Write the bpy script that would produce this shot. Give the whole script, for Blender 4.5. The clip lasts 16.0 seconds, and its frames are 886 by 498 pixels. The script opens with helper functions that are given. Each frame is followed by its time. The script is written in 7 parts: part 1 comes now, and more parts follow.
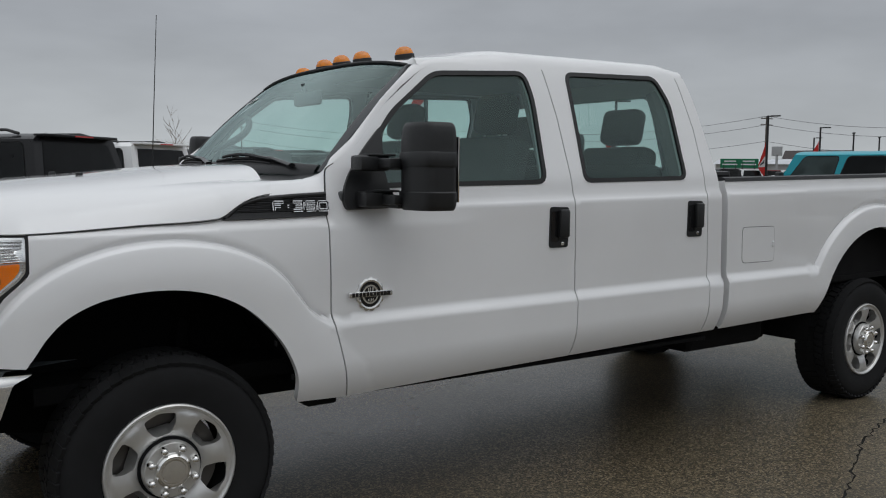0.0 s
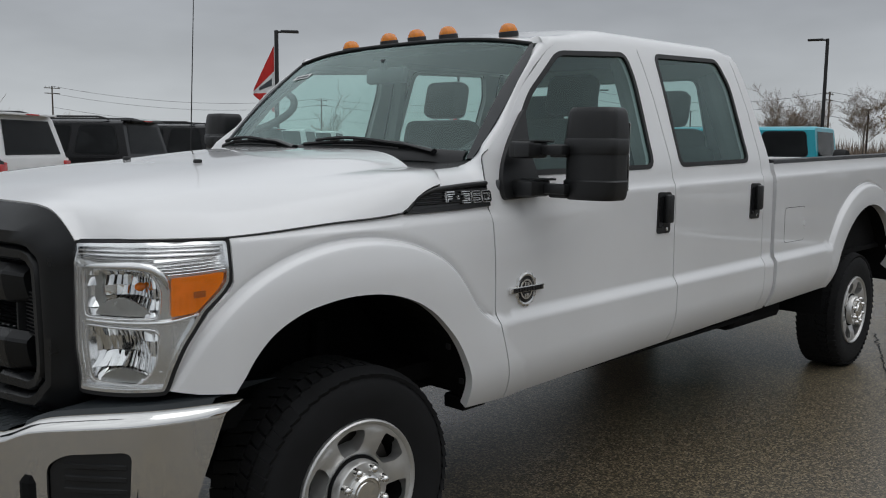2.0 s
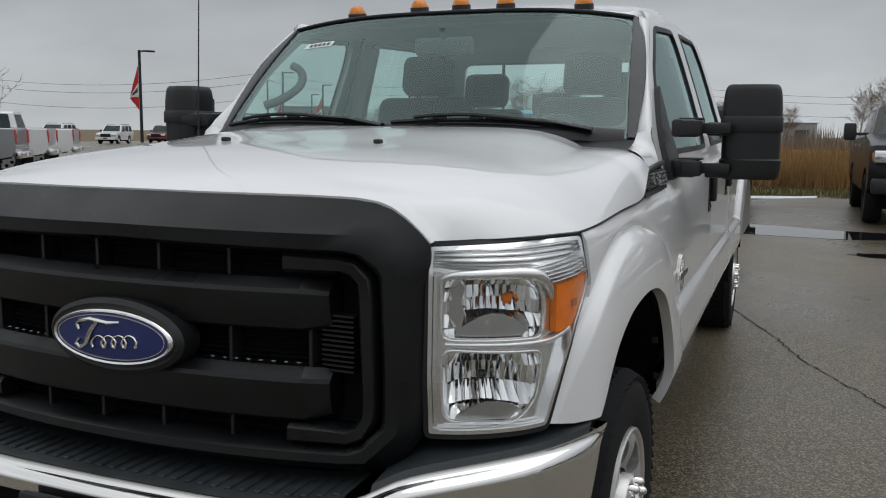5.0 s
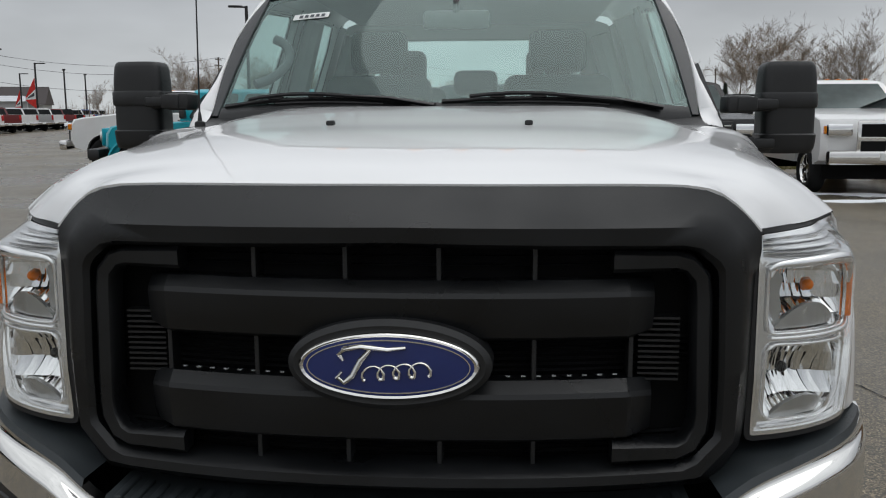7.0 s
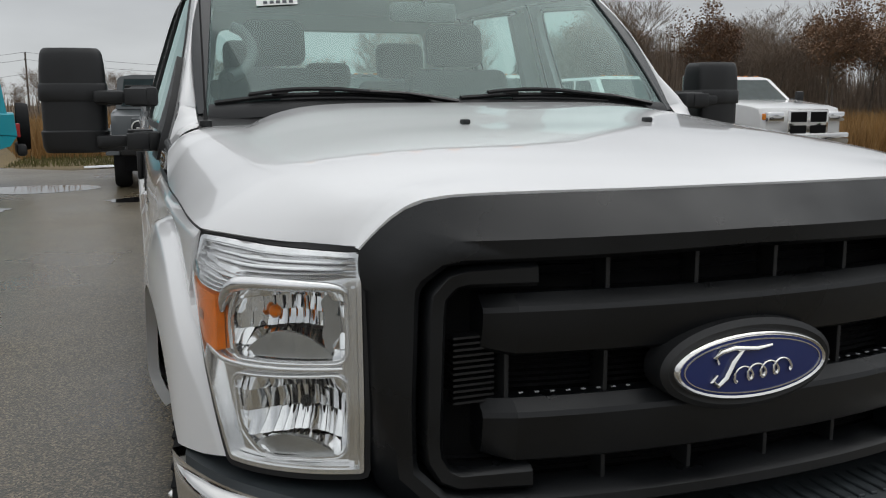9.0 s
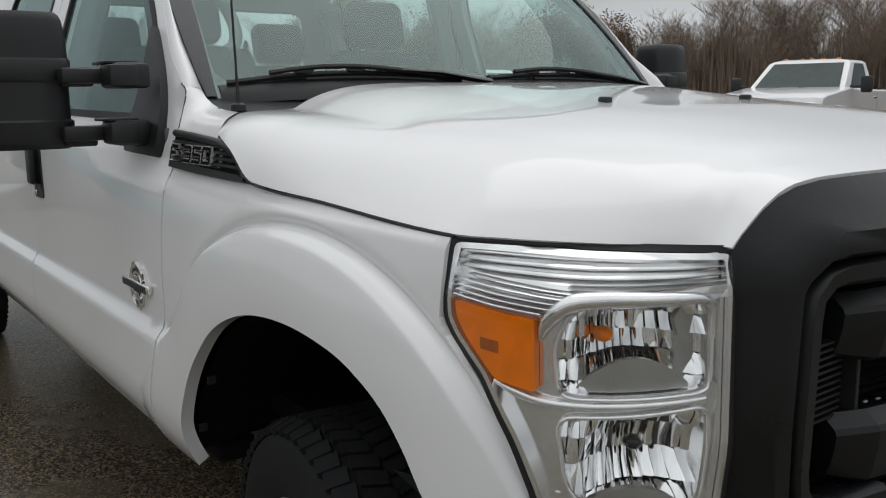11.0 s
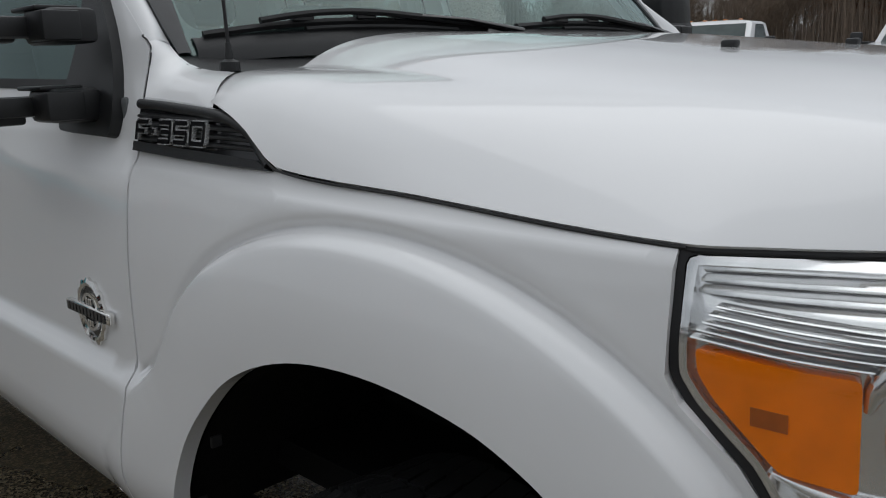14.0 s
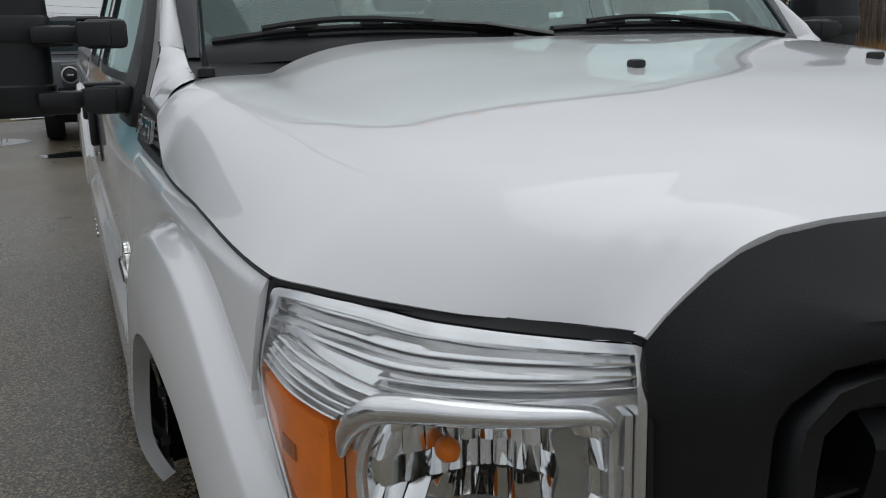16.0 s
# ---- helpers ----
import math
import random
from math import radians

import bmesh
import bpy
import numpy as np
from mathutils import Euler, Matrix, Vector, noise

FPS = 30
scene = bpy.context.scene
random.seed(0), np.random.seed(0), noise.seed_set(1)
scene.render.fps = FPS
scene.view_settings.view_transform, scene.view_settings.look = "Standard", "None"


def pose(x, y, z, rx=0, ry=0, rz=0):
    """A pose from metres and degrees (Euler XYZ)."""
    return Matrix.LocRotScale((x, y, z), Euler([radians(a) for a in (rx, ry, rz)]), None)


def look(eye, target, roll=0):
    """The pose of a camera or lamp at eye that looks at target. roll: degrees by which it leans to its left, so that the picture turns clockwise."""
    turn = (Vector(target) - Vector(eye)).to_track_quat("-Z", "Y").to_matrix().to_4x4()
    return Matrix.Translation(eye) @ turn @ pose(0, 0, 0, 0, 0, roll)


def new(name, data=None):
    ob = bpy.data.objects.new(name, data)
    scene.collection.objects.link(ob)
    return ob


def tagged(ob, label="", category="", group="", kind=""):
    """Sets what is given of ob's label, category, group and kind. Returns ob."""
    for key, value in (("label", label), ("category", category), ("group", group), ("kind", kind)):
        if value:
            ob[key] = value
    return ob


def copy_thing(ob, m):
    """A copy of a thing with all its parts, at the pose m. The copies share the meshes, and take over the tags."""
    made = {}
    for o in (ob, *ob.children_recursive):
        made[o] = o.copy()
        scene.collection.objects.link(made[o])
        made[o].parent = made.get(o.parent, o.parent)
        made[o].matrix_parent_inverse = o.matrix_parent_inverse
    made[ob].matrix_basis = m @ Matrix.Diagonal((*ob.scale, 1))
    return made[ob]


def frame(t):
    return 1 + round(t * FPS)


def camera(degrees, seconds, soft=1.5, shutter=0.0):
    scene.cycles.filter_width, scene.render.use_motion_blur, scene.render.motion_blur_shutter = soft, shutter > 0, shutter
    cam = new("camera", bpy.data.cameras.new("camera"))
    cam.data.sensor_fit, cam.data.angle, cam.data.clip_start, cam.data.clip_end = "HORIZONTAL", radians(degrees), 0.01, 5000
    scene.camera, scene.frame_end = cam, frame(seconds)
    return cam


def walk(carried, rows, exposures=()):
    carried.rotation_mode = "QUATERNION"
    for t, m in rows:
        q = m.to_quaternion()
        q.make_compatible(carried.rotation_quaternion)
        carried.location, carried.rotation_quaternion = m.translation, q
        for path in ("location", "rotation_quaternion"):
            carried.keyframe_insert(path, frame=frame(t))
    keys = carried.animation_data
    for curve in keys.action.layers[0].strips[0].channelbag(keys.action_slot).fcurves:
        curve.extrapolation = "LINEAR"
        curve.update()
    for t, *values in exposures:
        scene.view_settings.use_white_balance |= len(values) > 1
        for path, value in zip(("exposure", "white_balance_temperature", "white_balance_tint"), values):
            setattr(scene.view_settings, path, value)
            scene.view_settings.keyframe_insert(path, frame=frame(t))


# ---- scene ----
cam = camera(54.01, 16.0, 1.1)
PATH = [
    (0.0, look((-0.9186, -3.8589, 1.4182), (1.3692, -0.5959, 1.0742), 0.544)),
    (0.5, look((-1.1435, -3.6377, 1.4452), (1.3000, -0.4911, 1.0876), 0.505)),
    (1.0, look((-1.2938, -3.3898, 1.4359), (1.2626, -0.3397, 1.0338), 0.635)),
    (1.5, look((-1.4543, -3.1460, 1.4525), (1.2666, -0.2458, 1.0220), 0.705)),
    (2.0, look((-1.7080, -2.9135, 1.4651), (1.1710, -0.1765, 0.9956), 0.672)),
    (2.5, look((-1.8811, -2.6810, 1.4546), (1.1506, -0.1197, 0.9560), 0.643)),
    (3.0, look((-2.0122, -2.4045, 1.4529), (1.2056, -0.0859, 0.9333), 0.614)),
    (3.5, look((-2.1680, -2.1470, 1.4377), (1.1822, -0.0261, 0.9108), 0.601)),
    (4.0, look((-2.3006, -1.8657, 1.4503), (1.1680, 0.0544, 0.9191), 0.665)),
    (4.2, look((-2.3074, -1.7626, 1.4390), (1.1964, 0.0927, 0.9085), 0.717)),
    (6.3, look((-2.3701, -0.6411, 1.4274), (1.5282, 0.0369, 0.8415), 0.134)),
    (6.5, look((-2.3711, -0.5318, 1.4328), (1.5429, 0.0312, 0.8293), 0.101)),
    (7.0, look((-2.3714, -0.2157, 1.4287), (1.5681, 0.1014, 0.8123), -0.209)),
    (7.5, look((-2.3652, 0.1031, 1.4387), (1.5862, 0.0679, 0.8180), -0.285)),
    (8.0, look((-2.2763, 0.3937, 1.4443), (1.6526, -0.0131, 0.8136), -0.456)),
    (8.5, look((-2.2171, 0.7020, 1.4339), (1.6551, -0.0749, 0.8000), -0.563)),
    (8.7, look((-2.1890, 0.8329, 1.4503), (1.6316, -0.1596, 0.8037), -0.425)),
    (10.8, look((-1.5029, 1.6356, 1.4256), (1.6735, -0.6955, 0.7355), -0.684)),
    (11.0, look((-1.4195, 1.6758, 1.4178), (1.7167, -0.7078, 0.7227), -0.681)),
    (11.5, look((-1.1710, 1.7290, 1.4221), (1.8774, -0.7623, 0.7147), -0.895)),
    (12.0, look((-0.9592, 1.7559, 1.4068), (2.0280, -0.8045, 0.6847), -1.334)),
    (12.5, look((-0.7506, 1.8057, 1.4285), (2.1629, -0.8306, 0.6791), -1.563)),
    (13.0, look((-0.6889, 1.7880, 1.4306), (2.1499, -0.9216, 0.6563), -1.772)),
    (13.5, look((-0.7271, 1.7346, 1.4012), (2.0786, -1.0130, 0.6407), -2.257)),
    (14.0, look((-0.8411, 1.6108, 1.3889), (1.9709, -1.1088, 0.5542), -1.947)),
    (14.5, look((-0.9850, 1.4794, 1.4148), (1.8787, -1.1706, 0.5337), -1.102)),
    (15.0, look((-1.1125, 1.3643, 1.4249), (2.0265, -0.9361, 0.5003), -1.375)),
    (15.5, look((-1.2077, 1.2552, 1.4442), (2.1678, -0.6671, 0.4897), -1.339)),
    (16.0, look((-1.2812, 1.0765, 1.4440), (2.3006, -0.4435, 0.5166), -1.173)),
]
walk(cam, PATH, ((0.0, -0.02, 6350, 10), (4.0, 0.03, 6380, 10), (6.5, 0.24, 6420, 10), (8.5, 0.24, 6500, 10), (11.0, 0.24, 6550, 10), (12.0, 0.03, 6500, 10), (13.0, -0.08, 6380, 10), (16.0, -0.07, 6300, 10)))

# ---- world and light: overcast winter day ----
SUN_DIR = Vector((0.15, -0.30, 0.94)).normalized()
world = bpy.data.worlds.new("overcast_sky")
world.use_nodes = True
scene.world = world


def build_world():
    nt = world.node_tree
    nt.nodes.clear()
    out = nt.nodes.new("ShaderNodeOutputWorld")
    bg = nt.nodes.new("ShaderNodeBackground")
    sky = nt.nodes.new("ShaderNodeTexSky")
    sky.sky_type = "NISHITA"
    sky.sun_disc = False
    sky.sun_elevation = math.asin(SUN_DIR.z)
    sky.sun_rotation = math.atan2(SUN_DIR.x, SUN_DIR.y)
    sky.dust_density = 4.0
    co = nt.nodes.new("ShaderNodeTexCoord")
    sep = nt.nodes.new("ShaderNodeSeparateXYZ")
    nt.links.new(co.outputs["Generated"], sep.inputs[0])
    ramp = nt.nodes.new("ShaderNodeValToRGB")
    cr = ramp.color_ramp
    cr.elements[0].position, cr.elements[0].color = 0.0, (0.60, 0.625, 0.63, 1)
    cr.elements[1].position, cr.elements[1].color = 1.0, (0.98, 1.01, 1.03, 1)
    for p, c in ((0.05, (0.55, 0.575, 0.59)), (0.16, (0.43, 0.45, 0.475)), (0.27, (0.50, 0.52, 0.545)), (0.42, (0.76, 0.785, 0.81)), (0.65, (0.90, 0.93, 0.95))):
        e = cr.elements.new(p)
        e.color = (*c, 1)
    nt.links.new(sep.outputs["Z"], ramp.inputs[0])
    mp = nt.nodes.new("ShaderNodeMapping")
    mp.inputs["Scale"].default_value = (1.6, 1.6, 5.0)
    nt.links.new(co.outputs["Generated"], mp.inputs[0])
    nz = nt.nodes.new("ShaderNodeTexNoise")
    nz.inputs["Scale"].default_value = 2.2
    nz.inputs["Detail"].default_value = 4
    nz.inputs["Roughness"].default_value = 0.5
    nt.links.new(mp.outputs[0], nz.inputs[0])
    mr = nt.nodes.new("ShaderNodeMapRange")
    mr.inputs["From Min"].default_value, mr.inputs["From Max"].default_value = 0.3, 0.7
    mr.inputs["To Min"].default_value, mr.inputs["To Max"].default_value = 0.86, 1.14
    nt.links.new(nz.outputs[0], mr.inputs[0])
    mul = nt.nodes.new("ShaderNodeVectorMath")
    mul.operation = "SCALE"
    nt.links.new(ramp.outputs[0], mul.inputs[0])
    nt.links.new(mr.outputs[0], mul.inputs["Scale"])
    thin = nt.nodes.new("ShaderNodeVectorMath")
    thin.operation = "SCALE"
    thin.inputs["Scale"].default_value = 0.004
    nt.links.new(sky.outputs[0], thin.inputs[0])
    add = nt.nodes.new("ShaderNodeVectorMath")
    add.operation = "ADD"
    nt.links.new(mul.outputs[0], add.inputs[0])
    nt.links.new(thin.outputs[0], add.inputs[1])
    nt.links.new(add.outputs[0], bg.inputs[0])
    bg.inputs[1].default_value = 0.80
    nt.links.new(bg.outputs[0], out.inputs[0])


build_world()
sun = new("sun", bpy.data.lights.new("sun", "SUN"))
sun.data.energy = 0.5
sun.data.angle = radians(60)
sun.data.color = (1.0, 0.99, 0.97)
sun.matrix_world = look(SUN_DIR * 30, (0, 0, 0))


# ---- materials ----
def mat(name, color, rough=0.5, metal=0.0, coat=0.0, var=0.12, scale=6.0, bump=0.0, bscale=200.0, rvar=0.1, spec=0.5, ior=1.5, speck=0.0, objrand=0.0, coatrough=0.04):
    m = bpy.data.materials.new(name)
    m.use_nodes = True
    nt = m.node_tree
    b = nt.nodes["Principled BSDF"]
    b.inputs["Metallic"].default_value = metal
    b.inputs["IOR"].default_value = ior
    b.inputs["Specular IOR Level"].default_value = spec
    b.inputs["Coat Weight"].default_value = coat
    b.inputs["Coat Roughness"].default_value = coatrough
    co = nt.nodes.new("ShaderNodeTexCoord")
    n1 = nt.nodes.new("ShaderNodeTexNoise")
    n1.inputs["Scale"].default_value = scale
    n1.inputs["Detail"].default_value = 6
    nt.links.new(co.outputs["Object"], n1.inputs[0])
    r = nt.nodes.new("ShaderNodeMapRange")
    r.inputs["From Min"].default_value, r.inputs["From Max"].default_value = 0.3, 0.7
    r.inputs["To Min"].default_value, r.inputs["To Max"].default_value = 1 - var, 1 + var * 0.6
    nt.links.new(n1.outputs[0], r.inputs[0])
    sc = nt.nodes.new("ShaderNodeVectorMath")
    sc.operation = "SCALE"
    sc.inputs[0].default_value = color
    nt.links.new(r.outputs[0], sc.inputs["Scale"])
    last = sc.outputs[0]
    if speck:
        n3 = nt.nodes.new("ShaderNodeTexNoise")
        n3.inputs["Scale"].default_value = bscale
        n3.inputs["Detail"].default_value = 3
        nt.links.new(co.outputs["Object"], n3.inputs[0])
        r3 = nt.nodes.new("ShaderNodeMapRange")
        r3.inputs["From Min"].default_value, r3.inputs["From Max"].default_value = 0.3, 0.7
        r3.inputs["To Min"].default_value, r3.inputs["To Max"].default_value = 1 - speck, 1 + speck
        nt.links.new(n3.outputs[0], r3.inputs[0])
        s3 = nt.nodes.new("ShaderNodeVectorMath")
        s3.operation = "SCALE"
        nt.links.new(last, s3.inputs[0])
        nt.links.new(r3.outputs[0], s3.inputs["Scale"])
        last = s3.outputs[0]
    if objrand:
        oi = nt.nodes.new("ShaderNodeObjectInfo")
        ro = nt.nodes.new("ShaderNodeMapRange")
        ro.inputs["To Min"].default_value, ro.inputs["To Max"].default_value = 1 - objrand, 1 + objrand
        nt.links.new(oi.outputs["Random"], ro.inputs[0])
        s4 = nt.nodes.new("ShaderNodeVectorMath")
        s4.operation = "SCALE"
        nt.links.new(last, s4.inputs[0])
        nt.links.new(ro.outputs[0], s4.inputs["Scale"])
        last = s4.outputs[0]
    nt.links.new(last, b.inputs["Base Color"])
    r2 = nt.nodes.new("ShaderNodeMapRange")
    r2.inputs["From Min"].default_value, r2.inputs["From Max"].default_value = 0.3, 0.7
    r2.inputs["To Min"].default_value, r2.inputs["To Max"].default_value = max(rough - rvar * rough, 0.0), min(rough + rvar * rough, 1)
    nt.links.new(n1.outputs[0], r2.inputs[0])
    nt.links.new(r2.outputs[0], b.inputs["Roughness"])
    if bump:
        n2 = nt.nodes.new("ShaderNodeTexNoise")
        n2.inputs["Scale"].default_value = bscale
        n2.inputs["Detail"].default_value = 3
        nt.links.new(co.outputs["Object"], n2.inputs[0])
        bp = nt.nodes.new("ShaderNodeBump")
        bp.inputs["Strength"].default_value = bump
        bp.inputs["Distance"].default_value = 0.002
        nt.links.new(n2.outputs[0], bp.inputs["Height"])
        nt.links.new(bp.outputs[0], b.inputs["Normal"])
    return m


def glass_mat(name, tint, ior=1.45, rough=0.0, gtint=(1.0, 1.0, 1.0), boost=1.6):
    m = bpy.data.materials.new(name)
    m.use_nodes = True
    nt = m.node_tree
    nt.nodes.clear()
    out = nt.nodes.new("ShaderNodeOutputMaterial")
    tr = nt.nodes.new("ShaderNodeBsdfTransparent")
    tr.inputs[0].default_value = (*tint, 1)
    gl = nt.nodes.new("ShaderNodeBsdfGlossy")
    gl.inputs["Roughness"].default_value = rough
    gl.inputs[0].default_value = (*gtint, 1)
    lw = nt.nodes.new("ShaderNodeLayerWeight")
    lw.inputs[0].default_value = 0.5
    pw = nt.nodes.new("ShaderNodeMath")
    pw.operation = "POWER"
    pw.inputs[1].default_value = 4.5
    nt.links.new(lw.outputs["Facing"], pw.inputs[0])
    fr = nt.nodes.new("ShaderNodeMapRange")
    f0 = ((ior - 1) / (ior + 1)) ** 2 * boost
    fr.inputs["To Min"].default_value, fr.inputs["To Max"].default_value = f0, 0.95
    nt.links.new(pw.outputs[0], fr.inputs[0])
    mx = nt.nodes.new("ShaderNodeMixShader")
    nt.links.new(fr.outputs[0], mx.inputs[0])
    nt.links.new(tr.outputs[0], mx.inputs[1])
    nt.links.new(gl.outputs[0], mx.inputs[2])
    nt.links.new(mx.outputs[0], out.inputs[0])
    return m


WHITE = mat("white_paint", (0.80, 0.80, 0.805), 0.42, coat=1.0, var=0.03, scale=2.5, rvar=0.2, coatrough=0.03)
BLACK_PLASTIC = mat("black_textured_plastic", (0.0095, 0.010, 0.011), 0.46, var=0.25, scale=9, bump=0.25, bscale=900)
GREY_PLASTIC = mat("dark_grey_grille_plastic", (0.0060, 0.0066, 0.0076), 0.36, var=0.3, scale=5, bump=0.2, bscale=700, rvar=0.45, spec=0.40)
GLOSS_BLACK = mat("gloss_black", (0.01, 0.01, 0.011), 0.12, var=0.2)
# rubber seals, and the black put into panel gaps as their shade
SEAL_AND_GAP = mat("black_rubber_and_gap_shade", (0.012, 0.012, 0.013), 0.6, var=0.2)
FRIT = mat("dark_ceramic_border", (0.03, 0.032, 0.035), 0.25, var=0.2)
CHROME = mat("chrome", (0.80, 0.79, 0.77), 0.08, metal=1.0, var=0.03, scale=6, rvar=0.15)
BRIGHT = mat("bright_lamp_trim", (0.86, 0.86, 0.86), 0.14, metal=0.9, var=0.04, scale=20)
ALLOY = mat("machined_alloy", (0.66, 0.655, 0.64), 0.34, metal=0.75, var=0.10, scale=18, bump=0.05, bscale=400)
RUBBER = mat("tyre_rubber", (0.012, 0.0122, 0.013), 0.8, spec=0.25, var=0.35, scale=14, bump=0.3, bscale=300)
UNDER = mat("dark_underbody", (0.006, 0.006, 0.0065), 0.9, var=0.4, scale=7, spec=0.2)
AMBER = mat("amber_lens", (1.0, 0.225, 0.0), 0.3, coat=0.15, var=0.12, scale=30, bump=0.2, bscale=160, spec=0.3)
LAMP_AMBER = mat("orange_marker_lens", (0.70, 0.21, 0.005), 0.25, coat=0.3, var=0.2, scale=40)
RED = mat("red_lens", (0.5, 0.02, 0.02), 0.2, coat=0.5, var=0.15, scale=20)
BLUE = mat("blue_enamel", (0.012, 0.025, 0.14), 0.15, coat=0.6, var=0.1)
SIDING = mat("pale_metal_siding", (0.40, 0.41, 0.42), 0.6, var=0.08)
BEZEL = mat("white_silver_bezel", (0.93, 0.93, 0.93), 0.22, metal=0.75, var=0.03, scale=20)
REFLECTOR = mat("faceted_reflector", (0.90, 0.90, 0.90), 0.06, metal=1.0, var=0.05)
FABRIC = mat("grey_seat_cloth", (0.065, 0.070, 0.072), 0.9, var=0.15, scale=8)
DASH = mat("grey_dashboard_vinyl", (0.10, 0.105, 0.108), 0.7, var=0.15)
HEADLINER = mat("pale_headliner", (0.35, 0.35, 0.34), 0.9, var=0.1)
PAPER = mat("white_sticker", (0.75, 0.77, 0.76), 0.6, var=0.1)
INK = mat("dark_print", (0.05, 0.06, 0.07), 0.6)
GLASS = glass_mat("tinted_green_glass", (0.70, 0.86, 0.83), 1.52, gtint=(0.80, 1.0, 0.97))
REAR_GLASS = glass_mat("tinted_rear_glass", (0.74, 0.86, 0.84), 1.5)
WS_GLASS = glass_mat("windshield_green_glass", (0.70, 0.85, 0.82), 1.52, gtint=(0.82, 1.0, 0.97), boost=2.3)
LENS = glass_mat("clear_lamp_lens", (0.96, 0.97, 0.97), 1.42)


# ---- mesh helpers ----
def curve1(pts):
    """A smooth monotone curve through (x, y) pairs."""
    xs = np.array([p[0] for p in pts], float)
    ys = np.array([p[1] for p in pts], float)
    h = np.diff(xs)
    d = np.diff(ys) / h
    m = np.zeros(len(xs))
    m[0], m[-1] = d[0], d[-1]
    for i in range(1, len(xs) - 1):
        if d[i - 1] * d[i] > 0:
            w1, w2 = 2 * h[i] + h[i - 1], h[i] + 2 * h[i - 1]
            m[i] = (w1 + w2) / (w1 / d[i - 1] + w2 / d[i])

    def f(x):
        if x <= xs[0]:
            return ys[0] + m[0] * (x - xs[0])
        if x >= xs[-1]:
            return ys[-1] + m[-1] * (x - xs[-1])
        i = int(np.searchsorted(xs, x)) - 1
        s = (x - xs[i]) / h[i]
        return ((1 + 2 * s) * (1 - s) ** 2 * ys[i] + s * (1 - s) ** 2 * h[i] * m[i]
                + s * s * (3 - 2 * s) * ys[i + 1] + s * s * (s - 1) * h[i] * m[i + 1])
    return f


def sstep(a, b, x):
    s = min(max((x - a) / (b - a), 0.0), 1.0)
    return s * s * (3 - 2 * s)


def mesh_ob(name, verts, faces, material, parent=None, label="", smooth=True, normals=None):
    me = bpy.data.meshes.new(name)
    me.from_pydata([tuple(v) for v in verts], [], faces)
    me.materials.append(material)
    if smooth:
        me.polygons.foreach_set("use_smooth", [True] * len(me.polygons))
    if normals is not None:
        me.normals_split_custom_set([tuple(normals[i]) for i in range(len(me.loops))])
    me.update()
    ob = new(name, me)
    ob.parent = parent
    if label:
        tagged(ob, label)
    return ob


def part(name, bm, material, parent=None, label="", smooth=None):
    me = bpy.data.meshes.new(name)
    bmesh.ops.recalc_face_normals(bm, faces=bm.faces)
    bm.to_mesh(me)
    bm.free()
    me.materials.append(material)
    if smooth is not None:
        me.polygons.foreach_set("use_smooth", [True] * len(me.polygons))
        me.set_sharp_from_angle(angle=radians(smooth))
    ob = new(name, me)
    ob.parent = parent
    if label:
        tagged(ob, label)
    return ob


def empty(name, label="", category="", group="", m=None):
    ob = new(name)
    if m is not None:
        ob.matrix_world = m
    return tagged(ob, label, category, group)


def box(bm, c, size, bevel=0.0, m=None, seg=2):
    r = bmesh.ops.create_cube(bm, size=1.0)
    vs = r["verts"]
    bmesh.ops.scale(bm, vec=size, verts=vs)
    if bevel > 0:
        es = list({e for v in vs for e in v.link_edges})
        b = bmesh.ops.bevel(bm, geom=es, offset=bevel, segments=seg, affect="EDGES", profile=0.5)
        vs = list({v for f in b["faces"] for v in f.verts} | {v for v in vs if v.is_valid})
    if m is not None:
        bmesh.ops.transform(bm, matrix=m, verts=vs)
    bmesh.ops.translate(bm, vec=c, verts=vs)
    return vs


def rbox(c, size, bevel, m=None, seg=2):
    bm = bmesh.new()
    box(bm, c, size, bevel, m, seg)
    return bm


def lathe(profile, n=32, axis="y", closed=False):
    """profile: (radius, along) pairs turned round an axis."""
    bm = bmesh.new()
    rings = []
    for k in range(n):
        a = 2 * math.pi * k / n
        ring = []
        for r, h in profile:
            u, v = r * math.cos(a), r * math.sin(a)
            p = (u, h, v) if axis == "y" else ((u, v, h) if axis == "z" else (h, u, v))
            ring.append(bm.verts.new(p))
        rings.append(ring)
    for k in range(n):
        a, b = rings[k], rings[(k + 1) % n]
        for i in range(len(profile) - (0 if closed else 1)):
            j = (i + 1) % len(profile)
            bm.faces.new((a[i], a[j], b[j], b[i]))
    bmesh.ops.remove_doubles(bm, verts=bm.verts, dist=1e-5)
    return bm


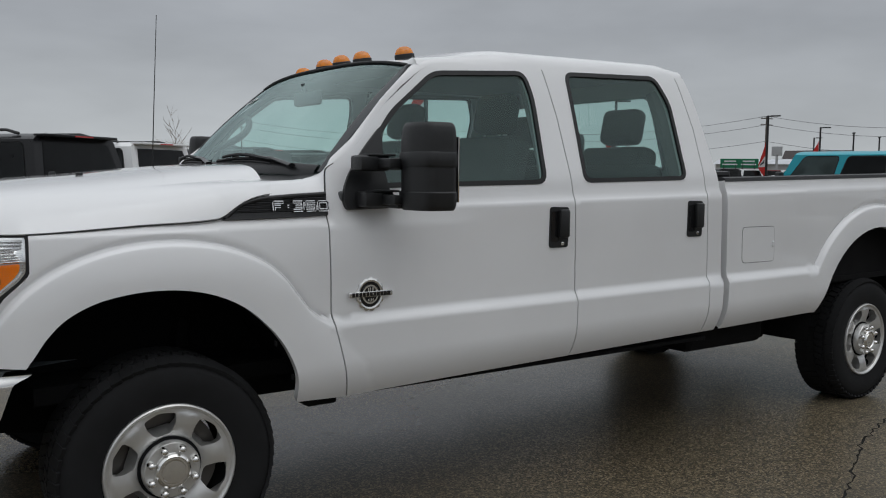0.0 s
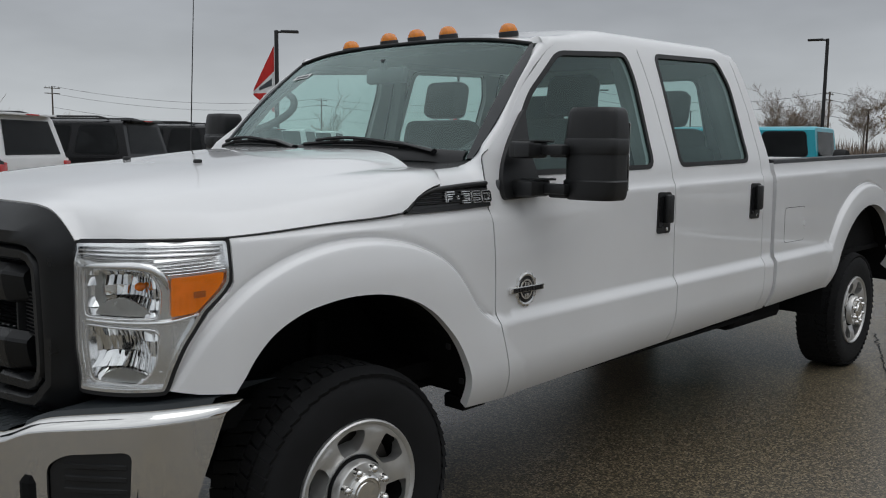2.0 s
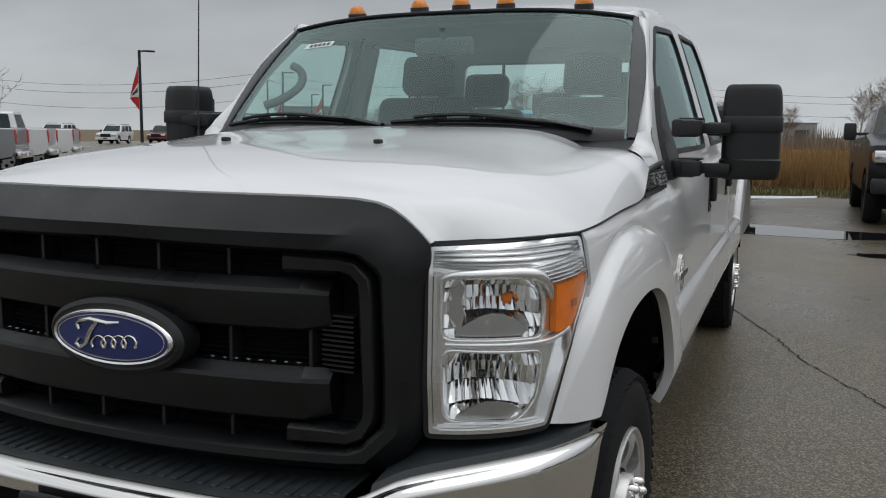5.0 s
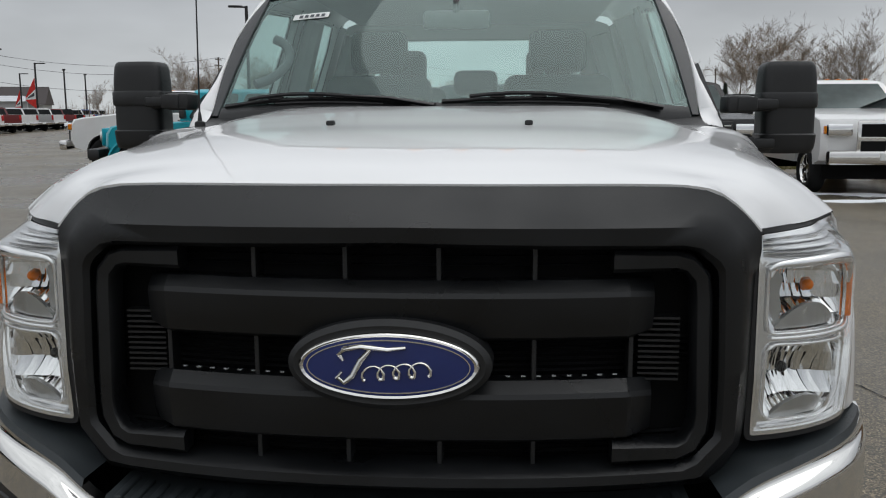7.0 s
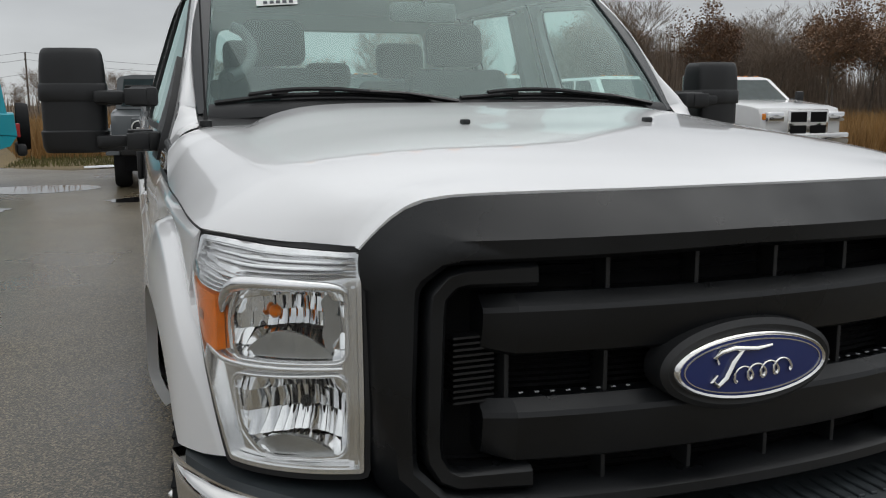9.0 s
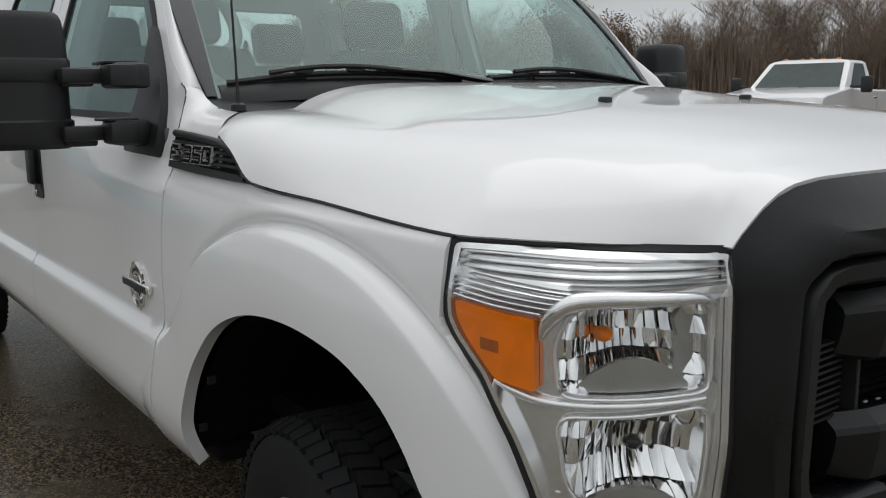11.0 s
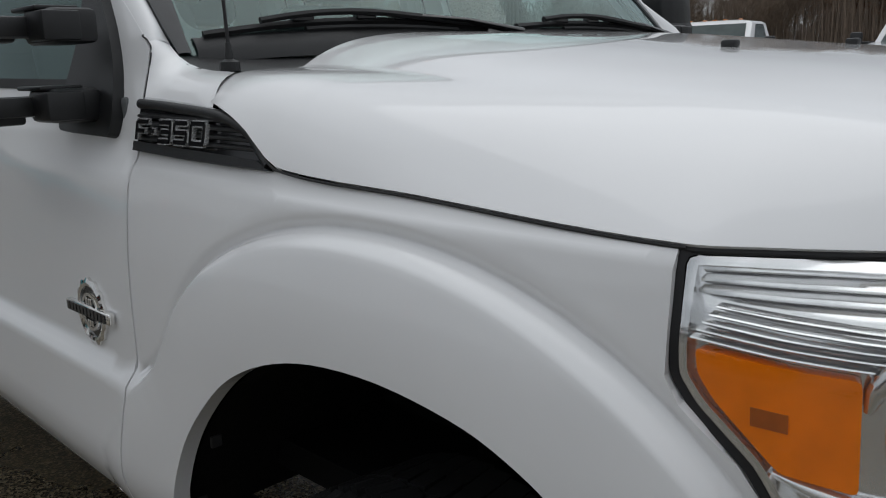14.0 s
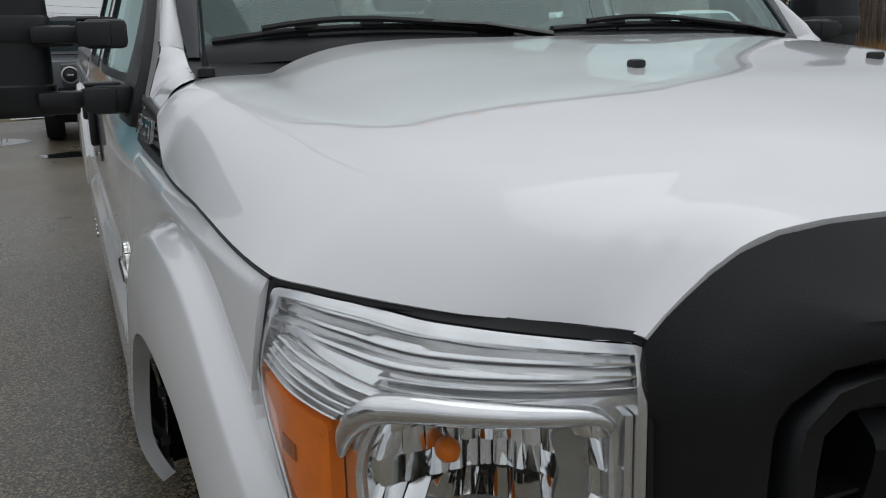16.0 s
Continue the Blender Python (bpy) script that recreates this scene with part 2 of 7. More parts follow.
def sweep(path, radius, n=8, bm=None, flat=1.0, caps=True):
    """A tube along points; radius a number or one for each point."""
    bm = bm or bmesh.new()
    path = [Vector(p) for p in path]
    rad = radius if isinstance(radius, (list, tuple)) else [radius] * len(path)
    rings = []
    for i, p in enumerate(path):
        d = (path[min(i + 1, len(path) - 1)] - path[max(i - 1, 0)]).normalized()
        up = Vector((0, 0, 1)) if abs(d.z) < 0.9 else Vector((1, 0, 0))
        a = d.cross(up).normalized()
        b = a.cross(d).normalized()
        rings.append([bm.verts.new(p + rad[i] * (math.cos(t) * a + flat * math.sin(t) * b)) for t in (2 * math.pi * k / n for k in range(n))])
    for r0, r1 in zip(rings, rings[1:]):
        for k in range(n):
            bm.faces.new((r0[k], r0[(k + 1) % n], r1[(k + 1) % n], r1[k]))
    if caps:
        bm.faces.new(rings[0])
        bm.faces.new(rings[-1])
    return bm


def loft(rings, closed_ring=True, cap=False, bm=None):
    bm = bm or bmesh.new()
    vs = [[bm.verts.new(p) for p in r] for r in rings]
    n = len(vs[0])
    for r0, r1 in zip(vs, vs[1:]):
        for k in range(n if closed_ring else n - 1):
            bm.faces.new((r0[k], r0[(k + 1) % n], r1[(k + 1) % n], r1[k]))
    if cap:
        bm.faces.new(vs[0])
        bm.faces.new(vs[-1])
    return bm


def inside(poly, pts):
    poly, pts = np.asarray(poly, float), np.asarray(pts, float)
    x, y = pts[:, 0], pts[:, 1]
    ok = np.zeros(len(pts), bool)
    for (x0, y0), (x1, y1) in zip(poly, np.roll(poly, -1, 0)):
        if y0 == y1:
            continue
        c = ((y0 > y) != (y1 > y)) & (x < (x1 - x0) * (y - y0) / (y1 - y0) + x0)
        ok ^= c
    return ok


def edge_dist(poly, pts):
    poly, pts = np.asarray(poly, float), np.asarray(pts, float)
    best = np.full(len(pts), 1e9)
    for a, b in zip(poly, np.roll(poly, -1, 0)):
        ab = b - a
        t = np.clip(((pts - a) @ ab) / max(ab @ ab, 1e-12), 0, 1)
        best = np.minimum(best, np.linalg.norm(pts - a - t[:, None] * ab, axis=1))
    return best


def resample(poly, step):
    out = []
    for a, b in zip(poly, list(poly[1:]) + [poly[0]]):
        n = max(1, int(math.ceil(math.dist(a, b) / step)))
        out += [(a[0] + (b[0] - a[0]) * k / n, a[1] + (b[1] - a[1]) * k / n) for k in range(n)]
    return out


def spline(pts, n=6):
    """A smooth open curve through points."""
    p = [np.array(q, float) for q in pts]
    p = [2 * p[0] - p[1]] + p + [2 * p[-1] - p[-2]]
    out = []
    for i in range(1, len(p) - 2):
        for k in range(n):
            t = k / n
            out.append(tuple(0.5 * (2 * p[i] + (p[i + 1] - p[i - 1]) * t + (2 * p[i - 1] - 5 * p[i] + 4 * p[i + 1] - p[i + 2]) * t * t + (3 * p[i] - p[i - 1] - 3 * p[i + 1] + p[i + 2]) * t ** 3)))
    return out + [tuple(p[-2])]


def offset(poly, d):
    """Moves a polygon's edges outward by d (inward if negative)."""
    p = np.asarray(poly, float)
    area = 0.5 * np.sum(p[:, 0] * np.roll(p[:, 1], -1) - np.roll(p[:, 0], -1) * p[:, 1])
    e = np.roll(p, -1, 0) - p
    e /= np.linalg.norm(e, axis=1)[:, None] + 1e-12
    n = np.stack([e[:, 1], -e[:, 0]], 1) * (1 if area > 0 else -1)
    m = n + np.roll(n, 1, 0)
    m /= np.maximum((m * np.roll(n, 1, 0)).sum(1), 0.35)[:, None]
    return [tuple(v) for v in p + d * m]


def rounded(poly, r, n=4):
    """Rounds a polygon's corners."""
    out = []
    k = len(poly)
    for i in range(k):
        a, b, c = (np.array(poly[(i + j) % k], float) for j in (-1, 0, 1))
        u, v = a - b, c - b
        rr = min(r, 0.45 * np.linalg.norm(u), 0.45 * np.linalg.norm(v))
        p, q = b + u / np.linalg.norm(u) * rr, b + v / np.linalg.norm(v) * rr
        for s in np.linspace(0, 1, n + 1):
            out.append(tuple((1 - s) ** 2 * p + 2 * s * (1 - s) * b + s * s * q))
    return out


def panel(name, outline, lift, material, parent, out, step=0.03, holes=(), depth=0.02, label="", lines=()):
    """A sheet over an outline in (u, v), carried into space by lift, with turned-in edges."""
    loops = [resample(outline, step)] + [resample(h, step) for h in holes]
    verts, edges = [], []
    for lp in loops:
        k0, n = len(verts), len(lp)
        verts += lp
        edges += [(k0 + i, k0 + (i + 1) % n) for i in range(n)]
    lo, hi = np.min(loops[0], 0), np.max(loops[0], 0)
    gx, gy = np.meshgrid(np.arange(lo[0] + step / 2, hi[0], step), np.arange(lo[1] + step / 2, hi[1], step))
    g = np.stack([gx.ravel(), gy.ravel()], 1)
    if len(g):
        ok = inside(outline, g) & (edge_dist(loops[0], g) > 0.45 * step)
        for h in loops[1:]:
            ok &= ~inside(h, g) & (edge_dist(h, g) > 0.45 * step)
        near = [np.array(l, float) for l in lines]
        for l in near:
            for a, b in zip(l, l[1:]):
                ab = b - a
                t = np.clip(((g - a) @ ab) / max(ab @ ab, 1e-12), 0, 1)
                ok &= np.linalg.norm(g - a - t[:, None] * ab, axis=1) > 0.3 * step
        verts += [tuple(p) for p in g[ok]]
        for l in near:
            pts = np.array(l)
            ok2 = inside(outline, pts) & (edge_dist(loops[0], pts) > 0.25 * step)
            for h in loops[1:]:
                ok2 &= ~inside(h, pts) & (edge_dist(h, pts) > 0.25 * step)
            k0 = len(verts)
            idx = {}
            for i in range(len(pts)):
                if ok2[i]:
                    idx[i] = len(verts)
                    verts.append(tuple(pts[i]))
            edges += [(idx[i], idx[i + 1]) for i in range(len(pts) - 1) if i in idx and i + 1 in idx]
    from mathutils import geometry
    v2, e2, f2, *_ = geometry.delaunay_2d_cdt([Vector(p) for p in verts], edges, [], 0, 1e-6)
    cen = np.array([np.mean([v2[i] for i in f], 0) for f in f2])
    keep = inside(loops[0], cen)
    for h in loops[1:]:
        keep &= ~inside(h, cen)
    faces = [f for f, k in zip(f2, keep) if k]
    out = Vector(out)
    P, N = [], []
    for v in v2:
        p = Vector(lift(v[0], v[1]))
        a = Vector(lift(v[0] + 0.002, v[1])) - Vector(lift(v[0] - 0.002, v[1]))
        b = Vector(lift(v[0], v[1] + 0.002)) - Vector(lift(v[0], v[1] - 0.002))
        P.append(p)
        N.append(a.cross(b).normalized())
    if sum(n.dot(out) for n in N) < 0:
        N = [-n for n in N]
    allf, nor = [], []
    count = {}
    for f in faces:
        f = list(f)
        n = (P[f[1]] - P[f[0]]).cross(P[f[2]] - P[f[0]])
        if n.dot(N[f[0]]) < 0:
            f.reverse()
        allf.append(f)
        nor += [N[i] for i in f]
        for i in range(len(f)):
            e = (f[i], f[(i + 1) % len(f)])
            count[e] = count.get(e, 0) + 1
    if depth > 0:
        for (i, j) in [e for e in count if (e[1], e[0]) not in count]:
            k = len(P)
            P += [P[i].copy(), P[j].copy(), P[j] - depth * N[j], P[i] - depth * N[i]]
            q = [k, k + 3, k + 2, k + 1]
            n = (P[q[1]] - P[q[0]]).cross(P[q[3]] - P[q[0]]).normalized()
            allf.append(q)
            nor += [n] * 4
    ob = mesh_ob(name, P, allf, material, parent, label, True, nor)
    return ob

# ---- the white pickup truck ----
truck = empty("pickup_truck", "white crew cab pickup truck with dark plastic grille on asphalt", "pickup truck")

PLAN = curve1([(-0.75, 0.80), (-0.61, 0.883), (-0.55, 0.905), (-0.46, 0.935), (-0.25, 0.958), (0.0, 0.973), (0.3, 0.981), (0.58, 0.986), (1.0, 0.988), (5.0, 0.988), (5.45, 0.965)])
UP_FRONT = curve1([(1.0, 0.0), (1.08, -0.003), (1.15, -0.010), (1.2, -0.018), (1.223, -0.023), (1.234, -0.032), (1.25, -0.042), (1.34, -0.064), (1.43, -0.095), (1.9, -0.235)])
UP_CAB = curve1([(1.15, 0.0), (1.265, -0.001), (1.278, -0.003), (1.292, -0.011), (1.308, -0.017), (1.367, -0.027), (1.5, -0.068), (1.7, -0.134), (1.85, -0.188), (1.95, -0.235)])
ARCH_F = (-0.05, 0.43)
ARCH_R = (4.38, 0.50)


def rake(x):
    return 0.02 * (x - 0.6)


# the front flare's outer crease: its radius at each angle round the arch
FLARE_R = curve1([(0, 0.90), (30, 0.80), (35, 0.764), (38, 0.747), (42, 0.737), (47, 0.744), (54, 0.764), (62, 0.774), (70, 0.771), (80, 0.763), (90, 0.755), (100, 0.750), (110, 0.745), (117, 0.740), (124, 0.730), (131, 0.712), (140, 0.690), (180, 0.64)])


def flare(r, h):
    """A wheel arch flare: rounded, ending in a tight crease."""
    if r > 0.825:
        return 0.0
    t = min(max((r - 0.60) / 0.15, 0.0), 1.0)
    groove = 0.012 * sstep(0.750, 0.761, r) * max(0.0, 1 - (r - 0.761) / 0.020) ** 1.6
    return h * (1 - 0.40 * t ** 2.2) * (1 - sstep(0.737, 0.763, r)) - groove


def sag(x):
    """The lower side crease runs flatter than the sill."""
    return -0.012 * (x - 0.6)


def crease_lines(x0, x1):
    return [[(x, z + (sag(x) if z < 1 else 0)) for x in np.linspace(x0, x1, int((x1 - x0) / 0.03) + 2)] for z in (0.836, 0.845, 0.855, 0.866, 0.877, 0.887, 0.896, 1.262, 1.274, 1.284, 1.296, 1.31)]


def flare_lines(c, a0, a1):
    out = []
    for r in (0.728, 0.737, 0.743, 0.749, 0.754, 0.759, 0.764, 0.770, 0.780, 0.794):
        row = []
        for a in np.linspace(a0, a1, 90):
            q = r + (FLARE_R(a) - 0.757 if c[0] < 1 else 0.0)
            row.append((c[0] + q * math.cos(radians(a)), c[1] + q * math.sin(radians(a))))
        out.append(zp_of(row))
    return out


def half(x, zp):
    """Half the body's width at x and a height over the raked sill line."""
    z = zp + rake(x)
    k = sstep(0.58, 1.5, x)
    w = PLAN(x)
    if zp > 1.0:
        w += (1 - k) * UP_FRONT(zp) + k * (UP_CAB(zp) if zp > 1.15 else 0)
    low = 0.026 * (1 - sstep(0.841, 0.891, zp - sag(x))) * sstep(0.25, 0.5, x)
    rf = math.hypot(x - ARCH_F[0], z - ARCH_F[1])
    rr = math.hypot(x - ARCH_R[0], z - ARCH_R[1])
    af = math.degrees(math.atan2(z - ARCH_F[1], x - ARCH_F[0]))
    fl = (flare(rf - FLARE_R(af) + 0.757, 0.036) if rf < 0.95 and af > 0 else 0.0) * (0.35 + 0.65 * sstep(-0.66, -0.42, x)) + flare(rr, 0.032)
    tuck = 0.0
    if zp < 0.72 and x > 0.25:
        tuck = 0.055 * ((0.72 - zp) / 0.16) ** 2
    return w + (max(low, fl) if fl > 0 or low > 0.001 else fl) - tuck


def side(s, off=0.0):
    return lambda x, zp: (x, s * (half(x, zp) + off), zp + rake(x))


def zp_of(pts):
    return [(x, z - rake(x)) for x, z in pts]


W1 = rounded([(0.80, 1.367), (0.79, 1.475), (0.94, 1.66), (1.165, 1.83), (1.66, 1.855), (1.682, 1.74), (1.662, 1.367)], 0.045)
W2 = rounded([(1.905, 1.368), (1.922, 1.865), (2.535, 1.876), (2.60, 1.745), (2.600, 1.370)], 0.04)
CUT1 = [(0.66, 0.565), (0.594, 0.85), (0.588, 0.90), (0.588, 1.13), (0.592, 1.25), (0.598, 1.345), (0.604, 1.395), (0.612, 1.43)]
GAP = 0.003


def arch(cx, cz, r, a0, a1, n=22, sx=1.0):
    return [(cx + sx * r * math.cos(radians(a0 + (a1 - a0) * k / n)), cz + r * math.sin(radians(a0 + (a1 - a0) * k / n))) for k in range(n + 1)]


def build_sides():
    for s in (-1, 1):
        out = (0, s, 0)
        # front fender
        rear = [(x - GAP, z) for x, z in CUT1[:5]]
        top = zp_of([(0.594, 1.350), (0.52, 1.346), (0.46, 1.342), (0.40, 1.337), (0.365, 1.333), (0.30, 1.315), (0.225, 1.280)] + [(x, ZE(x) - 0.0055) for x in (0.175, 0.1, 0.0, -0.1, -0.2, -0.3, -0.428)])
        front = zp_of([(-0.430, 1.16), (-0.431, 1.098), (-0.446, 1.072), (-0.501, 1.025), (-0.553, 0.946), (-0.592, 0.877), (-0.615, 0.828), (-0.54, 0.812), (-0.455, 0.806)])
        arc = zp_of([(-0.43, 0.842), (-0.395, 0.895), (-0.345, 0.947), (-0.28, 0.985), (-0.205, 1.010), (-0.09, 1.026), (0.03, 1.022), (0.135, 0.998), (0.228, 0.955), (0.30, 0.898), (0.365, 0.828), (0.41, 0.755), (0.438, 0.68), (0.447, 0.60), (0.45, 0.575)])
        arc = spline(arc, 4)
        panel("front_fender", rear + top + front + arc, side(s), WHITE, truck, out, 0.022, depth=0.03, lines=flare_lines(ARCH_F, 30, 150) + [[(x, z) for x in np.linspace(-0.40, 0.16, 22)] for z in (1.216, 1.223, 1.2285, 1.234)])
        fender_cap(s)
        # doors
        f2 = [(1.821, 0.568), (1.828, 0.85), (1.828, 0.92), (1.822, 1.31), (1.806, 1.66), (1.778, 1.885)]
        fd = [(x + GAP, z) for x, z in CUT1] + [(0.650, 1.455), (0.765, 1.53), (0.91, 1.69), (1.10, 1.835), (1.17, 1.868), (1.25, 1.878)] + [(x - GAP, z) for x, z in reversed(f2)]
        door = panel("front_door", fd, side(s), WHITE, truck, out, 0.028, holes=[W1], depth=0.03, lines=crease_lines(0.68, 1.80))
        b2 = [(2.75, 0.568), (2.758, 0.86), (2.758, 0.92), (2.747, 1.31), (2.743, 1.616), (2.70, 1.885)]
        rd = [(x + GAP, z) for x, z in f2] + [(x - GAP, z) for x, z in reversed(b2)]
        door2 = panel("rear_door", rd, side(s), WHITE, truck, out, 0.028, holes=[W2], depth=0.03, lines=crease_lines(1.86, 2.73))
        cc = [(x + GAP, z) for x, z in b2] + [(2.765, 1.885), (2.80, 1.75), (2.855, 1.36), (2.862, 1.28), (2.872, 0.88), (2.86, 0.568)]
        panel("cab_corner", cc, side(s), WHITE, truck, out, 0.03, depth=0.04)
        # dark strips added behind the door gaps, in place of the shade there
        for cut in (CUT1[:6], f2, b2):
            strip = [(x - 0.016, z) for x, z in cut] + [(x + 0.016, z) for x, z in reversed(cut)]
            panel("door_gap_backing", strip, side(s, -0.012), SEAL_AND_GAP, truck, out, 0.06, depth=0, label="dark backing strip for the shade in a door gap")
        for d, w in ((door, W1), (door2, W2)):
            panel("window_seal", offset(w, 0.010), side(s, 0.003), SEAL_AND_GAP, d, out, 0.03, holes=[offset(w, -0.010)], depth=0.012, label="black rubber window seal")
            g = panel("window_glass", offset(w, -0.004), side(s, -0.006), GLASS, d, out, 0.06, depth=0, label="tinted side window glass")
            g.visible_shadow = False
        # door handles
        for x0, d in ((1.665, door), (2.59, door2)):
            handle(s, x0, d)
        # bed side
        bed_rear = [(5.405, 1.352), (5.40, 1.12), (5.37, 0.85), (5.30, 0.66)]
        hole = zp_of(arch(ARCH_R[0], ARCH_R[1], 0.618, 12, 168))
        bed = [(2.905, 0.568), (2.918, 0.88), (2.91, 1.29), (2.905, 1.352)] + bed_rear + [(5.02, 0.64)] + hole + [(3.74, 0.568)]
        bs = panel("bed_side", bed, side(s), WHITE, truck, out, 0.032, depth=0.05, lines=crease_lines(2.95, 3.62) + flare_lines(ARCH_R, 8, 150))
        fuel = rounded(zp_of([(3.045, 0.957), (3.33, 0.957), (3.325, 1.150), (3.04, 1.150)]), 0.03)
        if s < 0:
            panel("fuel_door_gap", offset(fuel, 0.0012), side(s, 0.0006), SEAL_AND_GAP, bs, out, 0.05, depth=0, label="fuel door gap")
            fdoor = panel("fuel_door", offset(fuel, -0.0015), side(s, 0.0016), WHITE, bs, out, 0.03, depth=0.001)
            part("latch", rbox((3.31, s * 0.994, 1.052), (0.014, 0.012, 0.03), 0.004), WHITE, fdoor)
        rings = []
        for x in np.linspace(2.91, 5.40, 24):
            h0, z0 = half(x, 1.35), 1.352 + rake(x)
            rings.append([(x, s * (h0 + 0.004), z0 - 0.006), (x, s * (h0 - 0.001), z0 + 0.012), (x, s * (h0 - 0.025), z0 + 0.018), (x, s * (h0 - 0.075), z0 + 0.012), (x, s * (h0 - 0.08), z0 - 0.03)])
        part("rail_cap", loft(rings, True, True), BLACK_PLASTIC, bs, "black plastic bed rail cap", 40)
        inner = [(2.92, 1.34), (2.92, 0.70), (5.38, 0.70), (5.38, 1.34)]
        panel("inner_wall", inner, lambda x, zp, s=s: (x, s * (half(x, 1.34) - 0.085), zp + rake(x)), UNDER, bs, (0, -s, 0), 0.3, depth=0.0, label="dark bed liner wall")
        tl = rounded([(5.31, 0.98), (5.395, 0.98), (5.403, 1.25), (5.33, 1.25)], 0.02)
        panel("tail_lamp", tl, side(s, 0.004), RED, truck, out, 0.03, depth=0.02, label="red tail lamp")
        # decal behind the rear wheel
        for k, (u, v, w, h) in enumerate([(5.10, 1.215, 0.02, 0.085), (5.12, 1.165, 0.06, 0.02), (5.155, 1.215, 0.018, 0.085), (5.215, 1.19, 0.05, 0.05), (5.27, 1.215, 0.02, 0.085), (5.29, 1.165, 0.05, 0.02)]):
            panel("decal_stroke", [(u - w / 2, v - h / 2), (u + w / 2, v - h / 2), (u + w / 2, v + h / 2), (u - w / 2, v + h / 2)], side(s, 0.0015), DECAL, bs, out, 0.1, depth=0.001)
        vent(s)
        side_badge(s)
        mirror(s)


DECAL = mat("grey_decal", (0.22, 0.22, 0.23), 0.4)


def fender_cap(s):
    """The fender's top between the vent, the cowl and the windshield pillar."""
    low = [(0.372, 1.334), (0.42, 1.338), (0.47, 1.342), (0.53, 1.346), (0.594, 1.349), (0.600, 1.395), (0.609, 1.43), (0.645, 1.452)]
    up = [(0.410, 0.852, 1.386), (0.45, 0.846, 1.388), (0.50, 0.840, 1.390), (0.54, 0.838, 1.394), (0.58, 0.838, 1.403), (0.615, 0.838, 1.417), (0.642, 0.838, 1.435), (0.663, 0.840, 1.456)]
    rings = []
    for (x, z), (a, b, c) in zip(low, up):
        p, q = Vector((x, s * half(x, z - rake(x)), z)), Vector((a, s * b, c))
        n = Vector((-0.2, s * 0.6, 0.75)).normalized()
        rings.append([tuple(p.lerp(q, f) + n * (0.012 * math.sin(math.pi * f))) for f in np.linspace(0, 1, 10)])
    part("fender_cap", loft(rings, False), WHITE, truck, "", 80)
    # dark bead drawn along the door gap's upper end for its shade
    seam = [side(s, -0.0005)(x, z - rake(x)) for x, z in ((0.5965, 1.350), (0.602, 1.394), (0.611, 1.430), (0.632, 1.446), (0.650, 1.455))] + [(0.664, s * 0.842, 1.459)]
    part("door_seam", sweep(spline(seam, 4), 0.0016, 6), SEAL_AND_GAP, truck)


def handle(s, x0, door):
    zc = 1.17 + rake(x0)
    y = s * half(x0 + 0.06, 1.17)
    o = rounded([(x0, 1.075), (x0 + 0.112, 1.072), (x0 + 0.116, 1.252), (x0 + 0.004, 1.256)], 0.016)
    base = panel("door_handle", o, side(s, 0.004), BLACK_PLASTIC, door, (0, s, 0), 0.04, depth=0.004, label="black plastic door handle")
    recess = rounded([(x0 + 0.008, 1.10), (x0 + 0.055, 1.10), (x0 + 0.058, 1.235), (x0 + 0.01, 1.235)], 0.012)
    panel("handle_recess", recess, side(s, 0.0055), GLOSS_BLACK, base, (0, s, 0), 0.04, depth=0.001)
    part("handle_grip", rbox((x0 + 0.076, y + s * 0.016, zc + 0.012), (0.056, 0.026, 0.125), 0.009), BLACK_PLASTIC, base, "", 40)
    part("keyhole", rbox((x0 + 0.076, y + s * 0.007, zc - 0.078), (0.016, 0.008, 0.016), 0.003), CHROME, base)


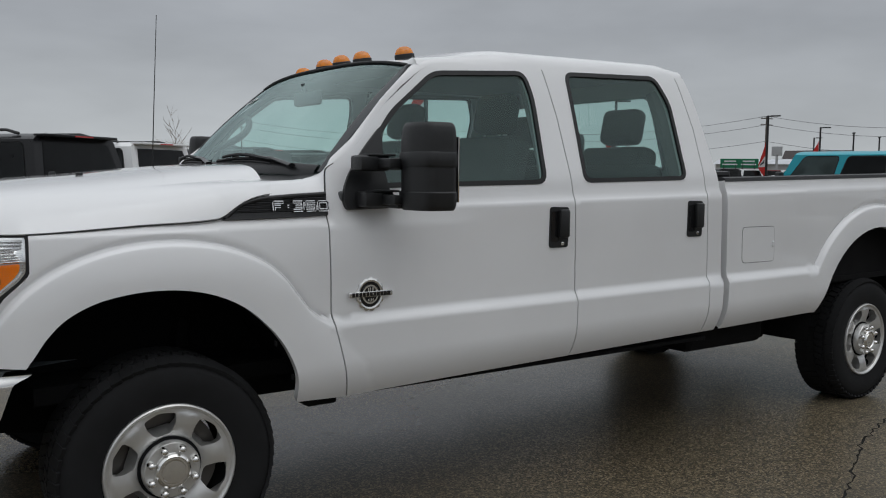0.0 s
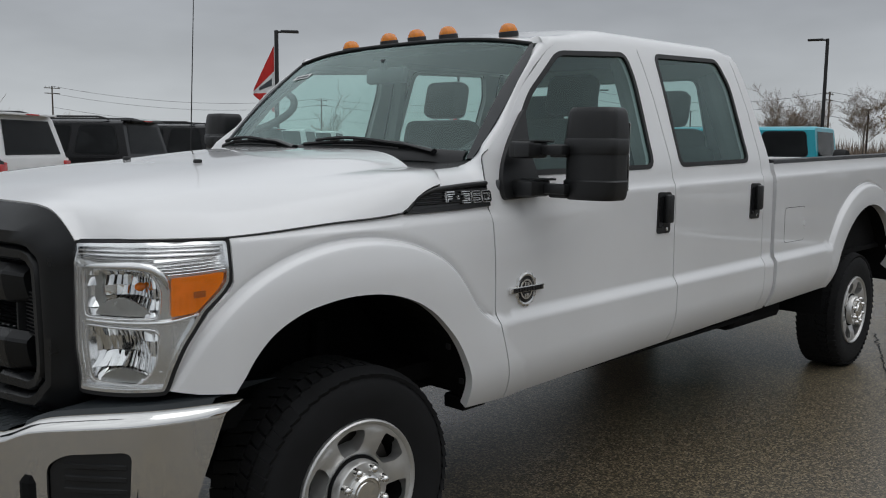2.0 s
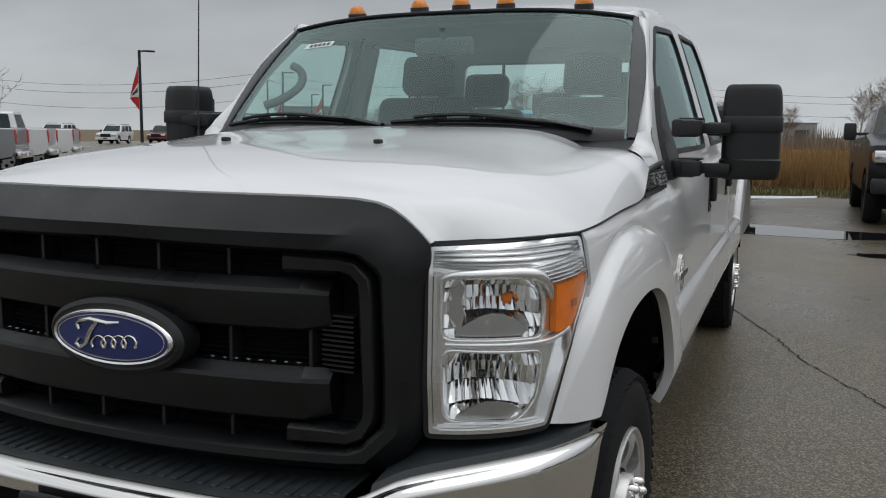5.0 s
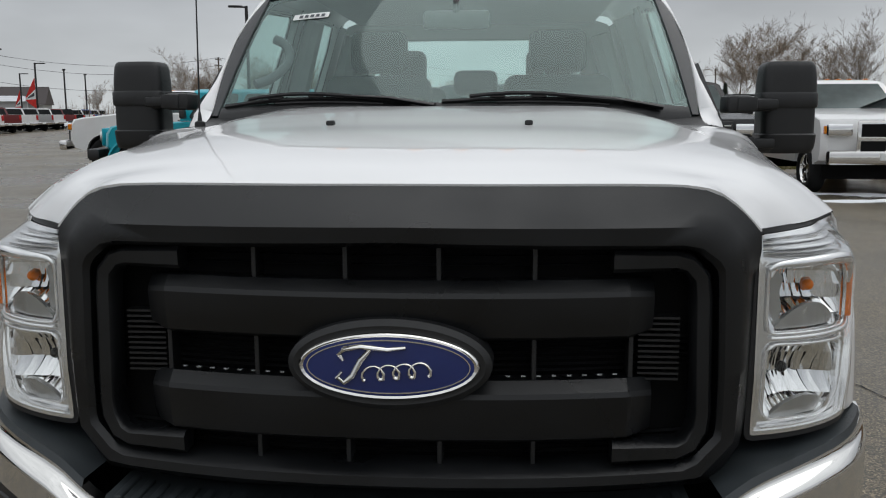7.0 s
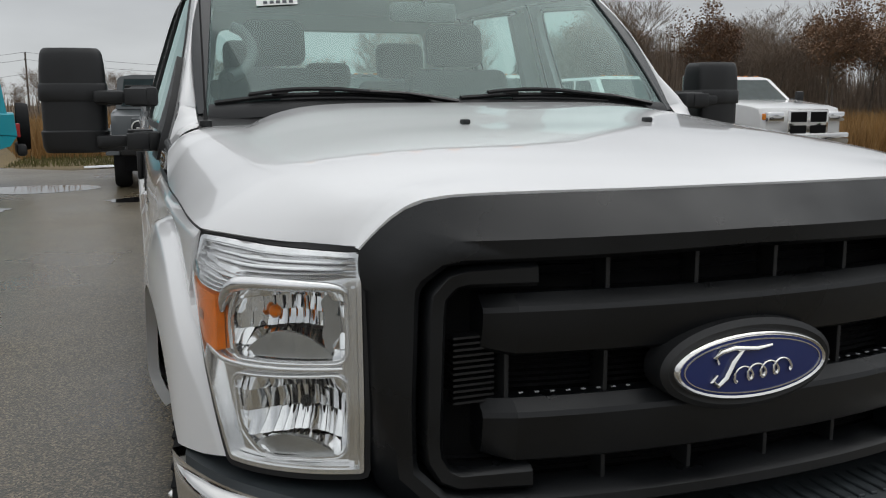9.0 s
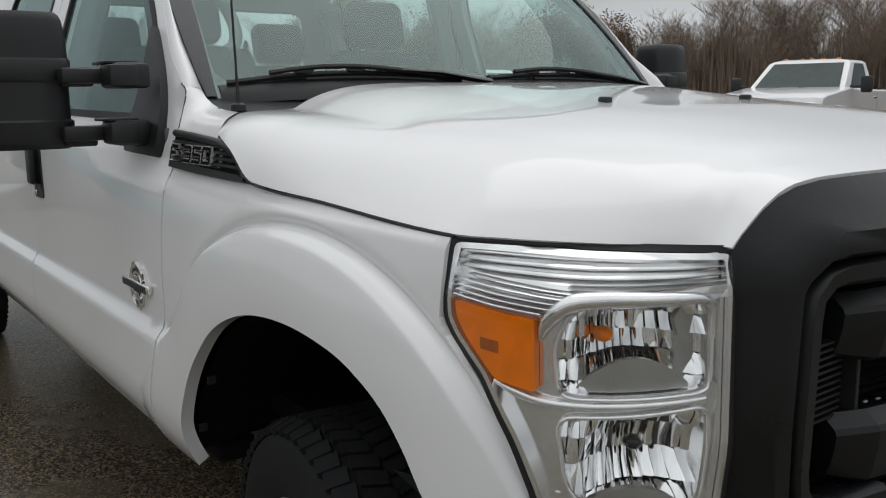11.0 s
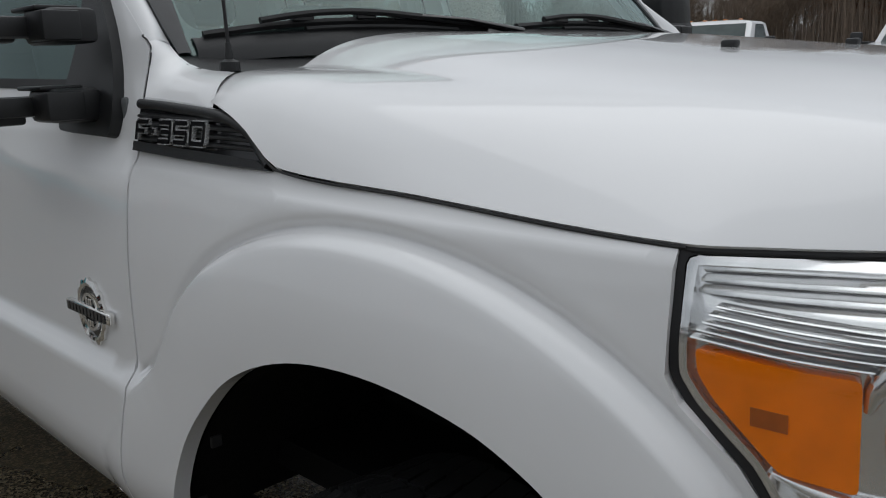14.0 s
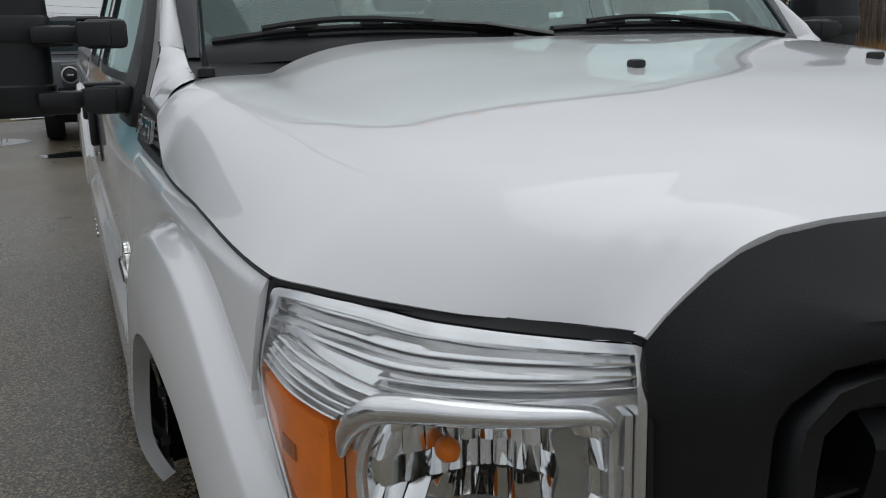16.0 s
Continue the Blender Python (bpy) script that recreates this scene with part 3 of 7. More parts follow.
def vent(s):
    o = zp_of([(0.594, 1.262), (0.597, 1.347), (0.49, 1.342), (0.39, 1.335), (0.337, 1.330), (0.285, 1.318), (0.245, 1.302), (0.212, 1.276), (0.184, 1.250), (0.30, 1.2515), (0.45, 1.256)])
    base = panel("fender_vent", o, side(s, 0.004), GLOSS_BLACK, truck, (0, s, 0), 0.025, depth=0.012, label="black fender vent with chrome model badge")
    # raised lip along the top and the nose, and a flat foot
    lip = spline(zp_of([(0.593, 1.339), (0.49, 1.334), (0.39, 1.327), (0.337, 1.322), (0.288, 1.311), (0.250, 1.296), (0.220, 1.273), (0.198, 1.256)]), 5)
    part("vent_lip", sweep([side(s, 0.006)(x, z) for x, z in lip], [0.0085] * len(lip), 10), BLACK_PLASTIC, base, "", 60)
    foot = zp_of([(0.594, 1.2625), (0.595, 1.278), (0.45, 1.272), (0.30, 1.267), (0.225, 1.264), (0.19, 1.2515), (0.30, 1.2525), (0.45, 1.2565)])
    panel("vent_foot", foot, side(s, 0.012), BLACK_PLASTIC, base, (0, s, 0), 0.03, depth=0.010)
    for k in range(4):
        z = 1.279 + 0.0125 * k
        x1 = 0.226 + 0.022 * k
        rings = []
        for x in np.linspace(x1, 0.590, 14):
            zz = z + 0.014 * (x - 0.35)
            h0 = half(x, zz - rake(x))
            rings.append([(x, s * (h0 + 0.004), zz + 0.0045), (x, s * (h0 + 0.0115), zz + 0.001), (x, s * (h0 + 0.0115), zz - 0.002), (x, s * (h0 + 0.004), zz - 0.0045)])
        part("vent_slat", loft(rings, True, True), BLACK_PLASTIC, base)
    # badge strokes: block figures in chrome outline
    def bar(x0, z0, x1, z1, w=0.0075, o0=0.011, o1=0.0175, m=BEZEL):
        bm = bmesh.new()
        a, b = Vector((x0, 0, z0)), Vector((x1, 0, z1))
        d = (b - a)
        n = Vector((-d.z, 0, d.x)).normalized() * w
        q = [a - n, b - n, b + n, a + n]
        vs = []
        for off in (o0, o1):
            for p in q:
                px, pz = p.x, p.z
                xx = px if s < 0 else 0.955 - px
                vs.append(bm.verts.new((xx, s * (half(xx, pz - rake(xx)) + off), pz)))
        for f in ((0, 1, 2, 3), (4, 5, 6, 7), (0, 1, 5, 4), (1, 2, 6, 5), (2, 3, 7, 6), (3, 0, 4, 7)):
            bm.faces.new([vs[i] for i in f])
        part("badge_stroke", bm, m, base)
    L, H = 1.281, 1.311
    M = (L + H) / 2
    x = 0.380
    W = 0.0375
    segs = {"F": [(0, L, 0, H), (0, H, 1, H), (0, M, 0.7, M)], "-": [(0.1, M, 0.7, M)], "3": [(0, H, 1, H), (0.25, M, 1, M), (0, L, 1, L), (1, L, 1, H)],
            "5": [(0, H, 1, H), (0, M, 0, H), (0, M, 1, M), (1, L, 1, M), (0, L, 1, L)], "0": [(0, H, 1, H), (0, L, 1, L), (0, L, 0, H), (1, L, 1, H)]}
    for ch in ("F", "-", "3", "5", "0"):
        ww = W if ch != "-" else 0.010
        for a, b, c, d in segs[ch]:
            bar(x + a * ww, b, x + c * ww, d, 0.0054)
            bar(x + a * ww, b, x + c * ww, d, 0.0034 if s > 0 else 0.0022, 0.017, 0.0184, GLOSS_BLACK)
        x += ww + 0.0135


def side_badge(s):
    cx, cz = 0.752, 0.956
    h0 = half(cx, cz)
    n = 52
    def ring(rs, o):
        return [(cx + r * math.cos(2 * math.pi * k / n), s * (h0 + o), cz + 1.05 * r * math.sin(2 * math.pi * k / n)) for k, r in enumerate(rs)]
    teeth = [0.058 + (0.004 if k % 4 < 2 else 0.0) for k in range(n)]
    base = part("engine_badge", loft([ring(teeth, 0.0), ring(teeth, 0.006), ring([0.053] * n, 0.009), ring([0.047] * n, 0.007), ring([0.046] * n, 0.002)]), CHROME, truck, "round chrome engine badge with a cross bar", 35)
    part("badge_disc", loft([ring([0.047] * n, 0.0032), ring([0.001] * n, 0.0032)]), GLOSS_BLACK, base)
    part("badge_ring", loft([ring([0.036] * n, 0.003), ring([0.035] * n, 0.008), ring([0.029] * n, 0.008), ring([0.028] * n, 0.003)]), CHROME, base, "", 35)
    for dx, dz, w in ((-0.009, 0.020, 0.006), (0.0, 0.020, 0.004), (0.010, 0.020, 0.007), (-0.008, -0.022, 0.005), (0.002, -0.022, 0.006), (0.011, -0.022, 0.005)):
        part("badge_mark", rbox((cx + dx, s * (h0 + 0.006), cz + dz), (w, 0.007, 0.012), 0.001), CHROME, base)
    part("badge_bar", rbox((cx, s * (h0 + 0.008), cz + 0.002), (0.192, 0.014, 0.022), 0.004, Matrix.Rotation(0.0, 4, "Y")), CHROME, base, "", 35)
    for k in range(11):
        part("badge_stroke", rbox((cx - 0.078 + 0.0156 * k, s * (h0 + 0.0155), cz + 0.002), (0.0112, 0.003, 0.0165), 0.0), GLOSS_BLACK, base)


def mirror(s):
    # sail plate on the door
    o = rounded([(0.672, 1.280), (0.662, 1.315), (0.668, 1.352), (0.688, 1.396), (0.716, 1.436), (0.752, 1.482), (0.796, 1.530), (0.850, 1.585), (0.874, 1.605), (0.862, 1.52), (0.852, 1.45), (0.862, 1.36), (0.872, 1.284)], 0.02)
    base = panel("door_mirror", o, side(s, 0.022), BLACK_PLASTIC, truck, (0, s, 0), 0.03, depth=0.03, label="large black towing mirror on two arms")
    low, lift = (-0.014, 0.004) if s < 0 else (0.004, 0.022)
    # brackets and arms
    for z, x in ((1.470, 0.735), (1.334, 0.755)):
        z += low
        part("bracket", rbox((x + 0.02, s * 0.985, z), (0.13, 0.085, 0.060), 0.012), BLACK_PLASTIC, base, "", 40)
        part("bracket_cap", rbox((x - 0.012, s * 1.008, z), (0.075, 0.066, 0.050), 0.005), BLACK_PLASTIC, base, "", 40)
        part("bracket_hood", rbox((x + 0.045, s * 1.0, z + 0.031), (0.115, 0.075, 0.008), 0.003), BLACK_PLASTIC, base, "", 40)
        part("arm", rbox((x + 0.045, s * 1.065, z), (0.05, 0.13, 0.036), 0.007), BLACK_PLASTIC, base, "", 40)
    # head: lower body, two bands, upper cap
    def ring(z, grow, top):
        # outline in plan, front face towards -x, slightly rounded
        y0, y1 = 1.092 - grow, 1.290 + grow
        x0, x1 = 0.80 - grow, 0.962
        pts = rounded([(x0 + 0.012, y0), (x0, (y0 + y1) / 2), (x0 + 0.030, y1), (x1, y1 - 0.01), (x1, y0 + 0.004)], 0.035, 4)
        cx, cy = (x0 + x1) / 2, (y0 + y1) / 2
        return [(cx + (x - cx) * top, s * (cy + (y - cy) * top), z) for x, y in pts]
    spec = [("head_cap", [(1.492, 0, 1), (1.535, -0.001, 0.995), (1.562, -0.002, 0.98), (1.582, -0.002, 0.95), (1.594, -0.002, 0.90), (1.601, -0.002, 0.82)]),
            ("head_band", [(1.440, 0.002, 1), (1.446, 0.004, 1), (1.488, 0.004, 1), (1.494, 0.001, 1)]),
            ("head_body", [(1.345, -0.002, 1), (1.444, -0.002, 1)]),
            ("head_base", [(1.280, 0, 0.90), (1.287, 0, 0.96), (1.300, 0.001, 0.995), (1.345, 0.004, 1), (1.350, 0.0, 1)])]
    for name, rows in spec:
        part(name, loft([ring(z + lift, g, t) for z, g, t in rows], True, True), BLACK_PLASTIC, base, "", 38)
    for z in (1.468, 1.325):
        part("arm_sleeve", rbox((0.825, s * 1.085, z + low), (0.062, 0.075, 0.046), 0.007), BLACK_PLASTIC, base, "", 40)
    part("mirror_glass", rbox((0.965, s * 1.190, 1.43 + lift), (0.006, 0.16, 0.24), 0.002), CHROME, base, "mirror glass")


# hood
ZC = curve1([(-0.86, 1.286), (-0.80, 1.303), (-0.7, 1.328), (-0.5, 1.362), (-0.3, 1.387), (-0.13, 1.401), (0.1, 1.424), (0.3, 1.442), (0.46, 1.453)])
ZE = curve1([(-0.86, 1.20), (-0.742, 1.212), (-0.432, 1.219), (-0.1, 1.239), (0.175, 1.256), (0.20, 1.268), (0.225, 1.286), (0.254, 1.306), (0.30, 1.326), (0.345, 1.337), (0.375, 1.341), (0.42, 1.347), (0.47, 1.350)])
YE = curve1([(-0.95, 0.676), (-0.80, 0.676), (-0.742, 0.6762), (-0.62, 0.792), (-0.5, 0.872), (-0.432, 0.908), (-0.1, 0.932), (0.175, 0.944), (0.3, 0.936), (0.375, 0.918), (0.42, 0.904), (0.47, 0.89)])


# the crease between the hood's middle panel and its shoulders: place, height, and how fast the panel rises from it
FOOT_Y = curve1([(-0.86, 0.64), (-0.74, 0.650), (-0.70, 0.670), (-0.65, 0.692), (-0.59, 0.712), (-0.47, 0.728), (-0.3, 0.736), (0.0, 0.738), (0.25, 0.730), (0.36, 0.714), (0.46, 0.700)])
FOOT_Z = curve1([(-0.86, 1.235), (-0.74, 1.248), (-0.69, 1.268), (-0.65, 1.284), (-0.6, 1.300), (-0.5, 1.320), (-0.4, 1.333), (-0.2, 1.350), (0.0, 1.366), (0.15, 1.378), (0.3, 1.387), (0.46, 1.391)])
RISE = curve1([(-0.86, 5.2), (-0.6, 4.3), (-0.3, 3.5), (0.0, 3.6), (0.2, 4.6), (0.46, 6.8)])
FN = curve1([(0.0, 0.0), (0.5, 0.03), (0.7, 0.07), (0.82, 0.14), (0.87, 0.24), (0.923, 0.47), (0.96, 0.72), (1.0, 1.0), (1.1, 1.8)])


def hood_section(x, a):
    """Height of the hood's surface, without the rounding of the crease."""
    ye, zf, foot = YE(x), FOOT_Z(x), min(FOOT_Y(x), YE(x) - 0.03)
    if a < foot:
        new = zf + (ZC(x) - zf) * (1 - (max(a, 0.0) / foot) ** RISE(x))
    else:
        v = min((a - foot) / (ye - foot), 1.15)
        q, r = sstep(-0.05, -0.6, x), sstep(-0.25, 0.42, x)
        roll = (0.05 * v + 0.95 * v ** 6) * r + (1 - r) * ((0.35 * v + 0.65 * v ** 2.5) * (1 - q) + (0.72 * v + 0.28 * v ** 3) * q)
        new = zf - (zf - ZE(x)) * roll
    k = sstep(-0.64, -0.74, x)
    return new * (1 - k) + (ZC(x) - (ZC(x) - ZE(x)) * FN(a / ye)) * k


def hood_z(x, y):
    a = abs(y)
    h = 0.004 + 0.020 * sstep(0.3, -0.4, x)
    h = min(h, max(YE(x) - a, 0.0) + 0.001)
    return (hood_section(x, abs(a - h)) + 2 * hood_section(x, a) + hood_section(x, a + h)) / 4


# the hood's front edge along the grille, in plan
HX = curve1([(0.0, -0.802), (0.2, -0.799), (0.35, -0.791), (0.473, -0.780), (0.555, -0.769), (0.60, -0.760), (0.63, -0.753), (0.655, -0.747), (0.6755, -0.741), (0.70, -0.733)])


def build_hood():
    fr = [(HX(y) + 0.001, y) for y in (0.0, 0.1, 0.2, 0.3, 0.4, 0.473, 0.53, 0.57, 0.60, 0.625, 0.645, 0.66)] + [(-0.742, 0.6755)]
    sd = [(x, YE(x) - 0.0005) for x in list(np.arange(-0.735, -0.44, 0.0075)) + [-0.432, -0.39, -0.35, -0.30, -0.25, -0.18, -0.1, -0.02, 0.05, 0.11, 0.15, 0.175, 0.20, 0.23, 0.25, 0.27, 0.295, 0.32, 0.35, 0.375]]
    rr = [(0.398, 0.910), (0.412, 0.900), (0.416, 0.885), (0.418, 0.868), (0.420, 0.85), (0.426, 0.78), (0.434, 0.70), (0.442, 0.64), (0.450, 0.58), (0.453, 0.52), (0.450, 0.42), (0.445, 0.25), (0.44, 0.0)]
    halfo = fr + sd + rr
    o = halfo + [(x, -y) for x, y in reversed(halfo[1:-1])]
    panel("hood", o, lambda x, y: (x, y, hood_z(x, y)), WHITE, truck, (0, 0, 1), 0.026, depth=0.012, lines=[[(x, sg * (FOOT_Y(x) + k)) for x in np.linspace(-0.66, 0.438, 44)] for sg in (-1, 1) for k in (-0.10, -0.06, -0.032, -0.012, 0.0, 0.012, 0.032)] + [[(x, sg * (YE(x) - k)) for x in np.linspace(-0.68, 0.40, 46)] for sg in (-1, 1) for k in (0.012, 0.028)])
    for y in (-0.255, 0.255):
        z = hood_z(-0.13, y)
        n = part("washer_nozzle", rbox((-0.13, y, z + 0.005), (0.027, 0.021, 0.014), 0.005), BLACK_PLASTIC, truck, "small black washer nozzle", 40)
    # cowl
    o = [(0.418, 0.852), (0.50, 0.843), (0.60, 0.843), (0.66, 0.843), (0.66, 0.815), (0.62, 0.80), (0.60, 0.70), (0.56, 0.45), (0.54, 0.0), (0.40, 0.0), (0.41, 0.60), (0.42, 0.80)]
    o = o + [(x, -y) for x, y in reversed(o) if y > 0]
    def cz(x, y):
        return 1.389 + 0.10 * (x - 0.42) + 0.9 * max(0.0, x - 0.50) ** 2 - 0.008 * (abs(y) / 0.85) ** 6 + 0.012 * (1 - (y / 0.8) ** 2)
    cowl = panel("cowl_panel", [p for p in o], lambda x, y: (x, y, cz(x, y)), BLACK_PLASTIC, truck, (0, 0, 1), 0.04, depth=0.02, label="dark plastic cowl panel")
    for k in range(5):
        part("cowl_louvre", rbox((0.455 + 0.014 * k, 0.60 - 0.008 * k, cz(0.455 + 0.014 * k, 0.6) + 0.0008), (0.006, 0.07, 0.003), 0.0), GLOSS_BLACK, cowl)
    ant = part("antenna_base", lathe([(0.0, 0.036), (0.0045, 0.035), (0.0075, 0.008), (0.017, 0.003), (0.018, -0.012)], 16, "z"), BLACK_PLASTIC, truck, "thin whip antenna")
    ant.location = (0.474, 0.822, 1.400)
    part("antenna_mast", sweep([(0, 0, 0.03), (0.014, 0, 0.35), (0.036, 0, 0.835)], [0.0032, 0.0026, 0.0018], 8), SEAL_AND_GAP, ant)
    # black beads laid in the gaps to the headlamps and fenders, as their shade
    for s in (-1, 1):
        pts = [(x + 0.004, s * (YE(x) - 0.005), ZE(x) - 0.0055) for x in np.linspace(-0.738, -0.43, 60)]
        part("hood_gap_bead", sweep(pts, 0.0036, 8), SEAL_AND_GAP, truck)
        pts = [(x, s * (YE(x) - 0.001), ZE(x) - 0.0034) for x in np.linspace(-0.435, 0.20, 30)]
        part("hood_gap_bead", sweep(pts, 0.0020, 8), SEAL_AND_GAP, truck)


# windshield: lower and upper edge
WS_B = curve1([(0.0, 0.515), (0.4, 0.53), (0.6, 0.556), (0.72, 0.585), (0.815, 0.625)])
WS_BZ = curve1([(0.0, 1.43), (0.6, 1.425), (0.815, 1.415)])


def ws(u, v, off=0.0):
    """u across from -1 to 1, v up from 0 to 1."""
    yb, yt = 0.815 * u, 0.738 * u
    a = Vector((WS_B(abs(yb)), yb, WS_BZ(abs(yb))))
    top = 1.915 - 0.046 * abs(u) ** 3
    b = Vector((1.055 + 0.025 * abs(u) ** 3, yt, top))
    p = a.lerp(b, v)
    p += Vector((-0.65, 0, 0.76)) * (0.018 * math.sin(math.pi * v) + off)
    return tuple(p)


EDGE_U = curve1([(0.0, 0.022), (0.1, 0.034), (0.2, 0.044), (0.4, 0.058), (0.6, 0.066), (0.8, 0.052), (1.0, 0.014)])


def edge_ws(s, v, off):
    """The outer edge of the windshield's dark moulding."""
    return ws(s * (1 + EDGE_U(v)), v, off)


# the roof's cross-section: half width and height
ROOF = [(0.788, 1.876), (0.779, 1.898), (0.767, 1.918), (0.750, 1.936), (0.726, 1.950), (0.68, 1.961), (0.6, 1.970), (0.45, 1.980), (0.25, 1.987), (0.0, 1.990)]


def roof_point(x, k):
    y, zp = ROOF[k]
    front = 1 - sstep(1.00, 1.62, x)
    back = sstep(2.6, 2.80, x)
    w = sstep(0.80, 0.70, y)
    z = zp + rake(x) - 0.078 * front * w - 0.03 * back * w - 0.012 * front * (1 - w)
    return (x - 0.02 * front * (1 - (y / 0.8) ** 2), y * (1 - 0.015 * front) * (1 - 0.01 * back), z)


def build_cab():
    gl = rounded([(-0.985, 0.075), (0.985, 0.075), (0.99, 0.965), (-0.99, 0.972)], 0.09, 6)
    full = [(-1.03, 0), (1.03, 0), (1.012, 1), (-1.012, 1)]
    panel("windshield_border", full, lambda u, v: ws(u, v), FRIT, truck, (-0.6, 0, 0.7), 0.08, holes=[gl], depth=0.01, label="dark ceramic windshield border")
    g = panel("windshield", full, lambda u, v: ws(u, v, 0.003), WS_GLASS, truck, (-0.6, 0, 0.7), 0.1, depth=0, label="green tinted windshield glass")
    g.visible_shadow = False
    # sticker
    def st(u0, u1, v0, v1, m, nm, par, off, label=""):
        return panel(nm, [(u0, v0), (u1, v0), (u1, v1), (u0, v1)], lambda u, v: ws(u, v, off), m, par, (-0.6, 0, 0.7), 0.1, depth=0, label=label)
    k = st(0.62, 0.80, 0.715, 0.765, PAPER, "window_sticker", truck, 0.006, "white paper windshield sticker")
    for i in range(5):
        st(0.64 + 0.028 * i, 0.658 + 0.028 * i, 0.725, 0.75, INK, "print_bar", k, 0.0075)
    # A-pillars
    for s in (-1, 1):
        dl = [(0.617, 1.434), (0.653, 1.4555), (0.765, 1.53), (0.84, 1.612), (0.91, 1.69), (1.0, 1.765), (1.10, 1.835), (1.17, 1.868), (1.25, 1.878), (1.34, 1.880)]
        rings = []
        for i, (x, zp) in enumerate(dl):
            v = min(max((zp + rake(x) - 1.415) / (1.869 - 1.415), 0), 1)
            d = Vector(side(s, -0.001)(x, zp))
            e = Vector(edge_ws(s, v, 0.003))
            c = Vector(side(s, 0.0)(x - 0.022, zp + 0.035))
            if i == 0:
                e, c = Vector((0.645, s * 0.838, 1.440)), Vector((0.628, s * 0.872, 1.452))
            if i > 6:
                q = roof_point(x - 0.03, 3)
                e, c = Vector((q[0], s * q[1], q[2])), Vector(side(s, 0.0)(x - 0.012, zp + 0.022))
            rings.append([tuple((1 - f) ** 2 * d + 2 * f * (1 - f) * c + f * f * e) for f in np.linspace(0, 1, 11)])
        part("windshield_pillar", loft(rings, False), WHITE, truck, "", 80)
        vs_ = np.linspace(0.0, 1.0, 26)
        part("pillar_moulding", loft([[ws(s * 0.993, v, 0.004), ws(s * 0.996, v, 0.009), ws(s * 1.006, v, 0.011), edge_ws(s, v, 0.010), edge_ws(s, v, -0.004)] for v in vs_], False), FRIT, truck, "", 40)
    part("top_moulding", sweep([ws(u, 1.0, 0.007) for u in np.linspace(-1.0, 1.0, 30)], 0.0065, 8), SEAL_AND_GAP, truck)
    # roof
    xs = list(np.linspace(1.10, 2.77, 44))
    rings = []
    for x in xs:
        ring = [roof_point(x, k) for k in range(len(ROOF))]
        rings.append([(x, -y, z) for x, y, z in ring] + [(x, y, z) for x, y, z in reversed(ring[:-1])])
    first = []
    for y, _ in ROOF:
        if y <= 0.738:
            p = ws(y / 0.738, 1.0, 0.008)
            first.append((p[0] + 0.004, y, p[2]))
        else:
            t = (y - 0.738) / 0.05
            first.append((1.085 + 0.03 * t, y, 1.876 - 0.004 * t))
    rings.insert(0, [(x, -y, z) for x, y, z in first] + [(x, y, z) for x, y, z in reversed(first[:-1])])
    part("roof", loft(rings, False), WHITE, truck, "", 70)
    for y in (-0.511, -0.193, 0.0, 0.193, 0.511):
        x = 1.165 + 0.16 * y * y
        bm = lathe([(0.0, 0.042), (0.02, 0.040), (0.038, 0.031), (0.049, 0.014), (0.052, 0.0), (0.052, -0.02)], 20, "z")
        bmesh.ops.scale(bm, vec=(0.88, 0.68, 0.92), verts=bm.verts)
        lamp = part("roof_marker_lamp", bm, LAMP_AMBER, truck, "orange roof marker lamp", 50)
        lamp.location = (x, y, 1.960 - 0.045 * y * y)
        lamp.rotation_euler = (0, radians(-9), 0)
        bm = lathe([(0.050, 0.004), (0.0545, 0.002), (0.055, -0.03)], 20, "z")
        bmesh.ops.scale(bm, vec=(0.88, 0.70, 1.0), verts=bm.verts)
        part("lamp_base", bm, SEAL_AND_GAP, lamp, "", 50)
    # rear wall with window
    hole = rounded([(-0.62, 1.40), (0.62, 1.40), (0.575, 1.80), (-0.575, 1.80)], 0.05)
    wall = [(-0.95, 0.62), (0.95, 0.62), (0.935, 1.34), (0.745, 1.88), (0.6, 1.93), (0.0, 1.94), (-0.6, 1.93), (-0.745, 1.88), (-0.935, 1.34)]
    back = lambda y, zp: (2.865 - 0.22 * max(zp - 1.36, 0), y, zp + 0.045)
    w = panel("cab_rear_wall", wall, back, WHITE, truck, (1, 0, 0), 0.1, holes=[hole], depth=0.03)
    g = panel("rear_window_glass", offset(hole, 0.004), lambda y, z: (back(y, z)[0] - 0.01, y, back(y, z)[2]), REAR_GLASS, w, (1, 0, 0), 0.2, depth=0, label="tinted rear window glass")
    g.visible_shadow = False
    # bed: floor, front wall, tailgate
    part("bed_floor", rbox((4.13, 0, 0.80), (2.48, 1.80, 0.03), 0.0), UNDER, truck)
    part("bed_front_wall", rbox((2.935, 0, 1.09), (0.04, 1.82, 0.60), 0.004), WHITE, truck)
    part("tailgate", rbox((5.37, 0, 1.10), (0.06, 1.80, 0.62), 0.012), WHITE, truck, "", 40)
    # B and C pillars inside, floor, firewall
    part("cab_floor", rbox((1.75, 0, 0.62), (2.25, 1.82, 0.05), 0.0), UNDER, truck)
    part("headliner", rbox((2.05, 0, 1.925), (1.15, 1.30, 0.012), 0.0), HEADLINER, truck)
    part("firewall", rbox((0.60, 0, 0.95), (0.04, 1.80, 0.75), 0.0), UNDER, truck)
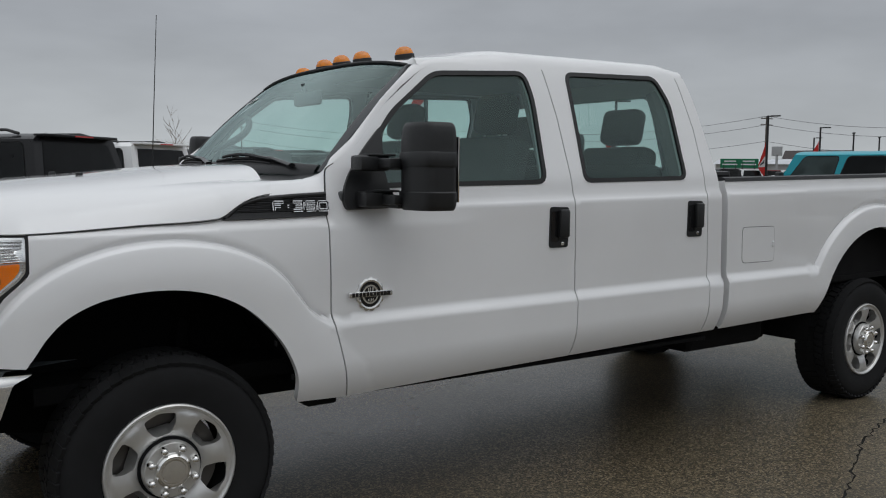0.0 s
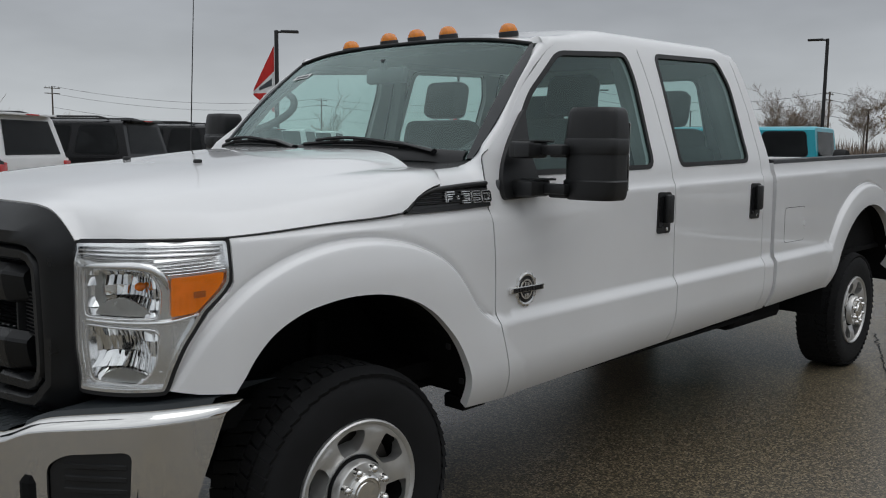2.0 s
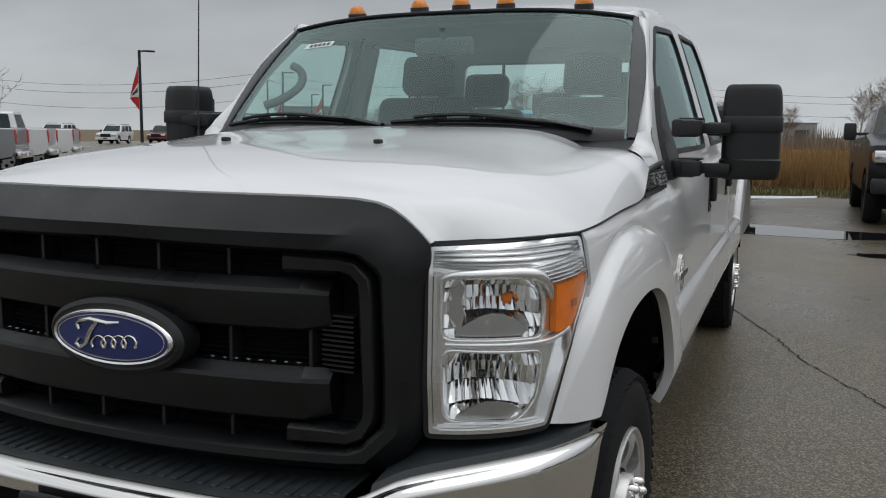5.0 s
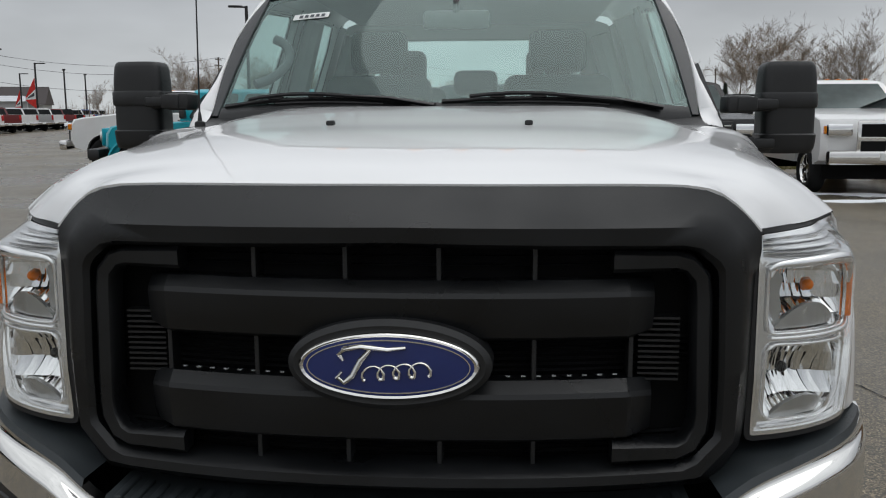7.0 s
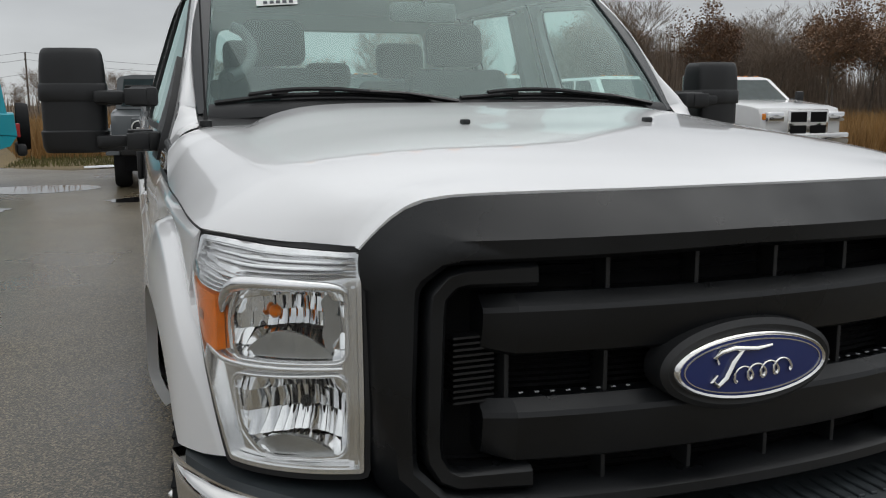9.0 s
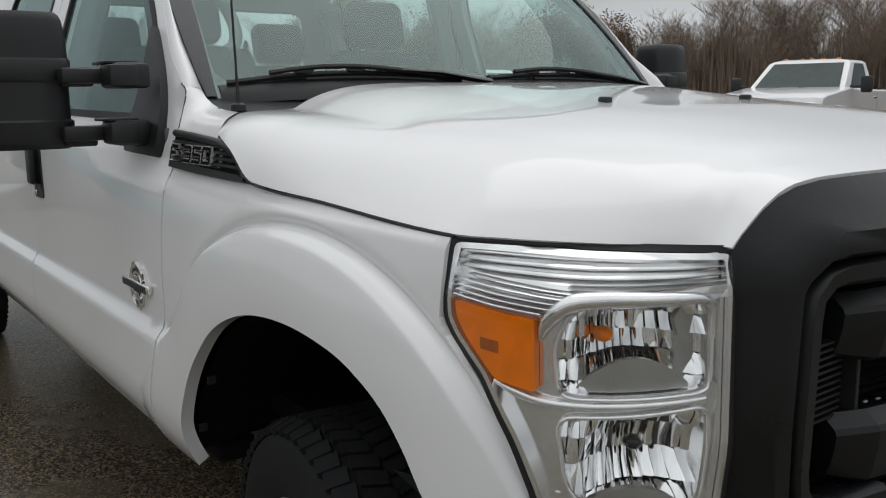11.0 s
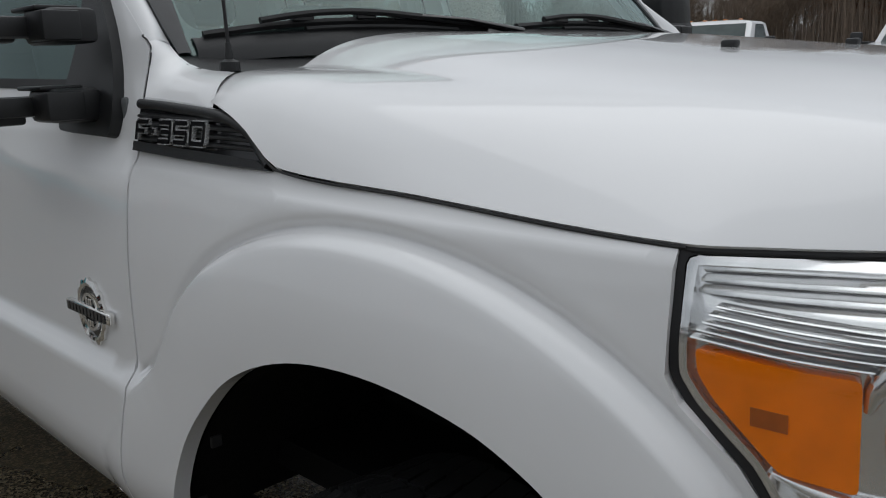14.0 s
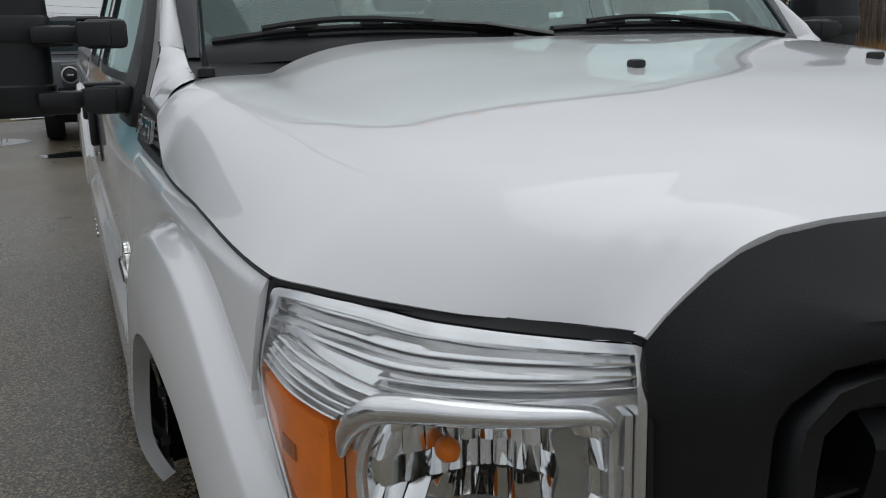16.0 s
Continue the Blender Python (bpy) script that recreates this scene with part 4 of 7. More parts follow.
    for s in (-1, 1):
        part("inner_pillar", sweep([(1.79, s * 0.87, 1.32), (1.775, s * 0.79, 1.6), (1.75, s * 0.71, 1.86)], [0.055, 0.05, 0.045], 8, flat=0.6), HEADLINER, truck)
        part("inner_pillar", sweep([(2.72, s * 0.86, 1.32), (2.70, s * 0.77, 1.6), (2.66, s * 0.69, 1.86)], [0.065, 0.065, 0.06], 8, flat=0.6), HEADLINER, truck)
        part("door_trim", rbox((1.7, s * 0.915, 1.0), (2.1, 0.03, 0.70), 0.01), DASH, truck)
    part("dashboard", loft([[(0.60, y, 1.395), (0.80, y, 1.40), (0.93, y, 1.36), (0.97, y, 1.25), (0.92, y, 1.05), (0.62, y, 1.05)] for y in np.linspace(-0.86, 0.86, 12)], True, True), DASH, truck, "", 50)
    wheel = lathe([(0.185 + 0.016 * math.cos(a), 0.016 * math.sin(a)) for a in np.linspace(0, 2 * math.pi, 10)[:-1]], 28, "x", True)
    sw = part("steering_wheel", wheel, DASH, truck, "dark steering wheel", 60)
    sw.matrix_local = pose(1.13, -0.42, 1.33, 0, 24, 0)
    part("steering_hub", rbox((-0.02, 0, 0), (0.05, 0.15, 0.13), 0.02), DASH, sw, "", 40)
    for a in (0, 180, 270):
        part("steering_spoke", rbox((-0.01, 0.115 * math.cos(radians(a)), 0.115 * math.sin(radians(a))), (0.02, 0.11 if a != 270 else 0.04, 0.035 if a != 270 else 0.12), 0.008), DASH, sw, "", 40)
    gh = [Vector(ws(0.93, v, -0.03)) + Vector((0.02 + 0.05 * math.sin(math.pi * f), -0.02 - 0.075 * math.sin(math.pi * f) ** 0.6, -0.01)) for f, v in zip(np.linspace(0, 1, 12), np.linspace(0.30, 0.68, 12))]
    part("grab_handle", sweep(gh, 0.018, 8), DASH, truck, "grey grab handle on the windshield pillar", 60)
    part("rear_view_mirror", rbox((0.98, 0, 1.775), (0.04, 0.25, 0.07), 0.015), DASH, truck, "", 40)
    part("mirror_stem", sweep([(0.965, 0, 1.80), (0.955, 0, 1.845)], 0.012, 8), DASH, truck)
    for x0, ys, hz in ((1.62, (-0.42, 0.42), 1.48), (2.52, (-0.42, 0.42), 1.45)):
        for y in ys:
            seat = part("seat", rbox((x0 - 0.12, y, 0.98), (0.52, 0.52, 0.18), 0.05), FABRIC, truck, "grey cloth seat", 50)
            m = Matrix.Rotation(radians(12), 4, "Y")
            part("backrest", rbox((x0 + 0.10, y, hz - 0.20), (0.14, 0.50, 0.66), 0.055, m, 3), FABRIC, seat, "", 60)
            part("headrest", rbox((x0 + 0.19, y, hz + 0.235), (0.11, 0.27, 0.20), 0.045, m, 3), FABRIC, seat, "", 60)
            for d in (-0.06, 0.06):
                part("headrest_post", sweep([(x0 + 0.165, y + d, hz + 0.08), (x0 + 0.18, y + d, hz + 0.17)], 0.007, 6), CHROME, seat)
    part("centre_headrest", rbox((2.68, 0, 1.60), (0.1, 0.25, 0.14), 0.04), FABRIC, truck, "", 60)
    part("rear_bench_back", rbox((2.63, 0, 1.2), (0.14, 1.5, 0.56), 0.05), FABRIC, truck, "", 60)


def build_wipers():
    rings = []
    for u in np.linspace(-0.985, 0.985, 40):
        rings.append([ws(u, v, o) for v, o in ((-0.03, 0.004), (0.0, 0.014), (0.035, 0.014), (0.052, 0.010), (0.056, 0.002))])
    part("cowl_rail", loft(rings, False), BLACK_PLASTIC, truck, "dark plastic rail under the windshield", 40)
    for y0, y1, x0, x1 in ((0.78, 0.12, 0.60, 0.515), (0.02, -0.62, 0.515, 0.56)):
        n = 14
        pts = []
        for k in range(n + 1):
            f = k / n
            y = y0 + (y1 - y0) * f
            u = y / 0.81
            v = 0.035 + 0.045 * math.sin(math.pi * (0.15 + 0.75 * f)) * (1 if y0 > 0.5 else 0.85)
            p = Vector(ws(u, v, 0.013))
            pts.append(p)
        w = part("wiper", sweep(pts, 0.010, 6, flat=0.8), SEAL_AND_GAP, truck, "black windshield wiper")
        part("wiper_spine", sweep([p + Vector((-0.016, 0, 0.012 + 0.006 * math.sin(k * 0.45))) for k, p in enumerate(pts[2:-1])], 0.007, 6), SEAL_AND_GAP, w)
        part("wiper_rail", sweep([p + Vector((-0.010, 0, -0.012)) for p in pts[4:-2]], 0.006, 6), SEAL_AND_GAP, w)
        a = [Vector(ws((y1 - 0.08) / 0.81, 0.005, 0.03)), pts[-2] + Vector((-0.012, 0.03, 0.012)), pts[n // 2] + Vector((-0.01, 0, 0.016))]
        part("wiper_arm", sweep(a, [0.016, 0.012, 0.008], 8, flat=0.6), GLOSS_BLACK, w, "", 50)
        for f in (0.3, 0.5, 0.7):
            p = pts[int(n * f)]
            part("wiper_clip", rbox(p + Vector((0, 0, 0.008)), (0.018, 0.05, 0.014), 0.004), GLOSS_BLACK, w)


# ---- grille, lamps, bumper, wheels of the pickup ----
def gx(y):
    """The grille's front in plan."""
    return -0.892 + 0.085 * (abs(y) / 0.6) ** 2.2


def build_grille():
    def fan(poly, n=128):
        """The outline at even angles from the grille's middle."""
        p = np.array(poly, float) - (0.0, 1.0)
        res = []
        for k in range(n):
            t = 2 * math.pi * k / n
            d = np.array([math.cos(t) * 0.62, math.sin(t) * 0.26])
            best = 1.0
            for q0, q1 in zip(p, np.roll(p, -1, 0)):
                e = q1 - q0
                det = d[0] * -e[1] + d[1] * e[0]
                if abs(det) < 1e-12:
                    continue
                u = (q0[0] * -e[1] + q0[1] * e[0]) / det
                w = (d[0] * q0[1] - d[1] * q0[0]) / det
                if u > 0 and -1e-6 <= w <= 1 + 1e-6:
                    best = u
            res.append((d[0] * best, 1.0 + d[1] * best))
        return res

    def both(h):
        return h + [(-y, z) for y, z in reversed(h)]
    outer = both([(0.60, 0.728), (0.655, 0.80), (0.668, 0.90), (0.677, 1.205)] + [(y, hood_z(HX(y), y) - 0.004) for y in (0.668, 0.655, 0.63, 0.595, 0.56, 0.52, 0.45, 0.3, 0.15, 0.0)])
    spec = [(outer, "back"), (outer, "hood"),
            (both(rounded([(0.0, 0.740), (0.58, 0.745), (0.645, 0.815), (0.655, 0.95), (0.650, 1.185), (0.590, 1.252), (0.0, 1.262)], 0.03)[5:-5]), 0.024),
            (both([(0.0, 0.756), (0.562, 0.760), (0.628, 0.826), (0.634, 0.95), (0.626, 1.160), (0.612, 1.192), (0.560, 1.229), (0.0, 1.234)][1:]), 0.0),
            (both([(0.0, 0.774), (0.548, 0.777), (0.604, 0.832), (0.605, 0.95), (0.598, 1.148), (0.588, 1.165), (0.545, 1.197), (0.0, 1.207)][1:]), 0.002),
            (both([(0.0, 0.782), (0.540, 0.785), (0.594, 0.838), (0.595, 0.95), (0.588, 1.142), (0.578, 1.158), (0.538, 1.189), (0.0, 1.198)][1:]), 0.014),
            (both([(0.0, 0.786), (0.538, 0.789), (0.590, 0.840), (0.591, 0.95), (0.584, 1.140), (0.574, 1.155), (0.536, 1.186), (0.0, 1.195)][1:]), 0.08)]
    rings = []
    for poly, dx in spec:
        ring = []
        for y, z in fan(poly):
            if dx == "hood":
                x = HX(abs(y)) + (0.0 if z > 1.19 else 0.0)
                x = x if z > 1.15 else max(x - 0.03, gx(y) + 0.05)
            elif dx == "back":
                x = HX(abs(y)) + 0.06
                z = z - 0.02 if z > 1.15 else z
                y = y * 0.99
            else:
                x = gx(y) + dx
            ring.append((x, y, z))
        rings.append(ring)
    g = part("grille", loft(rings), GREY_PLASTIC, truck, "dark grey plastic grille surround", 42)
    back = [(-0.60, 0.76), (0.60, 0.76), (0.60, 1.23), (-0.60, 1.23)]
    panel("grille_back", back, lambda y, z: (gx(y) + 0.105, y, z), UNDER, g, (-1, 0, 0), 0.1, depth=0, label="black grille backing")
    # two broad bars
    for z0, z1 in ((1.024, 1.134), (0.833, 0.949)):
        rs = []
        for y in np.linspace(-0.475, 0.475, 40):
            e = sstep(0.475, 0.43, abs(y))
            x = gx(y) + 0.012 + 0.03 * (1 - e)
            h = (z1 - z0) / 2 * (0.86 + 0.14 * e)
            c = (z0 + z1) / 2
            rs.append([(x + 0.07, y, c + h * 0.95), (x + 0.026, y, c + h), (x + 0.004, y, c + h - 0.019), (x, y, c + h - 0.028), (x + 0.002, y, c), (x + 0.007, y, c - h * 0.5), (x + 0.013, y, c - h * 0.86), (x + 0.026, y, c - h), (x + 0.07, y, c - h * 0.95)])
        part("grille_bar", loft(rs, True, True), GREY_PLASTIC, g, "", 19)
    # uprights between the bars
    for y in (-0.434, -0.257, -0.085, 0.085, 0.257, 0.434):
        for z0, z1 in ((1.13, 1.20), (0.945, 1.03), (0.785, 0.845)):
            if abs(y) > 0.4 and z0 != 0.945:
                continue
            part("grille_upright", rbox((gx(y) + 0.070, y, (z0 + z1) / 2), (0.05, 0.009, z1 - z0), 0.002), BLACK_PLASTIC, g)
    # fine cooling slats behind
    for z in (1.155, 1.172):
        part("grille_slat", loft([[(gx(y) + 0.085, y, z + 0.002), (gx(y) + 0.075, y, z), (gx(y) + 0.085, y, z - 0.002)] for y in np.linspace(-0.45, 0.45, 14)], True, True), BLACK_PLASTIC, g)
    for z in (0.955, 0.966, 0.977, 0.988, 0.999, 1.010, 0.797, 0.807, 0.817, 0.827):
        part("grille_slat", loft([[(gx(y) + 0.088, y, z + 0.002), (gx(y) + 0.078, y, z), (gx(y) + 0.088, y, z - 0.002)] for y in np.linspace(-0.55, 0.55, 16)], True, True), BLACK_PLASTIC, g)
    for k in range(32):
        y = -0.434 + 0.028 * k
        if abs(y) > 0.19:
            part("grille_stud", rbox((gx(y) + 0.052, y, 0.9530), (0.004, 0.008, 0.0016), 0.0), SIDING, g)
    for s in (-1, 1):
        for k in range(12):
            z = 0.94 + 0.0105 * k
            part("side_louvre", rbox((gx(0.49) + 0.066, s * 0.487, z), (0.03, 0.075, 0.004), 0.0), BLACK_PLASTIC, g)
        # C-shaped inner frame
        pts = [(0.395, 1.169), (0.51, 1.166), (0.534, 1.159), (0.556, 1.134), (0.560, 1.10), (0.567, 0.88), (0.564, 0.850), (0.547, 0.820), (0.522, 0.809), (0.40, 0.812)]
        rs = []
        for i, (y, z) in enumerate(pts):
            a, b = np.array(pts[max(i - 1, 0)]), np.array(pts[min(i + 1, len(pts) - 1)])
            d = (b - a) / np.linalg.norm(b - a)
            n = np.array([-d[1], d[0]])
            x = gx(y) + 0.012
            c = np.array([y, z])
            w = 0.0175 + (0.003 if i in (0, 9) else 0.0)
            rs.append([(x + 0.05, *(c + n * w)), (x + 0.008, *(c + n * w)), (x, *(c + n * w * 0.6)), (x, *(c - n * w * 0.6)), (x + 0.008, *(c - n * w)), (x + 0.05, *(c - n * w))])
        rs = [[(x, s * y, z) for x, y, z in r] for r in rs]
        part("grille_frame", loft(rs, True, True), GREY_PLASTIC, g, "", 45)
    # oval badge
    n = 48
    def oval(a, b, x):
        return [(gx(a * math.cos(t)) * 0.35 + -0.892 * 0.65 + x, a * math.cos(t), 0.989 + b * math.sin(t)) for t in (2 * math.pi * k / n for k in range(n))]
    part("badge_surround", loft([oval(0.185, 0.085, 0.05), oval(0.183, 0.083, 0.0), oval(0.172, 0.072, -0.008), oval(0.166, 0.066, -0.006)], True, True), BLACK_PLASTIC, g, "", 45)
    bd = part("oval_badge", loft([oval(0.163, 0.0625, -0.004), oval(0.162, 0.062, -0.013), oval(0.157, 0.0575, -0.017), oval(0.152, 0.0535, -0.0145)], True, False), CHROME, g, "blue oval badge with chrome rim and script swirl", 50)
    part("badge_field", loft([oval(0.1535, 0.055, -0.0145), oval(0.10, 0.036, -0.0165), oval(0.01, 0.004, -0.017)], True, True), BLUE, bd, "", 60)
    part("badge_line", loft([oval(0.146, 0.0495, -0.0150), oval(0.1455, 0.049, -0.0168), oval(0.1435, 0.047, -0.0168), oval(0.143, 0.0465, -0.0150)], True), CHROME, bd)
    # plain flowing strokes in place of the script; y runs to the truck's right
    def stroke(pts, w):
        m = []
        for a, b in pts:
            m.append((-0.9115, -a, 0.989 + b))
        part("badge_swirl", sweep(m, [x for x in w], 6, flat=1.0), CHROME, bd, "", 60)
    stroke([(-0.040 + 0.0044 * t - 0.0115 * math.sin(t), -0.012 - 0.0125 * math.cos(t) + 0.0004 * t) for t in np.linspace(0.0, 25.0, 90)], [0.0030 + 0.0010 * math.cos(1.0 * t) for t in np.linspace(0.0, 25.0, 90)])
    stroke([(-0.078, 0.012), (-0.086, 0.022), (-0.076, 0.033), (-0.048, 0.037), (0.0, 0.032), (0.032, 0.036)], [0.003, 0.0045, 0.0055, 0.0055, 0.005, 0.003])
    stroke([(-0.028, 0.034), (-0.048, 0.012), (-0.062, -0.016), (-0.078, -0.028), (-0.090, -0.020), (-0.082, -0.008)], [0.004, 0.0065, 0.006, 0.005, 0.0045, 0.003])


# headlamp: its plan curve from the grille round to the fender
HL = [(-0.752, 0.668), (-0.742, 0.72), (-0.722, 0.777), (-0.690, 0.831), (-0.645, 0.876), (-0.590, 0.906), (-0.520, 0.924), (-0.432, 0.929)]
HLS = [0.0]
for _a, _b in zip(HL, HL[1:]):
    HLS.append(HLS[-1] + math.dist(_a, _b))
HLX, HLY = curve1(list(zip(HLS, [p[0] for p in HL]))), curve1(list(zip(HLS, [p[1] for p in HL])))


def hl(s, off0=0.0):
    def f(u, z):
        x, y = HLX(u), HLY(u)
        dx, dy = HLX(u + 0.004) - HLX(u - 0.004), HLY(u + 0.004) - HLY(u - 0.004)
        n = math.hypot(dx, dy)
        off = off0 - 0.066 * math.sin(math.pi * min(max(u / 0.455, 0), 1)) ** 0.8 * sstep(1.146, 1.225, z) * 1.25
        lean = 0.035 * (z - 1.0) * 0.5 + 0.012 * sstep(0.95, 0.82, z)
        return (x - dy / n * off + lean, s * (y + dx / n * off - 0.21 * max(z - 1.13, 0) * sstep(0.2, 0.35, u) + (0.004 * sstep(0.1, 0.3, u) * sstep(1.06, 0.85, z))), z)
    return f


def build_headlamps():
    E = HLS[-1]
    for s in (-1, 1):
        out = (-0.6, s * 0.7, 0)
        o = rounded([(0.004, 0.815), (0.262, 0.826), (0.286, 0.880), (0.326, 0.950), (0.379, 1.028), (0.434, 1.074), (E - 0.010, 1.100), (E - 0.008, 1.209), (0.20, 1.207), (0.004, 1.205)], 0.008, 2)
        up = rounded([(0.034, 1.018), (0.258, 1.018), (0.264, 1.085), (0.236, 1.140), (0.034, 1.138)], 0.02, 4)
        lo = rounded([(0.034, 0.845), (0.190, 0.840), (0.245, 0.890), (0.262, 0.985), (0.034, 0.992)], 0.026, 4)
        am = [(0.292, 1.020), (0.357, 1.028), (0.418, 1.082), (0.434, 1.104), (0.437, 1.128), (0.293, 1.121)]
        h = panel("headlamp", o, hl(s, -0.022), BRIGHT, truck, out, 0.02, holes=[up, lo], depth=0.03, label="clear headlamp with chrome reflectors and amber side marker")
        rim = panel("lamp_frame", offset(o, -0.001), hl(s, -0.004), BRIGHT, h, out, 0.02, holes=[offset(o, -0.009)], depth=0.02)
        panel("lamp_seal", offset(o, 0.010), hl(s, -0.005), SEAL_AND_GAP, h, out, 0.02, holes=[offset(o, 0.0005)], depth=0.02, label="black rubber lamp seal")
        # bezels round the pockets
        for w, rad in ((up, 0.006), (lo, 0.0034)):
            loop = resample(offset(w, rad * 0.72), 0.012)
            loop = loop + loop[:2]
            part("pocket_bezel", sweep([hl(s, -0.0155)(u, z) for u, z in loop], [float(rad * 0.55 + (0.0 if rad > 0.005 else rad * 0.45 * sstep(0.93, 0.985, z))) for u, z in loop], 10, caps=False), BEZEL, h, "", 70)
        # thick chrome brow from the side marker over the upper pocket
        brow = spline([(0.287, 1.092), (0.280, 1.112), (0.262, 1.133), (0.238, 1.146), (0.20, 1.151), (0.15, 1.151), (0.09, 1.149), (0.055, 1.147), (0.036, 1.141), (0.029, 1.128), (0.028, 1.09)], 6)
        size = [0.0040, 0.0095, 0.0128, 0.0135, 0.0125, 0.0112, 0.0095, 0.0078, 0.0058, 0.0038, 0.0026]
        part("lamp_brow", sweep([hl(s, -0.0135)(u, z) for u, z in brow], [float(np.interp(i / (len(brow) - 1) * 10, range(11), size)) for i in range(len(brow))], 12), BRIGHT, h, "thick chrome brow over the lamp pocket", 70)
        # chrome edge under the side marker, down to the lower pocket
        foot = spline([(0.365, 1.022), (0.325, 1.012), (0.285, 1.006), (0.24, 1.0045), (0.14, 1.005), (0.04, 1.005)], 6)
        part("lamp_bar", sweep([hl(s, -0.0155)(u, z) for u, z in foot], [float(np.interp(i / (len(foot) - 1), (0, 0.2, 0.5, 1), (0.004, 0.0075, 0.0060, 0.0045))) for i in range(len(foot))], 10), BEZEL, h, "", 70)
        # upright steps beside the grille
        for u0, u1, off in ((0.005, 0.013, -0.006), (0.014, 0.021, -0.011)):
            panel("upright_step", [(u0, 0.83), (u1, 0.83), (u1, 1.145), (u0, 1.145)], hl(s, off), BRIGHT, h, out, 0.03, depth=0.012)
        panel("lower_step", [(0.03, 0.823), (0.255, 0.832), (0.262, 0.838), (0.03, 0.830)], hl(s, -0.008), BEZEL, h, out, 0.03, depth=0.012)
        # reflector bowls made of small flat mirrors
        for w, zc, uc, big in ((up, 1.080, 0.140, 0.0), (lo, 0.918, 0.125, 1.0)):
            lo_, hi_ = np.min(w, 0), np.max(w, 0)
            nu, nv = (13, 5) if not big else (13, 4)
            rnd = random.Random(5 + int(big))
            verts, faces = [], []
            for i in range(nu):
                for j in range(nv):
                    # each flute is a small cylinder of its own, tipped with its row
                    tip = (-0.010, -0.014, -0.002, -0.014, -0.011)[j] + rnd.uniform(-0.006, 0.006)
                    turn = rnd.uniform(-0.006, 0.006)
                    k = len(verts)
                    for b in (0.0, 0.5, 1.0):
                        for a in (0.0, 0.25, 0.5, 0.75, 1.0):
                            u = lo_[0] - 0.01 + (hi_[0] - lo_[0] + 0.02) * (i + a) / nu
                            z = lo_[1] - 0.008 + (hi_[1] - lo_[1] + 0.016) * (j + b) / nv
                            rr = ((u - uc) / 0.105) ** 2 + ((z - zc - 0.002) / 0.085) ** 2
                            dep = -0.105 + 0.068 * min(rr, 1.08) + turn * (a - 0.5) + tip * (b - 0.5) + 0.0024 * 4 * a * (1 - a) + 0.0012 * 4 * b * (1 - b)
                            verts.append(hl(s, dep)(u, z))
                    for b in range(2):
                        for a in range(4):
                            q = k + 5 * b + a
                            faces.append((q, q + 1, q + 6, q + 5))
            mesh_ob("reflector", verts, faces, REFLECTOR, h, "fluted chrome reflector")
            p = Vector(hl(s, -0.066)(0.190, 1.092)) if not big else Vector(hl(s, -0.080)(uc, zc + 0.01))
            bm = lathe([(0.0, -0.014), (0.007, -0.011), (0.0115, -0.003), (0.0115, 0.004), (0.008, 0.012)], 14, "x")
            b = part("bulb", bm, AMBER if not big else GLOSS_BLACK, h, "", 50)
            b.location = p
            # curved clear foot of the bowl
            ft = [(lo_[0] + 0.02, lo_[1] + 0.002)] + [(lo_[0] + 0.02 + (hi_[0] - lo_[0] - 0.04) * t, lo_[1] + 0.002 + (0.047 - 0.010 * big) * math.sin(math.pi * t) ** 0.8) for t in np.linspace(0.05, 0.95, 10)] + [(hi_[0] - 0.02, lo_[1] + 0.002)]
            panel("reflector_foot", ft, hl(s, -0.03), FOOT, h, out, 0.02, depth=0.01)
        # ridged clear side of the upper bowl
        sd = [(0.036, 1.022), (0.070, 1.030), (0.078, 1.060), (0.070, 1.090), (0.080, 1.118), (0.060, 1.134), (0.036, 1.134)]
        panel("reflector_side", rounded(sd, 0.008, 2), hl(s, -0.040), FOOT, h, out, 0.02, depth=0.01)
        panel("side_marker", rounded(am, 0.006, 2), hl(s, -0.005), AMBER, h, out, 0.02, depth=0.016, label="amber side marker lens")
        panel("marker_patch", [(0.350, 1.066), (0.383, 1.067), (0.383, 1.084), (0.350, 1.083)], hl(s, -0.0035), AMBER_DARK, h, out, 0.05, depth=0.001)
        # ribs over the pockets
        for k, (z, hh) in enumerate(((1.1630, 0.0018), (1.1685, 0.0020), (1.1770, 0.0042), (1.1865, 0.0040), (1.1965, 0.0050))):
            us = np.linspace(0.012, E - 0.020 if k > 1 else 0.25, 26)
            rings = []
            for u in us:
                a, b, c, d = hl(s, -0.018)(u, z - hh), hl(s, -0.0095)(u, z - hh * 0.25), hl(s, -0.0085)(u, z + hh * 0.35), hl(s, -0.018)(u, z + hh)
                rings.append([a, b, c, d])
            part("lamp_rib", loft(rings, True, True), BRIGHT, h, "", 30)
        for k in range(5):
            rings = []
            for u in np.linspace(0.284 - 0.013 * k, E - 0.020 - 0.005 * k, 12):
                zz = 1.128 + 0.0076 * k + 0.045 * (u - 0.29)
                rings.append([hl(s, -0.017)(u, zz - 0.0032), hl(s, -0.005)(u, zz + 0.0012), hl(s, -0.006)(u, zz + 0.0024), hl(s, -0.017)(u, zz + 0.0032)])
            part("lamp_rib", loft(rings, True, True), BRIGHT, h, "", 30)
        lens = panel("lamp_lens", offset(o, -0.003), hl(s, 0.0), LENS, h, out, 0.03, depth=0, label="clear plastic lamp lens")
        lens.visible_shadow = False


